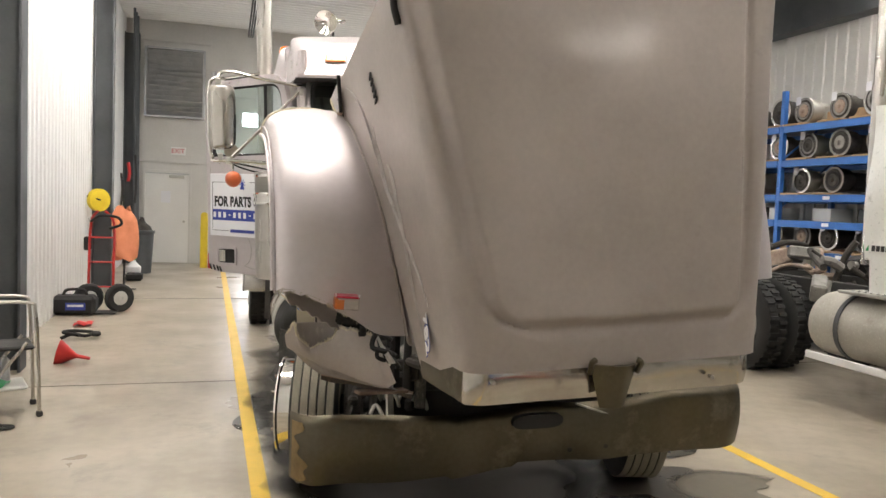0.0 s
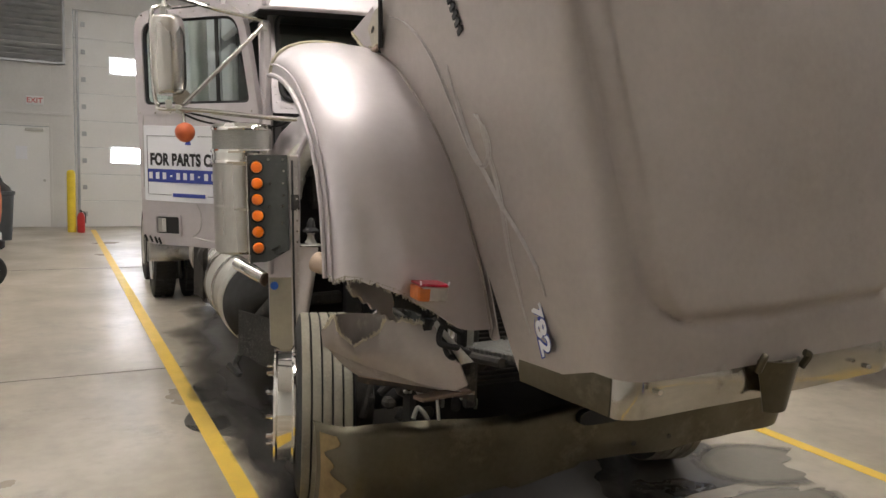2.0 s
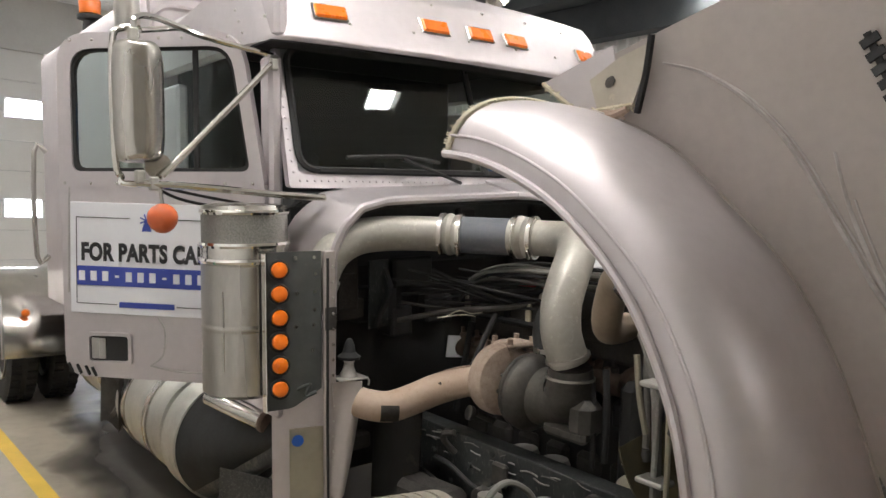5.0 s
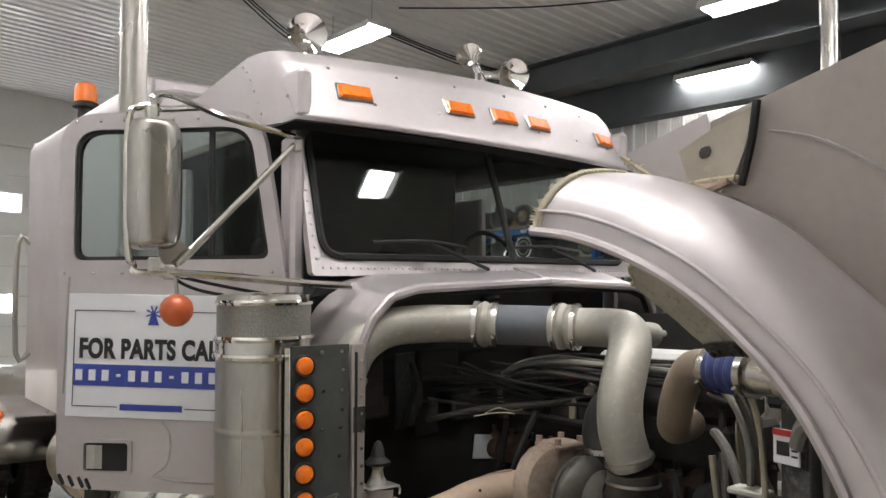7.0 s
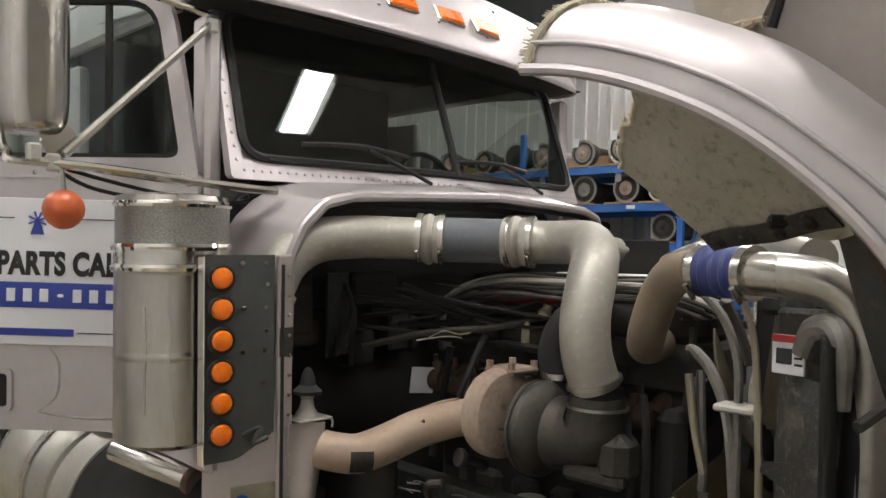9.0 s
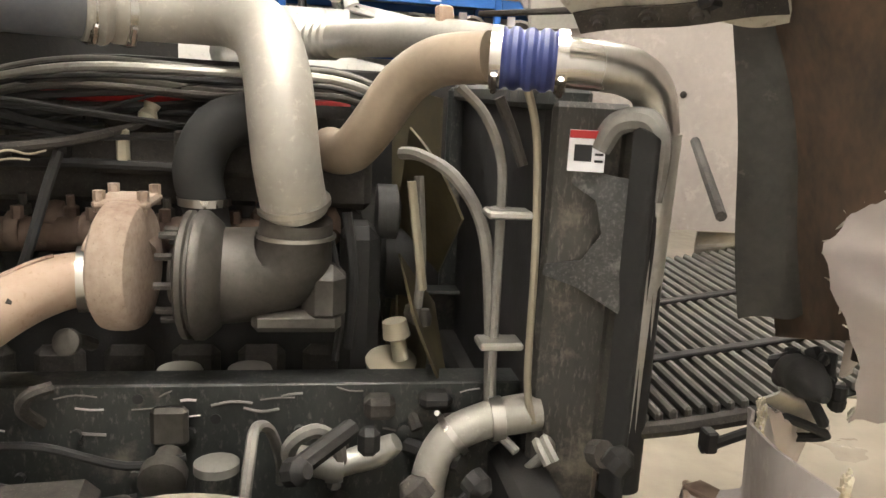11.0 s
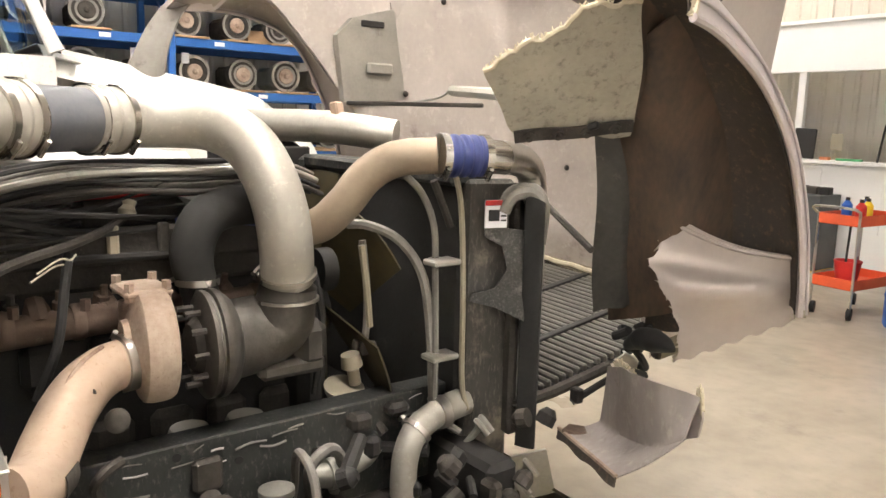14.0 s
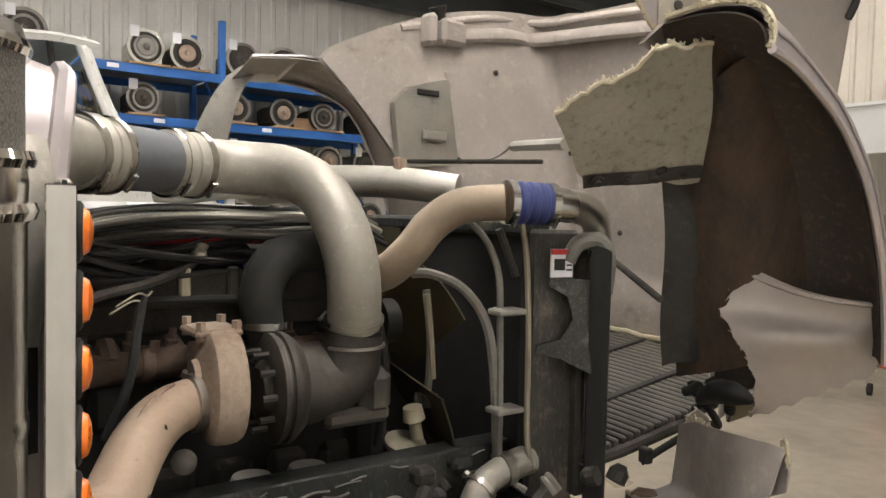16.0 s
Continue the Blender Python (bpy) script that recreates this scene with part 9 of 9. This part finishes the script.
# ---- racks along the wall ----
def transmission(at, r, seed, mat):
    rn = random.Random(seed)
    at = Vector(at)
    e = empty("transmission", at, "used truck transmission with its bell housing to the aisle", "transmission", "transmissions on the racks")
    c = at + Vector((0.12, 0, r + 0.03))
    m = Mesh().lathe([(r, 0), (r, 0.03), (r * 0.9, 0.05), (r * 0.85, 0.2), (r * 0.6, 0.3)], c, (1, 0, 0), 24)
    m.box(c + Vector((0.45, 0, -r * 0.1)), (0.5, r * 1.3, r * 1.4), 0.05)
    b = part("case", m, mat, e, "dusty aluminium case")
    part("bell_rim", Mesh().lathe([(r * 0.84, -0.012), (r * 1.0, -0.012), (r * 1.0, 0.0), (r * 0.84, 0.0)], c, (1, 0, 0), 24, caps=False), rn.choice((STEEL, RIMM, RIMM)), b, "machined rim")
    part("bell_recess", Mesh().lathe([(r * 0.84, -0.003), (r * 0.8, -0.003), (r * 0.5, -0.002)], c, (1, 0, 0), 24), CASTB, b, "dark recess")
    part("clutch_disc", Mesh().lathe([(r * 0.5, -0.02), (r * 0.45, -0.03), (r * 0.2, -0.035), (r * 0.1, -0.06)], c, (1, 0, 0), 20), rn.choice((RUST, RIMM, CASTB, CASTB)), b, "input shaft and disc")
    part("disc_ring", Mesh().lathe([(r * 0.52, -0.018), (r * 0.66, -0.024), (r * 0.66, -0.01), (r * 0.52, -0.01)], c, (1, 0, 0), 24, caps=False), rn.choice((CASTB, RIMM, BLACK)), b, "dusty clutch ring")
    if rn.random() < 0.6:
        part("paper_tag", Mesh().box(c + Vector((-0.02, r * 0.6, r * 0.8)), (0.004, 0.10, 0.13), 0.001), WHITEV, e, "white paper tag")
    base = Mesh()
    base.box(at + Vector((0.35, 0, 0.0125)), (0.9, r * 2.2, 0.025), 0.004)
    part("skid", base, WOODP, e, "wooden skid")
    return e


def rack(y0, bays, bay, levels, top, seed):
    X = 8.5
    D = 1.05
    rn = random.Random(seed)
    e = empty("pallet_rack", B @ Vector((X, y0, 0)), "blue steel pallet rack loaded with used truck parts", "rack", "racks along the wall")
    for k in range(bays + 1):
        y = y0 + k * bay
        for x in (X, X + D):
            part("upright", Mesh(B).box((x, y, top / 2), (0.08, 0.08, top), 0.006), RACKB, e)
        br = Mesh(B)
        for j in range(4):
            z = 0.3 + j * (top - 0.6) / 4
            br.rod((X + 0.03, y, z), (X + D - 0.03, y, z + (top - 0.6) / 4), 0.015, 6)
        part("brace", br, RACKB, e)
    for k in range(bays):
        y = y0 + (k + 0.5) * bay
        for z in levels:
            for x in (X - 0.02, X + D + 0.02):
                part("beam", Mesh(B).box((x, y, z - 0.055), (0.05, bay - 0.09, 0.11), 0.006), RACKB, e)
            part("deck", Mesh(B).box((X + D / 2, y, z - 0.01), (D - 0.04, bay - 0.06, 0.02), 0.003), GALV, e)
            part("shelf_tag", Mesh(B).box((X - 0.047, y + rn.uniform(-0.8, 0.8), z - 0.05), (0.004, 0.13, 0.05), 0.001), WHITEV, e, "white shelf tag")
    for k in range(bays):
        for i, z in enumerate(levels):
            if i + 1 < len(levels) and levels[i + 1] - z < 0.45:
                n, r = 0, 0
            else:
                n, r = 4, 0.20
            y = y0 + k * bay + 0.3
            for j in range(n):
                yy = y0 + k * bay + (j + 0.5) * bay / n + rn.uniform(-0.08, 0.08)
                if rn.random() < 0.88:
                    transmission(B @ Vector((X + 0.03, yy, z)), r * rn.uniform(0.95, 1.22 if i + 1 == len(levels) else 1.05), rn.randrange(999), rn.choice((CASTB, CASTB, ALU, BLACK)))
            if n == 0 or rn.random() < 0.3:
                for j in range(2):
                    p = B @ Vector((X + 0.5, y0 + (k + rn.uniform(0.15, 0.85)) * bay, z))
                    thing("parts_box", Mesh().box(p + Vector((0, 0, 0.10)), (0.4, rn.uniform(0.25, 0.5), 0.2), 0.006), rn.choice((WCLEAN, WOODP, CASTB, DARKST)), "box of small parts on the rack", "box", "boxes on the racks")


rack(0.83, 3, 2.55, (1.35, 2.12, 2.74, 3.33), 4.0, 11)
rack(8.9, 3, 2.55, (1.20, 1.66, 2.06, 2.60, 3.14), 3.7, 12)

# ---- white wrecked truck in the next bay ----
wt = empty("white_truck", (6.15, 7.0, 0), "white wrecked conventional truck with scraped paint in the next bay", "truck")
WX = 6.15


def whood(u, v):
    s = (u - 0.5) * 2
    y = 3.3 + 2.35 * v
    h = 1.87 + 0.46 * v ** 0.8
    e = max(0, (abs(s) - 0.5) / 0.5)
    return Vector((WX + s * (0.80 + 0.17 * v), y, h - 0.26 * e ** 2.0 - 0.35 * max(0, 0.22 - v) / 0.22 * 0.7))


wh = part("hood", Mesh().sheet(whood, 36, 24, 0.01), WPAINT, wt, "white sloped hood", 50)
for s in (-1, 1):
    part("hood_side", Mesh().sheet(lambda u, v, s=s: Vector((WX + s * (0.80 + 0.17 * u + 0.012), 3.35 + 2.28 * u, 1.02 + v * (0.36 + 0.48 * u ** 0.8))), 16, 8, 0.01), WPAINT, wh, "white hood side", 50)
    def arch(u, v, s=s):
        a = math.pi * (0.04 + 0.88 * u)
        return Vector((WX + s * (0.72 + 0.36 * v), 4.45 - 0.62 * math.cos(a), 0.52 + 0.60 * math.sin(a) - 0.05 * v ** 3))
    part("fender", Mesh().sheet(arch, 24, 6, 0.01), WPAINT, wt, "white front fender", 50)
part("grille", Mesh().box((WX, 3.33, 1.15), (1.1, 0.05, 0.85), 0.02), BLACK, wt, "dark grille")
part("bumper", Mesh().box((WX, 3.2, 0.55), (2.2, 0.12, 0.32), 0.03), STEEL, wt, "steel bumper")
for s in (-1, 1):
    x = WX + s * 1.02
    part("cab_side", Mesh().sheet(lambda u, v, x=x, s=s: Vector((x + s * 0.03 * math.sin(math.pi * v), 5.62 + 1.3 * u, 1.05 + 1.15 * v)), 12, 8, 0.04), WPAINT, wt, "scraped white cab side", 50)
    part("windshield_pillar", Mesh().tube([(x, 5.60, 2.24), (x - s * 0.04, 5.72, 2.55), (x - s * 0.10, 5.85, 2.93)], [0.06, 0.045, 0.05], 10, 5), WPAINT, wt, "white windshield pillar")
    part("rear_pillar", Mesh().tube([(x, 6.86, 2.2), (x - s * 0.03, 6.86, 2.55), (x - s * 0.10, 6.84, 2.9)], 0.05, 10, 5), WPAINT, wt, "white door pillar")
    part("window_post", Mesh().tube([(x, 5.98, 2.2), (x - s * 0.05, 6.02, 2.55), (x - s * 0.10, 6.06, 2.9)], 0.025, 8, 5), BLACK, wt, "dark window post")
part("roof", Mesh().sheet(lambda u, v: Vector((WX + (u - 0.5) * 1.98, 5.72 + 1.25 * v, 2.92 + 0.10 * math.sin(math.pi * min(1, 0.25 + v)) - 0.10 * abs(2 * u - 1) ** 4)), 24, 10, 0.05), WPAINT, wt, "white cab roof", 50)
part("windshield", Mesh().sheet(lambda u, v: Vector((WX - 0.96 + 1.92 * u, 5.60 + 0.22 * v - 0.10 * math.sin(math.pi * u), 2.22 + 0.70 * v)), 12, 4, 0.008), WSGLASS, wt, "dark windshield")
part("windshield_seal", Mesh().tube([(WX - 0.95, 5.575, 2.24), (WX, 5.48, 2.27), (WX + 0.95, 5.575, 2.24)], 0.02, 8, 4), RUBBER, wt)
part("cowl_panel", Mesh().sheet(lambda u, v: Vector((WX - 1.0 + 2.0 * u, 5.42 + 0.2 * v, 2.20 + 0.04 * v)), 10, 3, 0.03), WPAINT, wt, "white cowl", 50)
part("dash", Mesh().box((WX, 5.85, 2.0), (1.9, 0.4, 0.35), 0.06), INTER, wt, "dark dash")
part("cab_back", Mesh().box((WX, 6.88, 1.98), (1.96, 0.05, 1.85), 0.02), WPAINT, wt, "white cab back")
m = Mesh()
for k in range(2):
    m.box((0, 0, 0), (0.012, 0.034, 0.06), 0.002, pose(5.10, 5.70 + 0.05 * k, 2.16, 0, 0, 0))
part("number_bar", m, INK, wt, "dark bars of a stock number")
part("wall_panel", Mesh().sheet(lambda u, v: Vector((5.08 + 0.03 * math.sin(6 * v + 3 * u), 6.55 + 0.42 * u, 1.36 + 1.35 * v)), 8, 20, 0.03), WPAINT, wt, "scraped and dented white side panel", 50)
m = Mesh()
for k in range(6):
    m.box((5.05, 6.62 + 0.05 * k, 1.46), (0.006, 0.034, 0.05), 0.001)
part("number_bar", m, INK, wt, "dark bars of a stock number")
part("green_sticker", Mesh().box((5.05, 6.95, 1.47), (0.006, 0.06, 0.07), 0.001), GREEN, wt, "small green sticker")
part("upright_exhaust", Mesh().lathe([(0.075, 1.3), (0.075, 4.9), (0.06, 4.9)], (5.25, 7.1, 0), seg=20), STEEL, wt, "steel exhaust stack")


def wtank(y0, y1, r, x, z, mat, label):
    m = Mesh().lathe([(0.02, y0 - 0.03), (r * 0.75, y0 - 0.02), (r * 0.96, y0), (r, y0 + 0.04), (r, y1 - 0.04), (r * 0.96, y1), (0.02, y1 + 0.02)], (x, 0, z), (0, 1, 0), 36)
    ob = part("fuel_tank", m, mat, wt, label)
    for k in range(2):
        y = y0 + (y1 - y0) * (0.22 + 0.55 * k)
        part("tank_strap", Mesh().lathe([(r + 0.003, y - 0.025), (r + 0.012, y - 0.025), (r + 0.012, y + 0.025), (r + 0.003, y + 0.025)], (x, 0, z), (0, 1, 0), 36, caps=False), DARKST, ob)


wtank(5.9, 7.45, 0.30, 5.22, 0.72, PIPE, "dull dusty aluminium fuel tank")
step = part("step_plate", Mesh().box((5.10, 6.6, 1.05), (0.28, 1.1, 0.03), 0.006), ALU, wt, "perforated aluminium step")
h = Mesh()
for k in range(14):
    for j in range(3):
        h.lathe([(0.014, 0), (0.016, 0.003)], (5.02 + 0.08 * j, 6.12 + 0.07 * k, 1.065), seg=8)
tagged(part("step_holes", h, BLACK, step), kind="stuff")
part("lower_rail", Mesh().box((4.93, 6.6, 0.42), (0.03, 1.7, 0.07), 0.006), WCLEAN, wt, "white lower side rail")
for s in (-1, 1):
    part("frame_rail", Mesh().box((WX + s * 0.42, 8.8, 0.92), (0.09, 7.4, 0.26), 0.01), BLACK, wt, "black frame rail")
rn = random.Random(31)
for k in range(60):
    m = Mesh()
    p = Vector((rn.uniform(5.2, 7.0), rn.uniform(7.3, 10.6), rn.uniform(0.8, 1.35)))
    d = Vector((rn.uniform(-1, 1), rn.uniform(-1, 1), rn.uniform(-0.4, 0.4))).normalized() * rn.uniform(0.2, 0.8)
    if k % 3:
        m.tube([p - d / 2, p + Vector((0, 0, rn.uniform(-0.1, 0.1))), p + d / 2], rn.uniform(0.015, 0.06), 8, 4)
    else:
        m.box((0, 0, 0), (rn.uniform(0.1, 0.45), rn.uniform(0.1, 0.4), rn.uniform(0.05, 0.22)), 0.02, pose(p.x, p.y, p.z, rn.uniform(-20, 20), rn.uniform(-20, 20), rn.uniform(0, 90)))
    part(("chassis_bracket", "air_line", "cross_tube")[k % 3], m, rn.choice((CASTB, BLACK, RUST, GREYHOSE, CASTB)), wt, "stripped greasy chassis part")
for y in (8.75, 10.1):
    for x in (5.25, 5.6, 6.7, 7.05):
        w = part("wheel", Mesh().lathe([(0.28, -0.1), (0.36, -0.125), (0.47, -0.125), (0.51, -0.1), (0.51, 0.1), (0.47, 0.125), (0.36, 0.125), (0.28, 0.1)], (x, y, 0.51), (1, 0, 0), 40), TYRED, wt, "black drive tyre")
        tw = Mesh()
        for k in range(36):
            a = 2 * math.pi * k / 36
            for s in (-1, 1):
                tw.box((s * 0.055, 0, 0.514), (0.095, 0.045, 0.024), 0.004, Matrix.Translation((x, y, 0.51)) @ Matrix.Rotation(a + 0.05 * s, 4, "X"))
        tagged(part("tread", tw, TYRED, w, "deep tread lugs"), kind="stuff")
        part("rim", Mesh().lathe([(0.29, -0.11), (0.27, 0.0), (0.29, 0.11), (0.22, 0.02), (0.1, 0.0)], (x, y, 0.51), (1, 0, 0), 30), ALU, w)
for x in (5.28, 7.02):
    w = part("wheel", Mesh().lathe([(0.28, -0.1), (0.36, -0.125), (0.47, -0.125), (0.5, -0.1), (0.5, 0.1), (0.47, 0.125), (0.36, 0.125), (0.28, 0.1)], (x, 4.45, 0.5), (1, 0, 0), 40), TYRED, wt, "black steer tyre")
    part("rim", Mesh().lathe([(0.29, -0.11), (0.27, 0.0), (0.29, 0.11), (0.22, 0.02), (0.1, 0.0)], (x, 4.45, 0.5), (1, 0, 0), 30), ALU, w)

# ---- work corner behind the hood ----
def tool_cart():
    p = Vector((2.23, -1.02, 0))
    xf = Matrix.Translation(p) @ Matrix.Rotation(radians(-6), 4, "Z")
    e = empty("tool_cart", p, "orange two-shelf tool cart on casters", "cart")
    for z in (0.30, 0.92):
        t = Mesh()
        t.box((0, 0, z), (0.42, 0.78, 0.02), 0.004, xf)
        for s in (-1, 1):
            t.box((s * 0.21, 0, z + 0.045), (0.012, 0.78, 0.10), 0.004, xf)
            t.box((0, s * 0.39, z + 0.045), (0.42, 0.012, 0.10), 0.004, xf)
        part("tray", t, ORANGE, e)
    for sx in (-1, 1):
        for sy in (-1, 1):
            part("post", Mesh().rod(xf @ Vector((sx * 0.205, sy * 0.385, 0.12)), xf @ Vector((sx * 0.205, sy * 0.385, 1.0)), 0.014, 8), STEEL, e)
            c = xf @ Vector((sx * 0.19, sy * 0.36, 0.06))
            part("caster", Mesh().lathe([(0.06, -0.02), (0.06, 0.02), (0.03, 0.03)], c, (1, 0.3, 0), 16), RUBBER, e, "black caster")
    part("handle", Mesh().tube([xf @ Vector((-0.205, 0.385, 1.0)), xf @ Vector((-0.205, 0.47, 1.08)), xf @ Vector((0.205, 0.47, 1.08)), xf @ Vector((0.205, 0.385, 1.0))], 0.014, 8, 3), STEEL, e)
    for k, (x, y, mt, nm, lb) in enumerate(((-0.1, 0.2, RED, "bottle", "red bottle on the cart"), (0.1, 0.1, BLUEDR, "bottle", "blue bottle on the cart"), (-0.05, 0.0, YELRE, "bottle", "yellow can on the cart"), (0.08, -0.2, BLUEDR, "bottle", "blue jug on the cart"))):
        c = xf @ Vector((x, y, 0.93))
        b = empty(nm, c, lb, "bottle", "bottles on the cart")
        part("body", Mesh().lathe([(0.045, 0), (0.05, 0.02), (0.05, 0.16), (0.02, 0.2)], c, seg=14), mt, b)
        part("cap", Mesh().lathe([(0.022, 0.2), (0.022, 0.23)], c, seg=10), BLACK, b)
    c = xf @ Vector((0.0, 0.15, 0.31))
    b = empty("red_bucket", c, "red plastic bucket on the lower tray", "bucket")
    part("pail", Mesh().lathe([(0.09, 0), (0.125, 0.22), (0.13, 0.22), (0.13, 0.235), (0.115, 0.235), (0.085, 0.02)], c, seg=20), RED, b)
    m = Mesh()
    m.rod(xf @ Vector((0.0, 0.2, 0.32)), xf @ Vector((-0.05, 0.25, 1.0)), 0.012, 8)
    thing("black_pipe", m, RUBBER, "black pipe leaning in the cart", "pipe")


tool_cart()


def drum():
    p = Vector((1.56, -0.86, 0))
    e = empty("oil_drum", p, "blue plastic drum with a lined top", "drum")
    prof = [(0.27, 0), (0.285, 0.03)]
    for z in (0.30, 0.58):
        prof += [(0.285, z - 0.03), (0.295, z), (0.285, z + 0.03)]
    prof += [(0.285, 0.84), (0.28, 0.88)]
    part("body", Mesh().lathe(prof, p, seg=32), BLUEDR, e)
    part("liner_bag", Mesh().lathe([(0.285, 0.84), (0.295, 0.90), (0.28, 0.94), (0.25, 0.93), (0.24, 0.88)], p, seg=32), GALV, e, "clear bag liner")
    part("label", Mesh().sheet(lambda u, v: p + Vector((0.288 * math.cos(1.2 + 0.8 * u), 0.288 * math.sin(1.2 + 0.8 * u), 0.38 + 0.15 * v)), 8, 2, 0.002), WHITEV, e, "white label")


drum()


def office():
    """A low white partition with a wide window over a counter."""
    y = -3.55
    slab("wall_office_low", (2.2, y, 0), (9.6, y + 0.12, 1.37), WCLEAN, "white panelled half wall", "wall", Matrix())
    for k in range(9):
        slab(f"batten_{k + 1}", (2.25 + 0.8 * k, y + 0.12, 0.5), (2.29 + 0.8 * k, y + 0.135, 1.33), WCLEAN, "white batten on the half wall", "batten", Matrix())
    slab("counter_edge", (2.2, y - 0.1, 1.37), (9.6, y + 0.2, 1.42), WCLEAN, "white counter edge", "counter", Matrix())
    slab("wall_office_top", (2.2, y, 2.58), (9.6, y + 0.12, 3.21), WCLEAN, "white panel over the office window", "wall", Matrix())
    slab("trim_office", (2.2, y - 0.02, 3.21), (9.6, y + 0.16, 3.26), WCLEAN, "white trim", "trim", Matrix())
    for x in (2.2, 2.92, 4.2, 7.4, 9.5):
        slab(f"post_office_{int(x)}", (x, y + 0.02, 1.42), (x + 0.1, y + 0.10, 2.58), WCLEAN, "window post", "post", Matrix())
    e = empty("office_window", (5.9, y + 0.05, 2.0), "wide clear office window", "window", kind="structure")
    part("pane", Mesh().box((5.9, y + 0.05, 2.0), (7.2, 0.01, 1.15), 0.001), CLEARG, e)
    slab("board_dark", (3.55, y + 0.14, 0.0), (5.2, y + 0.7, 0.98), DARKST, "dark workbench under the window", "bench", Matrix())
    rn = random.Random(4)
    for k in range(9):
        p = Vector((3.62 + 0.18 * k, y + 0.42, 0.98))
        thing("bench_clutter", Mesh().box(p + Vector((0, 0, 0.05)), (rn.uniform(0.1, 0.25), rn.uniform(0.1, 0.3), 0.1), 0.012), rn.choice((CASTB, GREEN, YELRE, BLACK, TANPANEL)), "small tool box on the workbench", "tool box", "clutter on the bench")
    thing("monitor", Mesh().box((0, 0, 0), (0.30, 0.03, 0.40), 0.01, pose(4.12, y + 0.13, 1.63, 0, -3, 0)), BLACK, "black screen standing on the counter", "screen")
    thing("green_strip", Mesh().box((3.5, y + 0.15, 1.435), (0.33, 0.06, 0.03), 0.006), GREEN, "green strip on the counter", "strip")
    thing("notice", Mesh().box((3.72, y + 0.066, 1.66), (0.16, 0.004, 0.22), 0.001), TANPANEL, "small faded notice behind the office window", "notice")
    thing("pink_box", Mesh().box((3.83, y + 0.12, 1.44), (0.12, 0.08, 0.04), 0.006), COAT, "small pink box on the counter", "box")
    thing("leaning_stick", Mesh().rod((3.15, y + 0.16, 1.42), (3.1, y + 0.14, 1.89), 0.015, 6), BLACK, "dark stick leaning on the window", "stick")
    

office()
for x, y in ((3.0, 6.0), (6.2, 6.0)):
    thing("drop_cord", Mesh(B).rod((x, y, 3.4), (x, y, CEIL), 0.006, 6), WCLEAN, "thin cord hanging from the ceiling", "cord", "cords")
m = Mesh(B)
for k in range(3):
    m.tube([(0.6 + 0.05 * k, 20.5, 5.55), (0.4 + 0.05 * k, 13.0, 5.5), (0.1 + 0.05 * k, 9.0, 5.52), (0.0, 3.0, 5.55)], 0.02, 6, 3)
for y in (9.5, 12.5, 15.5):
    m.box((0.3, y, 5.65), (0.3, 0.03, 0.03), 0.004)
    m.box((0.16, y, 5.75), (0.02, 0.03, 0.22), 0.004)
    m.box((0.44, y, 5.75), (0.02, 0.03, 0.22), 0.004)
thing("ceiling_cables", m, BLACK, "black cables and hangers under the ceiling", "cables", kind="structure")
